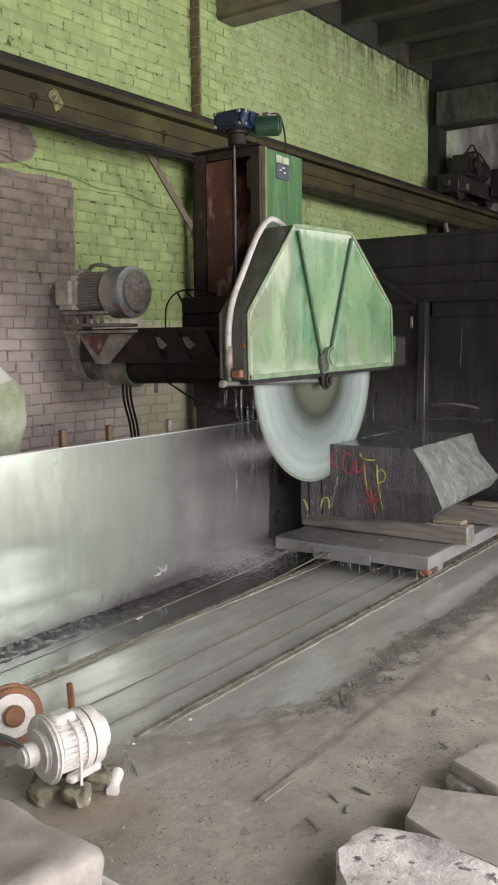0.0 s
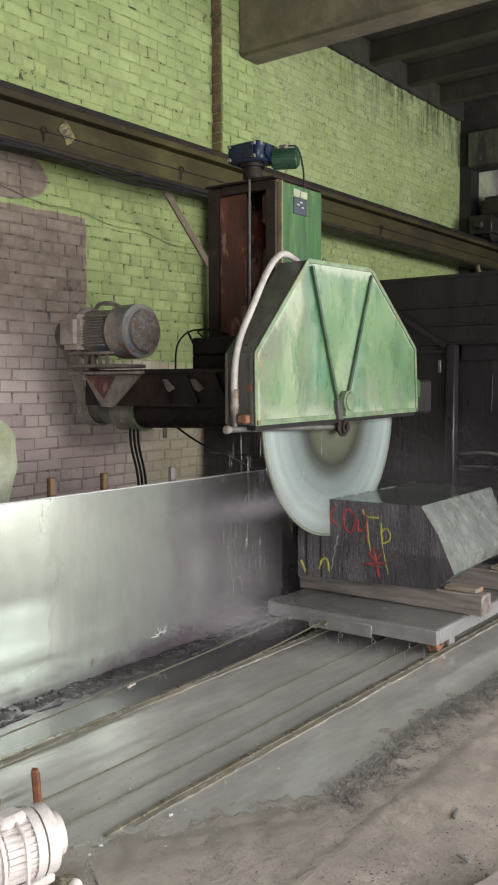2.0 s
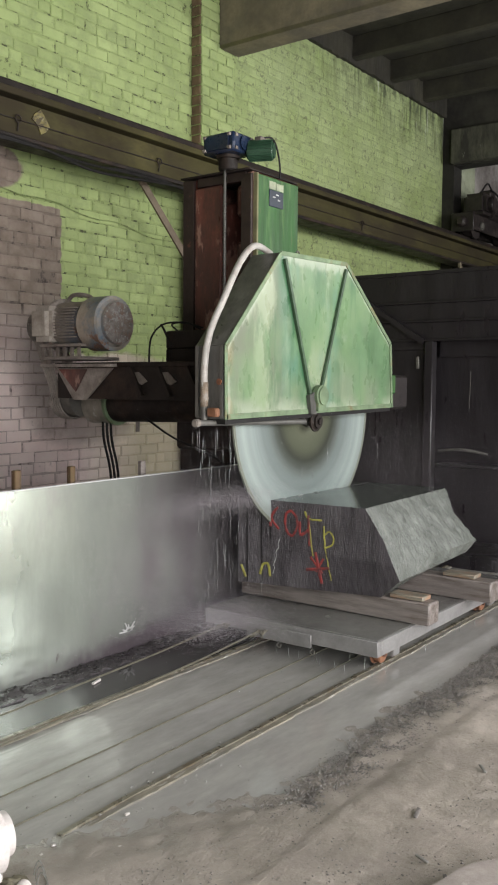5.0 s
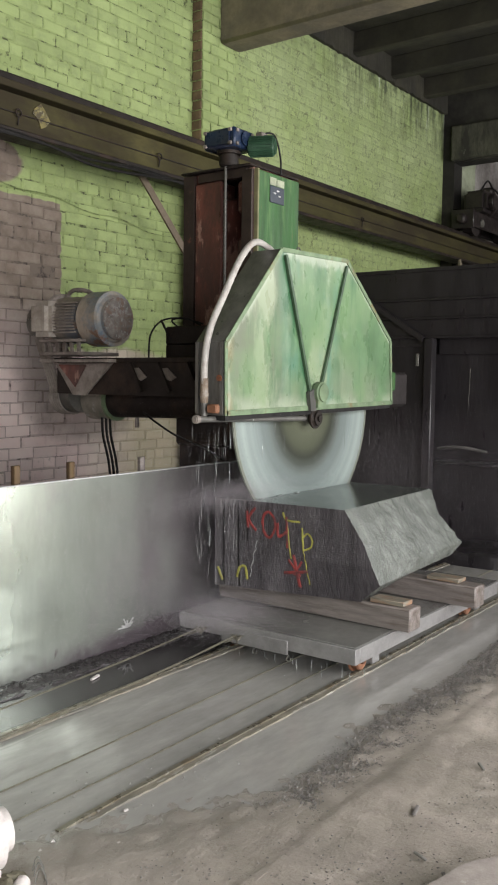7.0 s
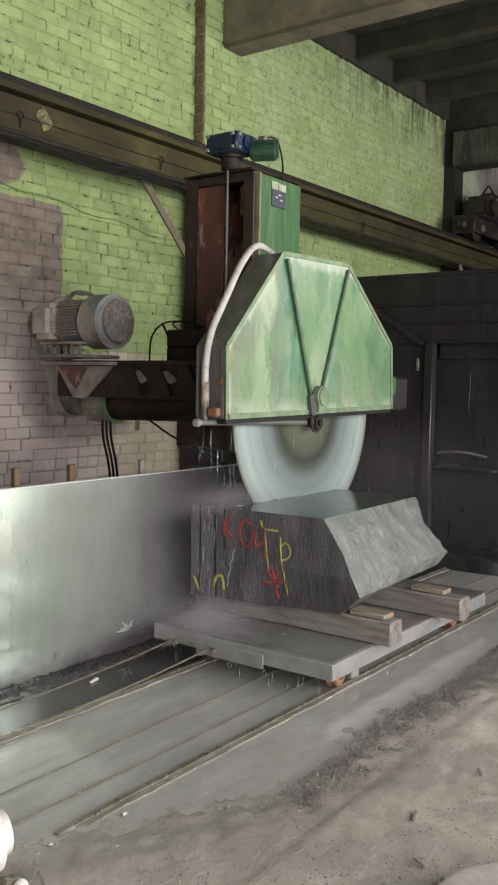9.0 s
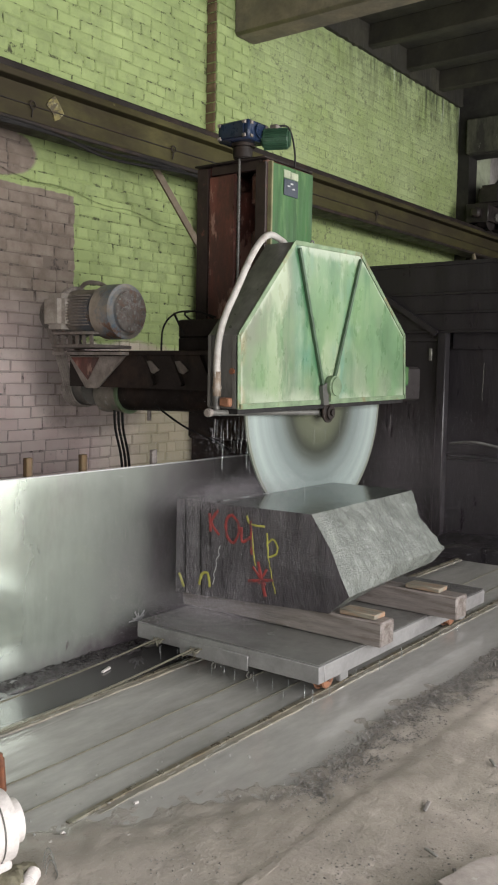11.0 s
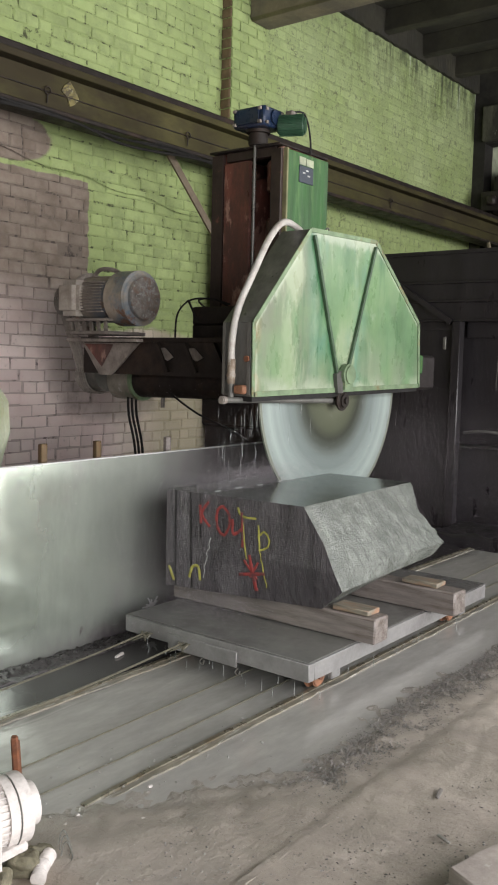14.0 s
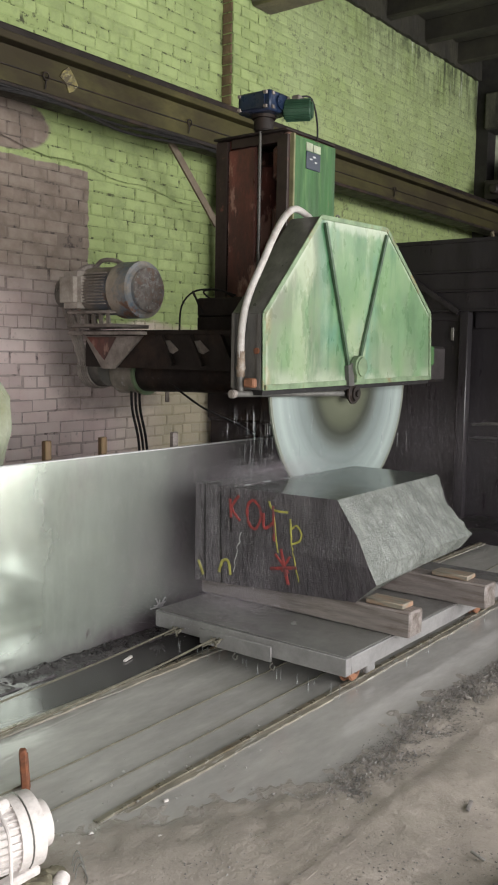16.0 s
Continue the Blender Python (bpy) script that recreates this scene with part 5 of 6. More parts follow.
def build_sheet():
    fence = thing("splash_sheet", (3.0, SHEET_Y, 0), "tall wet galvanised steel splash sheet beside the rails", "splash guard")
    for x0, x1, dy in ((-1.2, 1.35, 0.0), (1.36, 4.110, 0.002), (4.112, 5.02, 0.004), (5.03, 5.75, 0.01)):
        bm = box(x0, x1, SHEET_Y + dy, SHEET_Y + dy + 0.006, -0.02, 1.032)
        bmesh.ops.subdivide_edges(bm, edges=list(bm.edges), cuts=24, use_grid_fill=True)
        for v in bm.verts:
            v.co.y += 0.006 * noise.noise(Vector((v.co.x * 1.3, 0.3, v.co.z * 1.6)))
        part("sheet_panel", bm, M_STEEL if x0 < 5 else M_BOOTH, fence)
    part("edge", box(-1.2, 5.02, SHEET_Y - 0.004, SHEET_Y + 0.014, 1.030, 1.037), M_CHALK, fence, "bright folded top edge")
    rays = []
    for k in range(9):
        a = 0.2 + k * 0.36
        r = 0.03 + 0.025 * ((k * 7) % 3)
        rays.append(bar((3.745, SHEET_Y - 0.004, 0.115), (3.745 + r * math.cos(a), SHEET_Y - 0.004, 0.115 + 0.75 * r * math.sin(a)), 0.004, 0.008))
    part("splash_mark", both(*rays), M_CHALK, fence, "white splash of lime")
    dirt = box(0.5, 5.6, SHEET_Y - 0.17, SHEET_Y - 0.004, -0.05, 0.006)
    bmesh.ops.subdivide_edges(dirt, edges=[e for e in dirt.edges if abs(e.verts[0].co.x - e.verts[1].co.x) > 1], cuts=160)
    bmesh.ops.subdivide_edges(dirt, edges=[e for e in dirt.edges if abs(e.verts[0].co.y - e.verts[1].co.y) > 0.1], cuts=6)
    tagged(solo("debris_bank", rough_up(dirt, 0.018, 12), mat("wet_black_dirt", (0.062, 0.055, 0.058), 0.3, vary=0.5, scale=20, spots=(0.22, 0.20, 0.205), spot_level=0.66, spot_scale=22), (2.8, SHEET_Y - 0.06, 0), "dark wet debris heaped along the steel sheet", "debris"), kind="stuff")
    for x, y, z in ((2.98, 3.70, 1.13), (3.36, 3.70, 1.125), (3.95, 3.72, 1.115)):
        post = rough_up(box(x - 0.02, x + 0.02, y - 0.016, y + 0.016, 0, z, 0.004), 0.004, 20)
        solo("stake", post, M_WOODF if x < 3.5 else M_WOOD, (x, y, 0), "rough wooden stake behind the steel sheet", "stake", "stakes behind the sheet")
    # stiff pale plastic over a post: a hanging panel and the flap folded over it
    cover = thing("plastic_sheet", (3.02, 4.345, 0), "stiff pale plastic sheet draped over a post behind the guard", "plastic sheet")
    turn = Matrix.Translation((3.02, 4.345, 0)) @ Matrix.Rotation(radians(-54.9), 4, "Z")
    for name, poly, y0, y1, label in (
            ("hanging_panel", [(0.02, 1.47), (0.13, 1.40), (0.185, 1.325), (0.19, 1.147), (0.13, 0.925), (0.11, 0.0), (-0.25, 0.0), (-0.25, 1.47)], -0.05, 0.03, "pale green stained panel"),
            ("folded_flap", [(-0.25, 1.70), (-0.1, 1.62), (0.03, 1.527), (0.135, 1.405), (0.03, 1.372), (-0.25, 1.36)], -0.085, -0.055, "white flap folded over the edge")):
        bm = prism(poly, y0, y1)
        bmesh.ops.triangulate(bm, faces=[f for f in bm.faces if len(f.verts) > 4])
        bmesh.ops.subdivide_edges(bm, edges=list(bm.edges), cuts=3, use_grid_fill=True)
        rough_up(bm, 0.010, 6)
        bmesh.ops.transform(bm, matrix=turn, verts=bm.verts)
        part(name, bm, M_PLASTIC_G if name == "hanging_panel" else M_PLASTIC, cover, label)


build_sheet()


# ---- cart and stone ----
def build_cart():
    x0, x1, y0, y1 = 3.36, 5.385, 2.215, 3.42
    cart = thing("rail_cart", (4.37, 2.72, 0), "grey steel rail cart coated with slurry, carrying a stone", "cart")
    deck = part("deck", box(x0 + 0.02, x1 - 0.02, y0 + 0.02, y1 - 0.02, 0.15, 0.196, 0.004), M_DECK, cart)
    part("deck_plate", box(x0 + 0.006, x1 - 0.006, y0 + 0.006, y1 - 0.006, 0.196, 0.2015, 0.003), M_DECK, deck)
    for a in ((x0 + 0.052, x1 - 0.052, y0, y0 + 0.06), (x0 + 0.052, x1 - 0.052, y1 - 0.06, y1)):
        part("side_beam", box(*a, 0.108, 0.194, 0.003), M_DECKS, cart, "slurry-coated channel beam")
    for a in ((x0, x0 + 0.05, y0, y1), (x1 - 0.05, x1, y0, y1)):
        part("end_beam", box(*a, 0.108, 0.194, 0.003), M_DECKS, cart, "slurry-coated channel beam")
    part("draw_plate", box(x0 - 0.012, x0, y0 + 0.42, y0 + 0.88, 0.085, 0.165, 0.004), M_DECKS, cart)
    for y in (RAIL_OUT, RAIL_IN):
        for x in (3.56, 5.03):
            wheel = part("wheel", both(rod((x, y - 0.022, 0.075), (x, y + 0.022, 0.075), 0.055, 22, bevel=0.006), rod((x, y + 0.022, 0.075), (x, y + 0.034, 0.075), 0.066, 22, bevel=0.004)), M_ORANGE, cart, "rusty orange wheel", at=(x, y, 0.075))
            part("hub", rod((x, y - 0.035, 0.075), (x, y + 0.04, 0.075), 0.018, 12), M_RUST, wheel, at=(x, y, 0.075))
            part("axle_bracket", both(box(x + 0.07, x + 0.15, y - 0.05, y - 0.02, 0.04, 0.115, 0.006), box(x - 0.02, x + 0.15, y + 0.045, y + 0.06, 0.04, 0.115, 0.006)), M_DECKS, cart)
            wheels.append((wheel, Vector((x, y, 0.075))))
    for y in (3.23, 2.965):
        part("tow_rope", tube([(-1.6, y - 0.03, 0.05), (1.0, y - 0.015, 0.07), (2.6, y, 0.10), (x0 - 0.01, y + 0.02, 0.135)], 0.005, 6, 8), M_ROPE, cart, "taut yellowed steel tow rope")
        loop = [(x0 - 0.025 - 0.016 * math.cos(a), y + 0.01 + 0.026 * math.sin(a), 0.128 + 0.010 * math.sin(a * 2)) for a in (i * math.pi / 4 for i in range(9))]
        part("knot", both(tube(loop, 0.006, 6, 3), tube([(x0 - 0.012, y + 0.05, 0.135), (x0 - 0.04, y + 0.01, 0.128), (x0 - 0.075, y - 0.035, 0.118)], 0.005, 6, 4),
                          tube([(x0 - 0.012, y - 0.03, 0.14), (x0 - 0.05, y + 0.005, 0.125), (x0 - 0.09, y + 0.04, 0.105)], 0.004, 6, 4)), M_ROPE, cart)
    for y in (2.62, 2.85):
        part("hook", tube([(x0 - 0.015, y, 0.09), (x0 - 0.025, y + 0.01, 0.07), (x0 - 0.025, y - 0.012, 0.06), (x0 - 0.02, y - 0.015, 0.08)], 0.004, 6, 4), M_CAST, cart)
    riders.append((cart, Vector((4.37, 2.72, 0))))
    for x, ya, yb, sa, sb in ((3.855, 2.115, 3.46, 0.05, 0.26), (4.60, 2.035, 3.40, 0.12, 0.34)):
        tim = rough_up(box(x - 0.07, x + 0.07, ya, yb, 0.203, 0.335, 0.008), 0.005, 9, 1)
        riders.append((solo("timber_beam", tim, M_WOOD, (x, (ya + yb) / 2, 0.203), "wet square timber under the stone", "timber", "timbers under the stone"), Vector((x, (ya + yb) / 2, 0.203))))
        sh = rough_up(box(x - 0.055, x + 0.06, ya + sa, ya + sb, 0.337, 0.364, 0.004), 0.003, 12)
        riders.append((solo("wooden_shim", sh, M_WOODY, (x, ya + 0.2, 0.336), "yellowish wet wooden shim lying on a timber", "shim", "shims on the timbers"), Vector((x, ya + 0.2, 0.336))))
    return cart


def build_stone():
    """A gabbro block: sawn top with a kerf, dark front, and a split side that bulges out and falls back under a ridge."""
    o = Vector((4.25, 2.85, 0.335))
    n = 44

    def lerp(a, b, t):
        return tuple(p + (q - p) * t for p, q in zip(a, b))
    front = ((3.640, 2.460, 0.874), (3.672, 2.36, 0.70), (3.685, 2.295, 0.55), (3.73, 2.275, 0.455), (3.765, 2.415, 0.337))
    rear = ((4.875, 2.515, 0.874), (4.815, 2.41, 0.72), (4.875, 2.285, 0.535), (4.83, 2.33, 0.455), (4.76, 2.55, 0.337))

    def at(profile, t):
        k = min(int(t * 4), 3)
        return lerp(profile[k], profile[k + 1], t * 4 - k)

    def skin(name, pa, pb, na, nb, wob, material, label):
        bm = bmesh.new()
        grid = []
        for i in range(na + 1):
            row = []
            for j in range(nb + 1):
                p = Vector(lerp(pa(j / nb), pb(j / nb), i / na))
                edge = min(1.0, 6 * min(i / na, 1 - i / na) + 0.3, 6 * min(j / nb, 1 - j / nb) + 0.3)
                q = p * 7
                w = noise.noise(q) * 0.5 + noise.noise(q * 2.7) * 0.22 + noise.noise(q * 6.5) * 0.12 + noise.noise(q * 11) * 0.09 + noise.noise(q * 19) * 0.07
                rag = Vector((0.035 * noise.noise(Vector((2.0, p.z * 9, 0.4))) + 0.02 * noise.noise(Vector((5.0, p.z * 24, 0.4))), 0, 0)) * max(0.0, i / na - 0.6) * 2.5 if name == "side" and p.z < 0.86 else Vector()
                row.append(bm.verts.new(p + wob * w * edge + rag))
            grid.append(row)
        for i in range(na):
            for j in range(nb):
                bm.faces.new((grid[i][j], grid[i + 1][j], grid[i + 1][j + 1], grid[i][j + 1]))
        return bm
    stone = thing("stone_block", o, "dark gabbro stone block on timbers with spray-painted marks", "stone block")
    side = skin("side", lambda t: at(front, t), lambda t: at(rear, t), 190, 110, Vector((0, -0.019, 0.009)), M_STONE_R, "")
    part("split_side", side, M_STONE_R, stone, "glittering wet split face", True)
    back_f, back_r = (3.585, 3.335), (4.86, 3.335)
    y_cut = 3.10

    def fx(y, z):
        """x of the front face"""
        return 3.585 + (3.335 - y) * 0.075
    fr = skin("front", lambda t: (back_f[0], back_f[1], 0.874 + (0.337 - 0.874) * t), lambda t: at(front, t), 50, 36, Vector((0.006, 0, 0)), M_STONE, "")
    part("front_face", fr, M_STONE, stone, "dark wet front face", True)
    part("rear_face", skin("rear", lambda t: (back_r[0], back_r[1], 0.874 + (0.337 - 0.874) * t), lambda t: at(rear, t), 30, 30, Vector((0.015, 0, 0)), M_STONE, ""), M_STONE, stone, "", True)
    part("back_face", skin("back", lambda t: (back_f[0], back_f[1], 0.874 + (0.337 - 0.874) * t), lambda t: (back_r[0], back_r[1], 0.874 + (0.337 - 0.874) * t), 20, 20, Vector((0, 0.008, 0)), M_STONE, ""), M_STONE, stone, "", True)
    part("underside", skin("bottom", lambda t: lerp((back_f[0], back_f[1], 0.337), front[4], t), lambda t: lerp((back_r[0], back_r[1], 0.337), rear[4], t), 20, 20, Vector((0, 0, 0.002)), M_STONE, ""), M_STONE, stone, "", True)
    tops = []
    for ya, yb in ((None, y_cut - 0.006), (y_cut + 0.006, 3.335)):
        bm = bmesh.new()
        if ya is None:
            a, b = front[0], rear[0]
            q = [a, b, (4.863, yb, 0.874), (fx(yb, 0), yb, 0.874)]
        else:
            q = [(fx(ya, 0), ya, 0.874), (4.861, ya, 0.874), (4.86, yb, 0.874), (3.585, yb, 0.874)]
        bm.faces.new([bm.verts.new(p) for p in q])
        tops.append(bm)
    part("sawn_top", both(*tops), M_STONE_TOP, stone, "smooth wet sawn top", False)
    foam = box(3.63, 4.45, y_cut - 0.021, y_cut - 0.007, 0.8745, 0.877)
    bmesh.ops.subdivide_edges(foam, edges=[e for e in foam.edges if abs(e.verts[0].co.x - e.verts[1].co.x) > 0.5], cuts=90)
    for v in foam.verts:
        if v.co.y < y_cut - 0.02:
            v.co.y -= 0.022 * noise.noise(Vector((v.co.x * 9, 1.7, 0))) + 0.012 * noise.noise(Vector((v.co.x * 31, 0.7, 0)))
    bmesh.ops.delete(foam, geom=[f for f in foam.faces if noise.noise(Vector((f.calc_center_median().x * 14, 4.2, 0))) > 0.02], context="FACES")
    tagged(part("foam_line", foam, M_FOAM, stone), "white foam beside the saw cut", kind="stuff")
    kerf = bmesh.new()
    ks = [[kerf.verts.new((x, y, z)) for y, z in ((y_cut - 0.006, 0.874), (y_cut - 0.006, 0.628), (y_cut + 0.006, 0.628), (y_cut + 0.006, 0.874))] for x in (3.612, 4.862)]
    for j in range(3):
        kerf.faces.new((ks[0][j], ks[1][j], ks[1][j + 1], ks[0][j + 1]))
    part("kerf", kerf, M_STONE, stone, "narrow saw kerf", False)
    # shade inside the saw cuts, laid on the front as flat black strips
    for yk, zk in ((y_cut, 0.63), (3.268, 0.345), (3.165, 0.345)):
        slot = bmesh.new()
        rows = []
        for k in range(13):
            z = 0.875 + (zk - 0.875) * k / 12
            rows.append([slot.verts.new((front_x(front, back_f, yy, z) - 0.0045, yy, z)) for yy in (yk - 0.005, yk + 0.005)])
        for a, b in zip(rows, rows[1:]):
            slot.faces.new((a[0], a[1], b[1], b[0]))
        part("kerf_mouth", slot, M_BLACK, stone, "black strip laid on for the shade in a saw cut")
    # spray-painted strokes on the front face: y and z along the face
    strokes = (
        (M_RED, 0.013, ((3.105, 0.812), (3.098, 0.711))), (M_RED, 0.012, ((3.045, 0.834), (3.093, 0.765), (3.04, 0.698))),
        (M_RED, 0.012, ((2.957, 0.821), (2.921, 0.788), (2.914, 0.725), (2.945, 0.668), (2.981, 0.685), (2.996, 0.74), (2.987, 0.797), (2.957, 0.821))),
        (M_RED, 0.012, ((2.897, 0.758), (2.89, 0.679), (2.84, 0.709))), (M_RED, 0.012, ((2.837, 0.80), (2.83, 0.615))),
        (M_RED, 0.014, ((2.865, 0.462), (2.71, 0.486))), (M_RED, 0.015, ((2.791, 0.58), (2.769, 0.383))),
        (M_RED, 0.010, ((2.828, 0.547), (2.76, 0.45))), (M_RED, 0.010, ((2.742, 0.544), (2.80, 0.455))),
        (M_YELLOW, 0.009, ((2.86, 0.825), (2.833, 0.781), (2.747, 0.777))), (M_YELLOW, 0.007, ((2.837, 0.796), (2.811, 0.554))),
        (M_YELLOW, 0.008, ((2.735, 0.744), (2.727, 0.612))), (M_YELLOW, 0.008, ((2.728, 0.69), (2.699, 0.713), (2.669, 0.673), (2.685, 0.632), (2.727, 0.612))),
        (M_YELLOW, 0.005, ((2.727, 0.612), (2.715, 0.50), (2.705, 0.409))), (M_YELLOW, 0.012, ((3.311, 0.448), (3.278, 0.372))),
        (M_YELLOW, 0.012, ((3.178, 0.399), (3.16, 0.46), (3.121, 0.468), (3.11, 0.392))), (M_CHALK, 0.0035, ((3.034, 0.639), (3.048, 0.60), (3.042, 0.585), (3.066, 0.55), (3.060, 0.53), (3.083, 0.47), (3.078, 0.45), (3.092, 0.41))))
    for m, w, pts in strokes:
        bm = tube([(0, y, z) for y, z in pts], w * 0.68, 6, 6)
        for v in bm.verts:
            face_x = front_x(front, back_f, v.co.y, v.co.z)
            v.co.x = face_x - 0.004 + v.co.x * 0.25
            v.co.y += 0.004 * noise.noise(v.co * 40)
        part("paint_stroke", bm, m, stone, "spray-painted stroke")
    riders.append((stone, o))
    return stone


def front_x(front, back_f, y, z):
    """x of the front face of the stone at y and z."""
    t = min(max((0.874 - z) / 0.537, 0), 1)
    k = min(int(t * 4), 3)
    f = [a + (b - a) * (t * 4 - k) for a, b in zip(front[k], front[k + 1])]
    u = (back_f[1] - y) / (back_f[1] - f[1])
    return back_f[0] + (f[0] - back_f[0]) * u


riders, wheels = [], []
cart = build_cart()
stone = build_stone()


# ---- dark booth at the end of the rails ----
def build_booth():
    booth = thing("splash_booth", (8.2, 1.8, 0), "black tarred sheet booth closing the end of the rails", "booth")
    x = 8.0
    part("fascia", box(x, x + 0.05, -1.6, 5.2, 2.02, 2.66), M_BOOTH, booth)
    part("roof", box(x, x + 3.6, -1.6, 5.2, 2.66, 2.69), M_BOOTH, booth, "rusty-edged roof sheet")
    part("roof_edge", box(x - 0.02, x, -1.6, 5.2, 2.655, 2.69), M_BOOTH, booth)
    for z in (2.385, 2.205, 2.02):
        part("batten", box(x - 0.03, x, -1.6, 5.2, z - 0.012, z + 0.012, 0.003), M_BOOTH, booth)
    part("post", box(x - 0.05, x + 0.05, 3.66, 3.75, 0, 2.01, 0.008), M_BOOTH, booth)
    part("brace", bar((x - 0.05, 4.42, 2.42), (x - 0.05, 3.76, 2.0), 0.03, 0.05), M_BOOTH, booth)
    part("side_wall", box(x + 0.02, x + 0.05, 3.75, 5.2, 0, 2.02), M_BOOTH, booth)
    part("rail", box(x - 0.01, x + 0.02, 3.75, 5.2, 1.93, 1.96), M_BOOTH, booth)
    part("back_wall", box(x + 0.16, x + 0.19, -1.6, 3.75, 0, 2.02), M_BOOTH, booth)
    part("lintel", box(x + 0.1, x + 0.155, -1.6, 3.655, 1.86, 2.02), M_BOOTH, booth)
    # glints on the dark sheet, added as a thin strand and a curved bar
    part("rope", tube([(x + 0.1, 3.33, 1.72), (x + 0.1, 3.335, 1.5), (x + 0.1, 3.34, 1.42), (x + 0.1, 3.335, 1.36)], 0.0028, 6), M_CAST, booth, "thin upright strand standing in for a glint")
    part("ledge", tube([(x + 0.05, 3.62, 0.94), (x, 3.45, 0.965), (x, 3.3, 0.965), (x + 0.05, 3.12, 0.93)], 0.013, 8), M_HOODSIDE, booth, "curved bar standing in for a glint")
    part("shelf", box(x - 0.1, x + 0.155, 3.0, 3.6, 0.80, 0.83, 0.01), M_BOOTH, booth)
    # another glint, put in as a small grey plate
    part("glint_plate", box(x - 0.06, x - 0.045, 3.80, 3.83, 1.74, 1.86, 0.004), M_CAST, booth)
    part("floor_lump", rough_up(box(7.2, 7.9, 2.6, 3.5, -0.02, 0.12, 0.02), 0.05, 4, 4), M_BOOTH, booth, "wet heap of sludge")


build_booth()


# ---- loose things in the foreground ----
def build_motor():
    c = Vector((1.572, 2.21, 0.188))
    motor = thing("electric_motor", (c.x, c.y, 0.0), "white dusty electric motor lying on stones beside the rail", "electric motor")
    ax = Vector((0.974, -0.225, 0.0)).normalized()
    up, side = Vector((0, 0, 1)), Vector((-ax.y, ax.x, 0))
    part("casing", rod(c - ax * 0.0774, c + ax * 0.0516, 0.094, 32, bevel=0.01), M_WHITE, motor)
    part("fan_cover", rod(c - ax * 0.018, c + ax * 0.1376, 0.108, 36, bevel=0.040), M_WHITE, motor)
    part("end_flange", rod(c - ax * 0.1075, c - ax * 0.0817, 0.124, 32, bevel=0.01), M_WHITE, motor)
    part("bearing_cover", rod(c - ax * 0.1290, c - ax * 0.1075, 0.086, 28, bevel=0.01), M_WHITE, motor)
    part("shaft_pulley", rod(c - ax * 0.1892, c - ax * 0.1290, 0.044, 22, bevel=0.012), M_WHITE, motor)
    for i in range(30):
        a = i * 2 * math.pi / 30
        s = side * math.cos(a) + up * math.sin(a)
        part("fin", bar(c + s * 0.096 - ax * 0.0731, c + s * 0.096 + ax * 0.0473, 0.005, 0.012, up=s), M_WHITE, motor)
    part("seam", ring_around(c + ax * 0.0550, ax, 0.1085), M_CAST, motor)
    p = c + up * 0.098 - ax * 0.0258
    part("terminal_box", rough_up(box(p.x - 0.05, p.x + 0.05, p.y - 0.04, p.y + 0.04, p.z - 0.03, p.z + 0.022, 0.015), 0.004, 9), M_WHITE, motor)
    for y in (c.y - 0.08, c.y + 0.08):
        part("foot", box(c.x - 0.08, c.x + 0.07, y - 0.02, y + 0.02, 0.08, 0.11, 0.008), M_WHITE, motor)
    part("strap", tube([c + up * 0.10 - side * 0.04 - ax * 0.02, c + up * 0.06 - side * 0.105 - ax * 0.02, c - up * 0.02 - side * 0.118 - ax * 0.02, c - up * 0.12 - side * 0.12 - ax * 0.02, c - up * 0.165 - side * 0.15 - ax * 0.01], 0.006, 8, 6), M_WHITE, motor, "white cable hanging down")
    for k in range(2):
        q = c - ax * 0.1720 + up * (0.02 + 0.015 * k)
        part("belt", tube([q, q - ax * 0.0516 + side * 0.10 + up * 0.03, q - ax * 0.2150 + side * 0.35 + up * 0.06], 0.007, 6, 5), M_CAST, motor)
    for i, (dx, dy, r) in enumerate(((-0.06, -0.10, 0.05), (0.05, -0.09, 0.055), (0.13, -0.06, 0.04), (-0.05, 0.09, 0.05), (0.08, 0.09, 0.05), (-0.12, 0.02, 0.05))):
        bm = bmesh.new()
        bmesh.ops.create_icosphere(bm, subdivisions=4, radius=r)
        bmesh.ops.transform(bm, matrix=Matrix.Diagonal((1.15, 0.9, 0.85, 1)), verts=bm.verts)
        bmesh.ops.translate(bm, verts=bm.verts, vec=(c.x + dx, c.y + dy, r * 0.75))
        solo("support_stone", rough_up(bm, 0.026, 15, 0, i), mat("yellow_grey_stone", (0.15, 0.135, 0.09), 0.8, vary=0.45, scale=14, second=(0.30, 0.27, 0.19), amount=0.3, bump=0.8) if i == 0 else bpy.data.materials["yellow_grey_stone"], (c.x + dx, c.y + dy, 0), "small yellowish stone under the motor", "stone", "stones under the motor")
    # curled wires beside it
    for i in range(3):
        q = Vector((1.74 + 0.02 * i, 2.08 + 0.03 * i, 0.03))
        solo("wire_scrap", tube([q, q + Vector((0.015, 0.005, 0.03)), q + Vector((0.035, 0.01, 0.025)), q + Vector((0.03, -0.02, -0.005)), q + Vector((0.0, -0.04, -0.012))], 0.0025, 5, 5), M_CAST, q, "thin curled grey wire on the floor", "wire", "wire scraps")
    ribbed = tube([(1.612, 2.033, 0.03), (1.645, 2.062, 0.036), (1.68, 2.084, 0.037), (1.715, 2.108, 0.034)], lambda t: 0.0215 + 0.0028 * math.sin(t * 90), 18, 20)
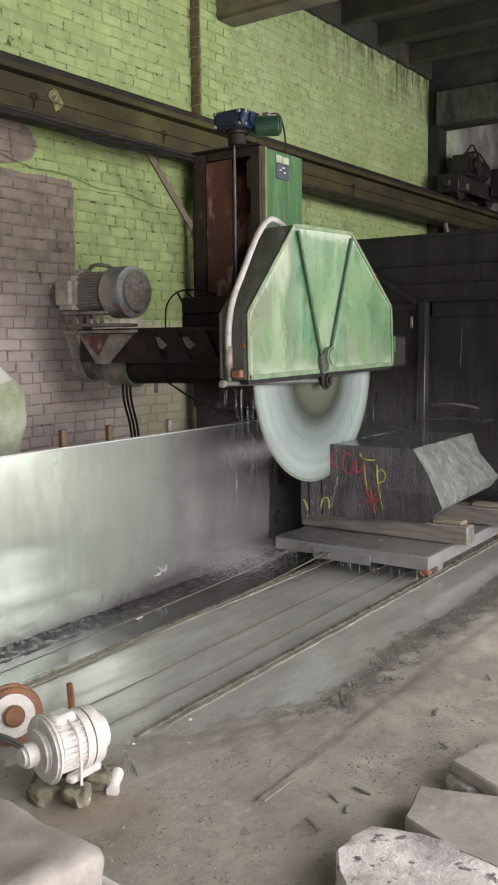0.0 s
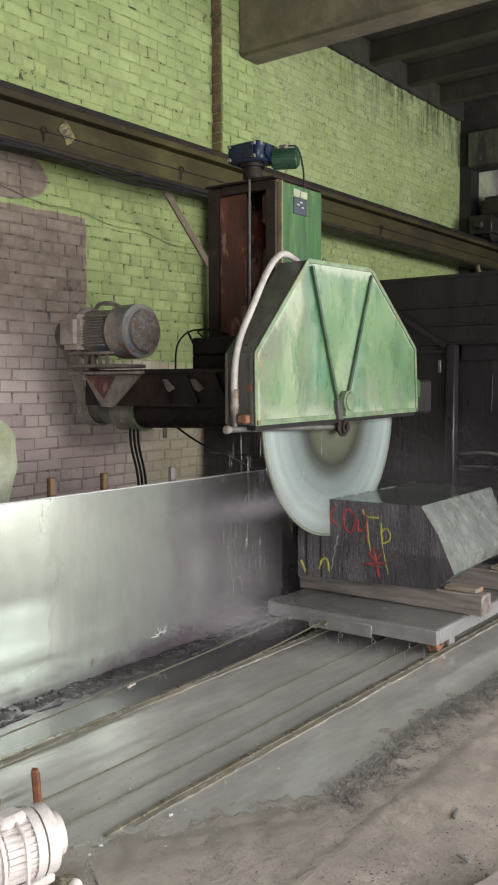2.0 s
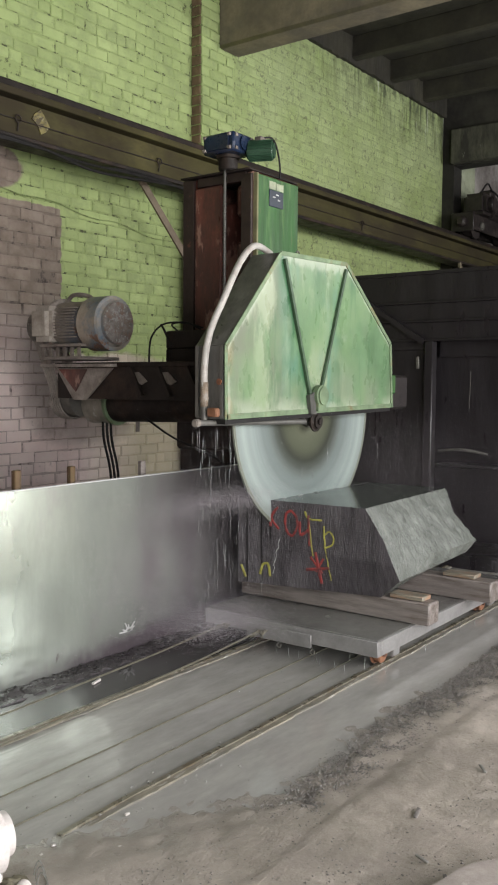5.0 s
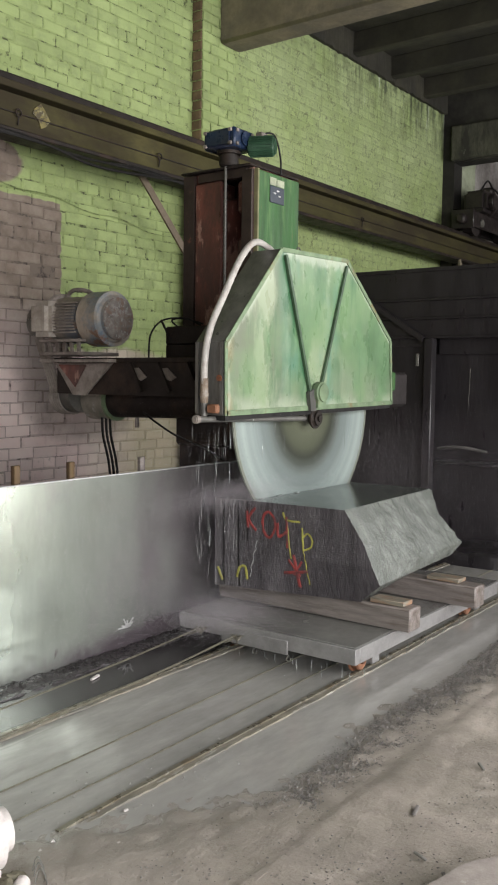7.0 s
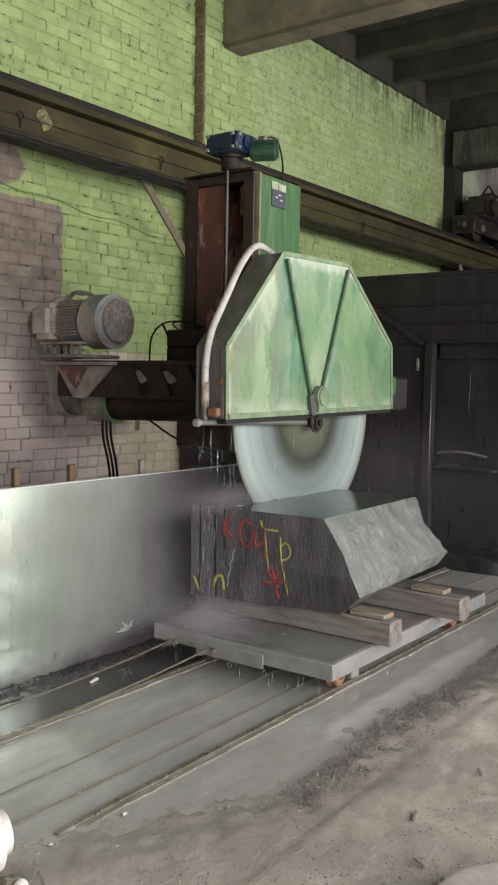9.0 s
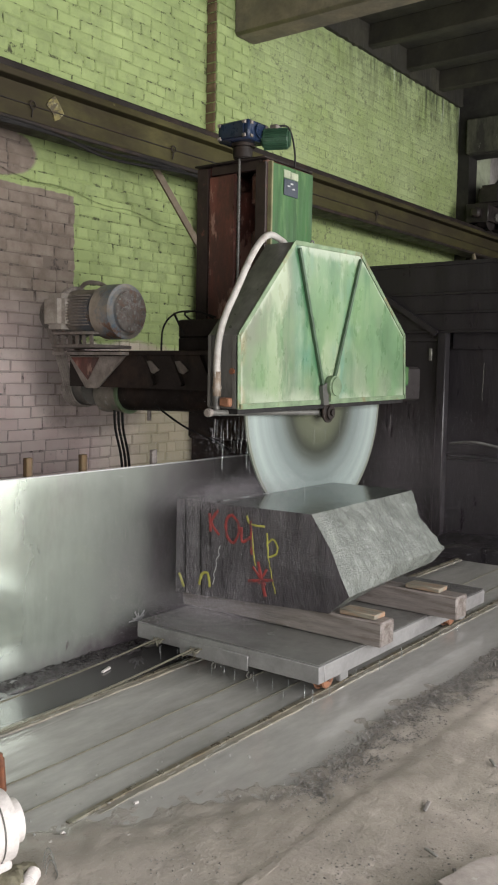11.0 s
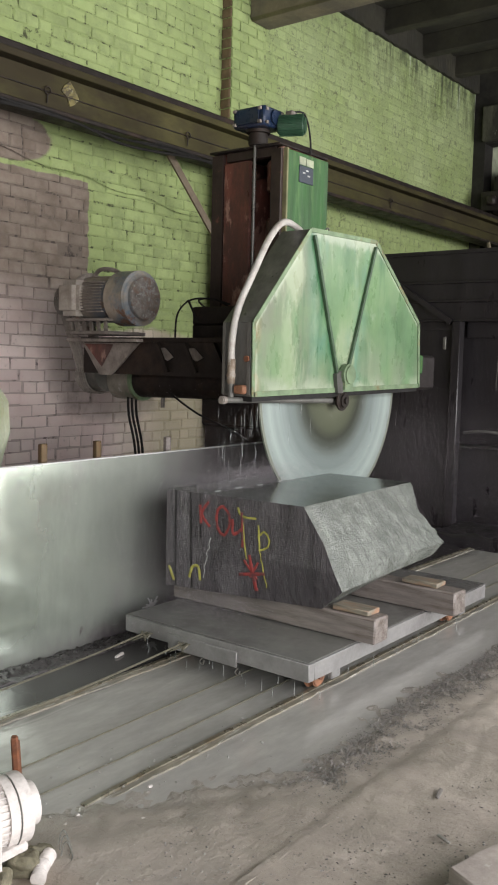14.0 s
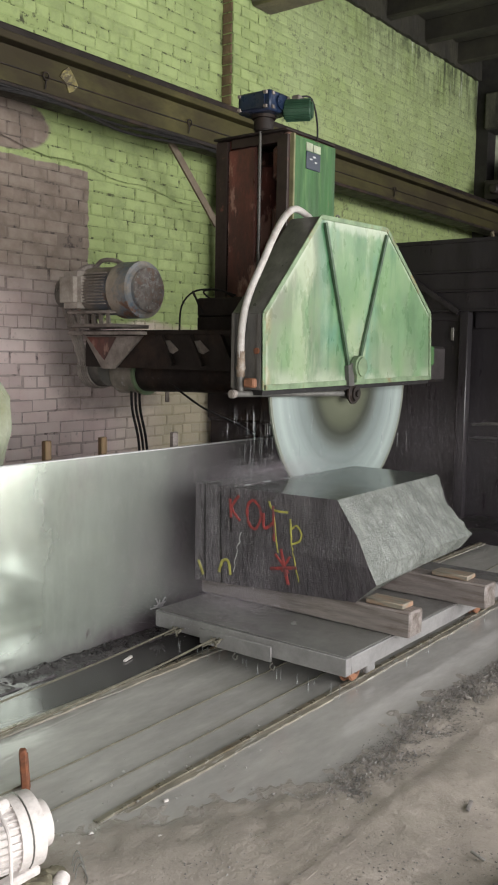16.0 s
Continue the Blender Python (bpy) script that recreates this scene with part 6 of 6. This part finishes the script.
    solo("white_pipe", ribbed, M_WHITE, (1.69, 2.03, 0), "short white ribbed plastic pipe on the floor", "pipe")
    rng = random.Random(3)
    for k in range(6):
        # pale crumbs and scraps round the motor and the rail's end
        q = Vector((1.78 + rng.random() * 0.5, 2.05 + rng.random() * 0.35, 0.012))
        solo("paper_scrap", rough_up(box(q.x - 0.009, q.x + 0.009, q.y - 0.004, q.y + 0.004, q.z - 0.008, q.z, 0.001), 0.006, 60, 1, k), M_WHITE, q, "small white crumpled scrap on the wet floor", "scrap", "scraps beside the rail")
    q = Vector((3.22, 3.36, 0.008))
    solo("white_splinter", rough_up(bar(q - Vector((0.035, 0.01, 0)), q + Vector((0.035, 0.01, 0)), 0.016, 0.012, 0.002), 0.003, 30), M_WHITE, q, "white chip lying in the slurry beside the sheet", "chip")
    roller = thing("rusty_pulley", (1.72, 2.70, 0), "rusty pulley wheel with a pale face", "pulley")
    rc, ra = Vector((1.72, 2.70, 0.115)), Vector((-0.45, -0.85, 0.22)).normalized()
    part("rim", rod(rc - ra * 0.03, rc + ra * 0.03, 0.125, 28, bevel=0.015), M_ORANGE, roller)
    part("face", both(rod(rc - ra * 0.036, rc + ra * 0.036, 0.088, 28)), M_WHITE, roller, "pale worn face")
    part("hub", rod(rc - ra * 0.055, rc + ra * 0.055, 0.045, 18, bevel=0.008), M_ORANGE, roller)
    bolt = rough_up(both(bar((2.02, 2.66, -0.02), (2.01, 2.67, 0.16), 0.035, 0.028, 0.006), bar((2.035, 2.675, -0.02), (2.03, 2.68, 0.13), 0.03, 0.02)), 0.006, 22)
    solo("rusty_stake", bolt, M_RUST, (2.02, 2.66, 0), "rusty bent iron stake in the slurry", "iron stake")
    bolt = rough_up(bar((1.74, 3.02, -0.02), (1.73, 3.03, 0.14), 0.03, 0.03), 0.006, 22)
    solo("rusty_stake", bolt, M_RUST, (1.74, 3.02, 0), "rusty short iron stake beside the rail", "iron stake")
    # concrete block in the near corner and a hose
    blk = box(0.42, 1.05, 1.50, 2.30, 0, 0.30)
    bmesh.ops.subdivide_edges(blk, edges=list(blk.edges), cuts=20, use_grid_fill=True)
    for v in blk.verts:
        ex, ey, ez = max(0.0, abs(v.co.x - 0.735) - 0.265), max(0.0, abs(v.co.y - 1.90) - 0.35), max(0.0, v.co.z - 0.25)
        k = math.sqrt(ex * ex + ey * ey + ez * ez)
        if k > 0.05:
            f = 0.05 / k
            v.co.x -= math.copysign(ex * (1 - f), v.co.x - 0.735)
            v.co.y -= math.copysign(ey * (1 - f), v.co.y - 1.90)
            v.co.z -= ez * (1 - f)
    bmesh.ops.rotate(blk, verts=blk.verts, cent=(0.8, 1.75, 0), matrix=Matrix.Rotation(radians(-3), 3, "Z"))
    solo("concrete_block", rough_up(blk, 0.014, 6), M_SLAB, (0.8, 1.75, 0), "worn grey concrete block with rounded edges", "concrete block")
    solo("floor_hose", tube([(1.09, 1.86, 0.10), (1.15, 1.78, 0.09), (1.19, 1.66, 0.05), (1.20, 1.52, 0.025), (1.15, 1.3, 0.02)], 0.012, 10, 6), M_HOSE, (1.1, 1.6, 0), "dirty white hose beside the concrete block", "hose")


def ring_around(c, ax, r):
    u = ax.orthogonal().normalized()
    v = ax.cross(u)
    return tube([c + (u * math.cos(a) + v * math.sin(a)) * r for a in (2 * math.pi * i / 24 for i in range(25))], 0.003, 5, 1)


build_motor()


def flat_stone(name, poly, z0, z1, material, seed, size, label, category="stone slab", cuts=2):
    bm = bmesh.new()
    bot = [bm.verts.new((x, y, z0)) for x, y in poly]
    top = [bm.verts.new((x, y, z1)) for x, y in poly]
    bm.faces.new(bot[::-1]), bm.faces.new(top)
    for i in range(len(poly)):
        j = (i + 1) % len(poly)
        bm.faces.new((bot[i], bot[j], top[j], top[i]))
    bmesh.ops.bevel(bm, geom=list(bm.edges), offset=0.006, segments=1, affect="EDGES")
    bmesh.ops.triangulate(bm, faces=[f for f in bm.faces if len(f.verts) > 4])
    bmesh.ops.subdivide_edges(bm, edges=list(bm.edges), cuts=cuts, use_grid_fill=True)
    rough_up(bm, size, 8, 0, seed)
    cx, cy = sum(p[0] for p in poly) / len(poly), sum(p[1] for p in poly) / len(poly)
    return solo(name, bm, material, (cx, cy, z0), label, category)


flat_stone("stone_slab", [(2.312, 1.043), (2.515, 0.99), (2.8, 0.75), (2.7, 0.3), (2.2, 0.55), (2.22, 0.85)], 0.085, 0.135, M_SLAB, 1.0, 0.006, "flat grey stone slab lying on rubble")
flat_stone("stone_slab", [(2.12, 1.08), (2.20, 0.80), (2.25, 0.35), (1.75, 0.30), (1.83, 0.82), (1.90, 1.03)], 0.005, 0.115, M_SLAB, 2.0, 0.006, "thick sawn grey stone slab on the floor")
flat_stone("quarry_stone", [(1.79, 1.09), (1.83, 0.86), (1.72, 0.45), (1.25, 0.40), (1.40, 0.95), (1.60, 1.12)], 0.0, 0.13, M_ROCK, 3.0, 0.016, "rough pale speckled broken stone", "stone", 5)
flat_stone("rubble_stone", [(2.30, 1.06), (2.40, 1.0), (2.36, 0.90), (2.24, 0.95)], 0.01, 0.08, M_ROCK, 4.0, 0.01, "small rubble stone under a slab", "stone")


# ---- gravel, chips and splinters ----
def scatter(name, count, place, size, material, label, flat=0.6, seed=5):
    rng = random.Random(seed)
    verts, faces = [], []
    base = ((1, 0, 0), (-1, 0, 0), (0, 1, 0), (0, -1, 0), (0, 0, 1), (0, 0, -1))
    tri = ((0, 2, 4), (2, 1, 4), (1, 3, 4), (3, 0, 4), (2, 0, 5), (1, 2, 5), (3, 1, 5), (0, 3, 5))
    for _ in range(count):
        x, y, z = place(rng)
        s = size * (0.4 + rng.random() ** 2 * 1.6)
        a = rng.random() * 6.28
        k = len(verts)
        for bx, by, bz in base:
            r = 0.7 + 0.6 * rng.random()
            px, py = bx * s * r, by * s * r * (0.5 + 0.5 * rng.random())
            verts.append((x + px * math.cos(a) - py * math.sin(a), y + px * math.sin(a) + py * math.cos(a), z + bz * s * flat * r))
        faces += [tuple(k + i for i in t) for t in tri]
    me = bpy.data.meshes.new(name)
    me.from_pydata(verts, [], faces)
    me.materials.append(material)
    return tagged(new(name, me), label, "gravel", kind="stuff")


def bank_place(r):
    x = 2.3 + r.random() ** 0.8 * 4.4
    y = 1.86 + 0.10 * noise.noise(Vector((x * 0.9, 3.3, 0))) - 0.14 + min(r.gauss(0, 0.07 + 0.035 * min(1.0, max(0.0, (x - 2.6) / 1.2))), 0.11 + 0.05 * r.random())
    return x, y, 0.006 + 0.01 * r.random()


ridge = box(1.88, 2.74, 1.555, 1.582, 0.0, 0.0205)
bmesh.ops.subdivide_edges(ridge, edges=[e for e in ridge.edges if abs(e.verts[0].co.x - e.verts[1].co.x) > 0.5], cuts=60)
structure("slab_edge", rough_up(ridge, 0.004, 22), M_GROUND, "pale broken edge of a concrete floor slab", "kerb")


def floor_place(r):
    return 1.3 + r.random() * 4.5, 0.4 + r.random() * 1.5, 0.018


def chip_place(r):
    x = 1.2 + r.random() * 1.8
    return x, 1.3 + r.random() * 1.3, 0.010


def sheet_place(r):
    return 1.5 + r.random() * 3.0, SHEET_Y - 0.02 - abs(r.gauss(0, 0.035)), 0.008 + 0.012 * r.random()


scatter("gravel", 30000, bank_place, 0.0037, M_GRAVEL, "dark wet gravel along the slurry's edge", seed=5)
scatter("stone_chips", 5200, floor_place, 0.0028, M_CHIP, "pale stone chips scattered on the floor", seed=6)
scatter("floor_gravel", 7500, floor_place, 0.0032, M_GRAVEL, "dark grit scattered on the floor", seed=9)
scatter("rail_chips", 420, chip_place, 0.0045, M_CHIP, "pale chips beside the rail's end", seed=7)
scatter("sheet_chips", 600, sheet_place, 0.006, mat("black_wet_debris", (0.05, 0.048, 0.045), 0.35, vary=0.5, scale=30), "dark rubble along the steel sheet", seed=8)
for i, (x, y, a, ln) in enumerate(((1.83, 1.33, 70, 0.10), (2.02, 1.35, 60, 0.08), (2.12, 1.30, 85, 0.09), (2.62, 1.20, 80, 0.07), (2.55, 1.08, 40, 0.08), (1.98, 1.28, 20, 0.06), (2.9, 1.35, 10, 0.08), (3.4, 1.3, 40, 0.07))):
    q, d = Vector((x, y, 0.028)), Vector((math.cos(radians(a)), math.sin(radians(a)), 0.15)) * ln * 0.36
    solo("stone_splinter", rough_up(bar(q - d, q + d, 0.013, 0.008, 0.002), 0.004, 25, 0, i), M_CHIP if i % 2 else M_GRAVEL, (x, y, 0.02), "narrow stone splinter on the floor", "stone splinter", "splinters on the floor")


# ---- falling water ----
def build_drops():
    rng = random.Random(11)
    out = []
    spots = []
    for i in range(46):
        spots.append((3.76 + rng.random() * 0.36, 3.05 + rng.random() * 0.12, 1.33, 0.62 + 0.3 * rng.random()))
    for i in range(16):
        spots.append((4.05 + i * 0.108, 3.02 + 0.03 * rng.random(), 1.37, 0.9))
    for x, y, z, drop in spots:
        ln = 0.05 + 0.09 * rng.random()
        bm = tube([(0, 0, 0), (0.001, 0, -ln * 0.4), (0.0, 0.001, -ln * 0.75), (0.001, 0, -ln)], lambda t: 0.0005 + 0.0009 * t * (1.15 - t) * 2, 6, 3)
        ob = new("water_streak", mesh_of("water_streak", bm, M_WATER))
        smooth(ob)
        tagged(ob, "streak of water falling from the saw's pipe", "water drop", "falling water")
        ob.location = (x, y, z)
        out.append((ob, x, y, z, drop, rng.randrange(14)))
    return out


drops = build_drops()


def build_spray():
    """Fine drops thrown about by the blade, in three clouds that fall and start again."""
    out = []
    for k, (x0, x1, y0, y1, z0, z1, count) in enumerate(((3.72, 4.15, 2.98, 3.25, 0.75, 1.36, 1600), (4.0, 5.2, 2.8, 3.4, 0.86, 1.05, 2200), (3.5, 4.3, 2.5, 3.5, 0.22, 0.75, 3000), (3.4, 4.4, 2.25, 3.5, 0.0, 0.22, 1500), (3.66, 4.05, 2.95, 3.35, 0.21, 0.33, 2600))):
        def place(r):
            u = r.random()
            return x0 + (x1 - x0) * r.random(), min(max(r.gauss((y0 + y1) / 2, (y1 - y0) / 3.2), y0), y1), z0 + (z1 - z0) * u
        ob = scatter("water_spray", count, place, 0.0007, M_WATER, "fine spray of water drops round the blade", 1.6, 30 + k)
        ob["category"] = "spray"
        out.append((ob, 5 + k))
    return out


spray = build_spray()


def build_mist():
    """Clouds of the finest drops that hang round the cut, over the cart and towards the booth."""
    rng = np.random.default_rng(41)
    corner = np.array(((1, 1, 1), (1, -1, -1), (-1, 1, -1), (-1, -1, 1)), float) * 0.62
    tri = np.array(((0, 1, 2), (0, 3, 1), (0, 2, 3), (1, 3, 2)))
    clouds = (
        ((3.75, 3.30, 0.42), (0.34, 0.16, 0.26), 80000),
        ((3.95, 3.04, 0.92), (0.30, 0.06, 0.045), 34000),
        ((3.85, 3.05, 0.27), (0.20, 0.16, 0.05), 62000),
        ((4.15, 3.30, 0.95), (0.45, 0.20, 0.22), 26000),
        ((5.9, 3.05, 0.95), (0.65, 0.35, 0.22), 55000),
        ((6.6, 2.6, 0.55), (0.7, 0.5, 0.35), 45000))
    out = []
    for k, (mid, wide, count) in enumerate(clouds):
        at = rng.normal(mid, wide, (count, 3))
        at = at[(at[:, 2] > 0.18) & (at[:, 1] < SHEET_Y - 0.02) & (np.abs(at - mid) < np.array(wide) * 2.4).all(1)]
        size = rng.uniform(0.00045, 0.0009, (len(at), 1, 1))
        verts = (at[:, None, :] + corner[None] * size).reshape(-1, 3)
        faces = (np.arange(len(at))[:, None, None] * 4 + tri[None]).reshape(-1, 3)
        me = bpy.data.meshes.new("water_mist")
        me.from_pydata(verts.tolist(), [], faces.tolist())
        me.materials.append(M_MIST)
        out.append((tagged(new("water_mist", me), "pale mist of the finest water drops round the cut", "mist", kind="stuff"), k))
    return out


mist = build_mist()


def build_drips():
    """Drops that run off the cart's edge, hung under the cart so that they travel with it."""
    rng = random.Random(17)
    out = []
    for k in range(24):
        x, y = (3.352, 2.24 + 1.1 * k / 17) if k < 17 else (3.45 + 0.25 * (k - 17), 2.208)
        y += rng.uniform(-0.04, 0.04) if k < 17 else 0
        ln = 0.03 + 0.05 * rng.random()
        bm = tube([(x, y, 0.10), (x, y, 0.10 - ln * 0.5), (x, y, 0.10 - ln)], lambda t: 0.0008 + 0.0016 * t, 6, 3)
        ob = part("drip", bm, M_WATER, cart, "water dripping off the edge", at=(x, y, 0.10))
        out.append((ob, Vector((x, y, 0.10)) - BASE[cart.name], 5 + rng.randrange(5)))
    return out


drips = build_drips()


# ---- bricks of the wall ----
def brick_mesh(name, w, h, seed):
    """A brick's face with worn chamfered edges, in x and z, standing proud of the joint."""
    rng = random.Random(seed)
    c, d = 0.010, 0.012
    j = lambda s: rng.uniform(-s, s)
    outer = [(-w / 2 + j(0.004), d, -h / 2 + j(0.003)), (w / 2 + j(0.004), d, -h / 2 + j(0.003)), (w / 2 + j(0.004), d, h / 2 + j(0.003)), (-w / 2 + j(0.004), d, h / 2 + j(0.003))]
    mid = [(x, 0.0055, z) for x, y, z in outer]
    inner = [(x - math.copysign(c + rng.random() * 0.006, x), j(0.0015), z - math.copysign(c + rng.random() * 0.004, z)) for x, y, z in outer]
    verts = outer + mid + inner
    faces = [(8, 9, 10, 11)]
    for a, b in ((0, 4), (4, 8)):
        for i in range(4):
            k = (i + 1) % 4
            faces.append((a + i, a + k, b + k, b + i))
    return verts, faces


def build_bricks():
    rng = random.Random(21)
    kinds = []
    for k in range(8):
        for w in (0.243, 0.116):
            kinds.append((w, *brick_mesh("brick", w, 0.0845, k * 7 + int(w * 100))))
    shared = []
    for w, v, f in kinds:
        me = bpy.data.meshes.new("brick")
        me.from_pydata(v, [], f)
        me.materials.append(M_WALL)
        me.update()
        shared.append(me)
    verts, faces = [], []
    count = 0
    for row in range(59):
        z = 0.05 + row * 0.098
        if z < 0.5:
            continue
        header = row % 5 == 3
        pitch, kind0 = (0.130, 1) if header else (0.257, 0)
        x = 3.2 + (0.5 * pitch if row % 2 else 0) + rng.uniform(-0.02, 0.02)
        while x < FAR_X - 0.15:
            k = 2 * rng.randrange(8) + kind0
            inside = 7.05 < x < 7.70
            dy, dz, tilt = rng.uniform(-0.004, 0.002), rng.uniform(-0.006, 0.006) + 0.012 * noise.noise(Vector((x * 1.1, z * 0.7, 0))), rng.uniform(-1.3, 1.3)
            # thick paint fills the joints towards the far end
            sunk = 0.0058 * min(1.0, max(0.0, (x - 6.9) / 1.2)) * (0.75 + 0.5 * noise.noise(Vector((x * 0.8, z * 1.1, 2.0))))
            m = pose(x, WALL_Y - 0.002 + dy * (1 - 60 * sunk) + sunk, z + dz, 0, tilt, 0)
            if not inside and rng.random() > 0.004:
                if 4.25 < x < 7.0 and 1.95 < z < 4.15 and count < 300:
                    ob = new("brick", shared[k])
                    ob.parent = wall_north
                    ob.matrix_basis = m
                    count += 1
                else:
                    b = len(verts)
                    verts += [tuple(m @ Vector(p)) for p in kinds[k][1]]
                    faces += [tuple(b + i for i in f) for f in kinds[k][2]]
            x += pitch + rng.uniform(-0.014, 0.014)
    me = bpy.data.meshes.new("brickwork")
    me.from_pydata(verts, [], faces)
    me.materials.append(M_WALL)
    ob = new("brickwork", me)
    ob.parent = wall_north
    tagged(ob, "painted brickwork", kind="stuff")
    # pilaster face and its bare brown side
    verts, faces = [], []
    vb, fb = [], []
    for row in range(38, 60):
        z = 0.05 + row * 0.098
        for x, kk in ((7.215, 0), (7.475, 0), (7.63, None)) if row % 2 else ((7.15, 1), (7.345, 0), (7.56, 1)):
            if kk is None:
                continue
            m = pose(x, WALL_Y - 0.134 + rng.uniform(-0.003, 0.003), z, 0, rng.uniform(-0.6, 0.6), 0)
            v, f = kinds[2 * rng.randrange(8) + kk][1:]
            b = len(verts)
            verts += [tuple(m @ Vector(p)) for p in v]
            faces += [tuple(b + i for i in q) for q in f]
        m = pose(7.076, WALL_Y - 0.058, z, 0, 0, -90)
        v, f = kinds[2 * rng.randrange(8) + 1][1:]
        b = len(vb)
        vb += [tuple(m @ Vector(p)) for p in v]
        fb += [tuple(b + i for i in q) for q in f]
    for nm, v, f, mm, lab in (("pilaster_brickwork", verts, faces, M_WALL, "painted brickwork"), ("pilaster_edge", vb, fb, M_BARE, "bare brown brick edge")):
        me = bpy.data.meshes.new(nm)
        me.from_pydata(v, [], f)
        me.materials.append(mm)
        ob = new(nm, me)
        ob.parent = bpy.data.objects["pilaster"]
        tagged(ob, lab, kind="stuff")


build_bricks()


# ---- what moves ----
def motions():
    """The cart with its load rolls along the rails and back, the blade spins, water falls."""
    way = [
        (0.0, 1.415), (0.5, 1.364), (1.0, 1.309), (1.5, 1.252), (2.0, 1.191), (2.5, 1.132),
        (3.0, 1.073), (3.5, 1.014), (4.0, 0.958), (6.5, 0.671), (7.0, 0.615), (7.5, 0.555),
        (8.0, 0.502), (8.5, 0.444), (9.0, 0.391), (11.5, 0.096), (12.0, 0.047), (12.5, 0.000),
        (13.0, -0.027), (13.5, -0.038), (14.0, -0.040), (14.5, -0.026), (15.0, 0.012), (15.5, 0.067),
        (16.0, 0.126),
    ]
    # even rolling through the two longer stretches
    for (t0, s0), (t1, s1) in ((way[8], way[9]), (way[14], way[15])):
        way += [(t0 + (t1 - t0) * k / 5, s0 + (s1 - s0) * k / 5) for k in range(1, 5)]
    way.sort()
    for ob, base in riders:
        walk(ob, [(t, pose(base.x + s, base.y, base.z)) for t, s in way])
    for ob, at in wheels:
        p = at - BASE[cart.name]
        walk(ob, [(t, pose(p.x, p.y, p.z, 0, math.degrees(s / 0.055), 0)) for t, s in way])
    c = Vector((4.84, 3.10, 1.42)) - BASE[saw.name]
    walk(blade, [(k / 10, pose(c.x, c.y, c.z, 0, 70 * k, 0)) for k in range(161)])
    for ob, x, y, z, drop, first in drops:
        rows, f, low = [(0.0, pose(x, y, z - drop * first / 14))], 14 - first, True
        while f < 480:
            rows.append((f / FPS, pose(x, y, z - drop if low else z)))
            f += 1 if low else 13
            low = not low
        rows.append((16.0, pose(x, y, z - drop * (first + 1) / 15)))
        walk(ob, rows)
    for ob, p, n in drips:
        rows, f, low = [(0.0, pose(p.x, p.y, p.z))], n, True
        while f < 480:
            rows.append((f / FPS, pose(p.x, p.y, p.z - 0.06 if low else p.z)))
            f += 1 if low else n
            low = not low
        rows.append((16.0, pose(p.x, p.y, p.z - 0.03)))
        walk(ob, rows)
    for ob, n in spray:
        rows, f, low = [(0.0, pose(0, 0, 0))], n, True
        while f < 480:
            rows.append((f / FPS, pose(0, 0, -0.16 if low else 0)))
            f += 1 if low else n
            low = not low
        rows.append((16.0, pose(0, 0, -0.08)))
        walk(ob, rows)
    for ob, k in mist:
        walk(ob, [(i * 0.4, pose(0.05 * math.sin(i * 1.7 + k * 2.0), 0.02 * math.sin(i * 2.3 + k), 0.02 * math.sin(i * 1.1 + k * 1.3))) for i in range(41)])


motions()
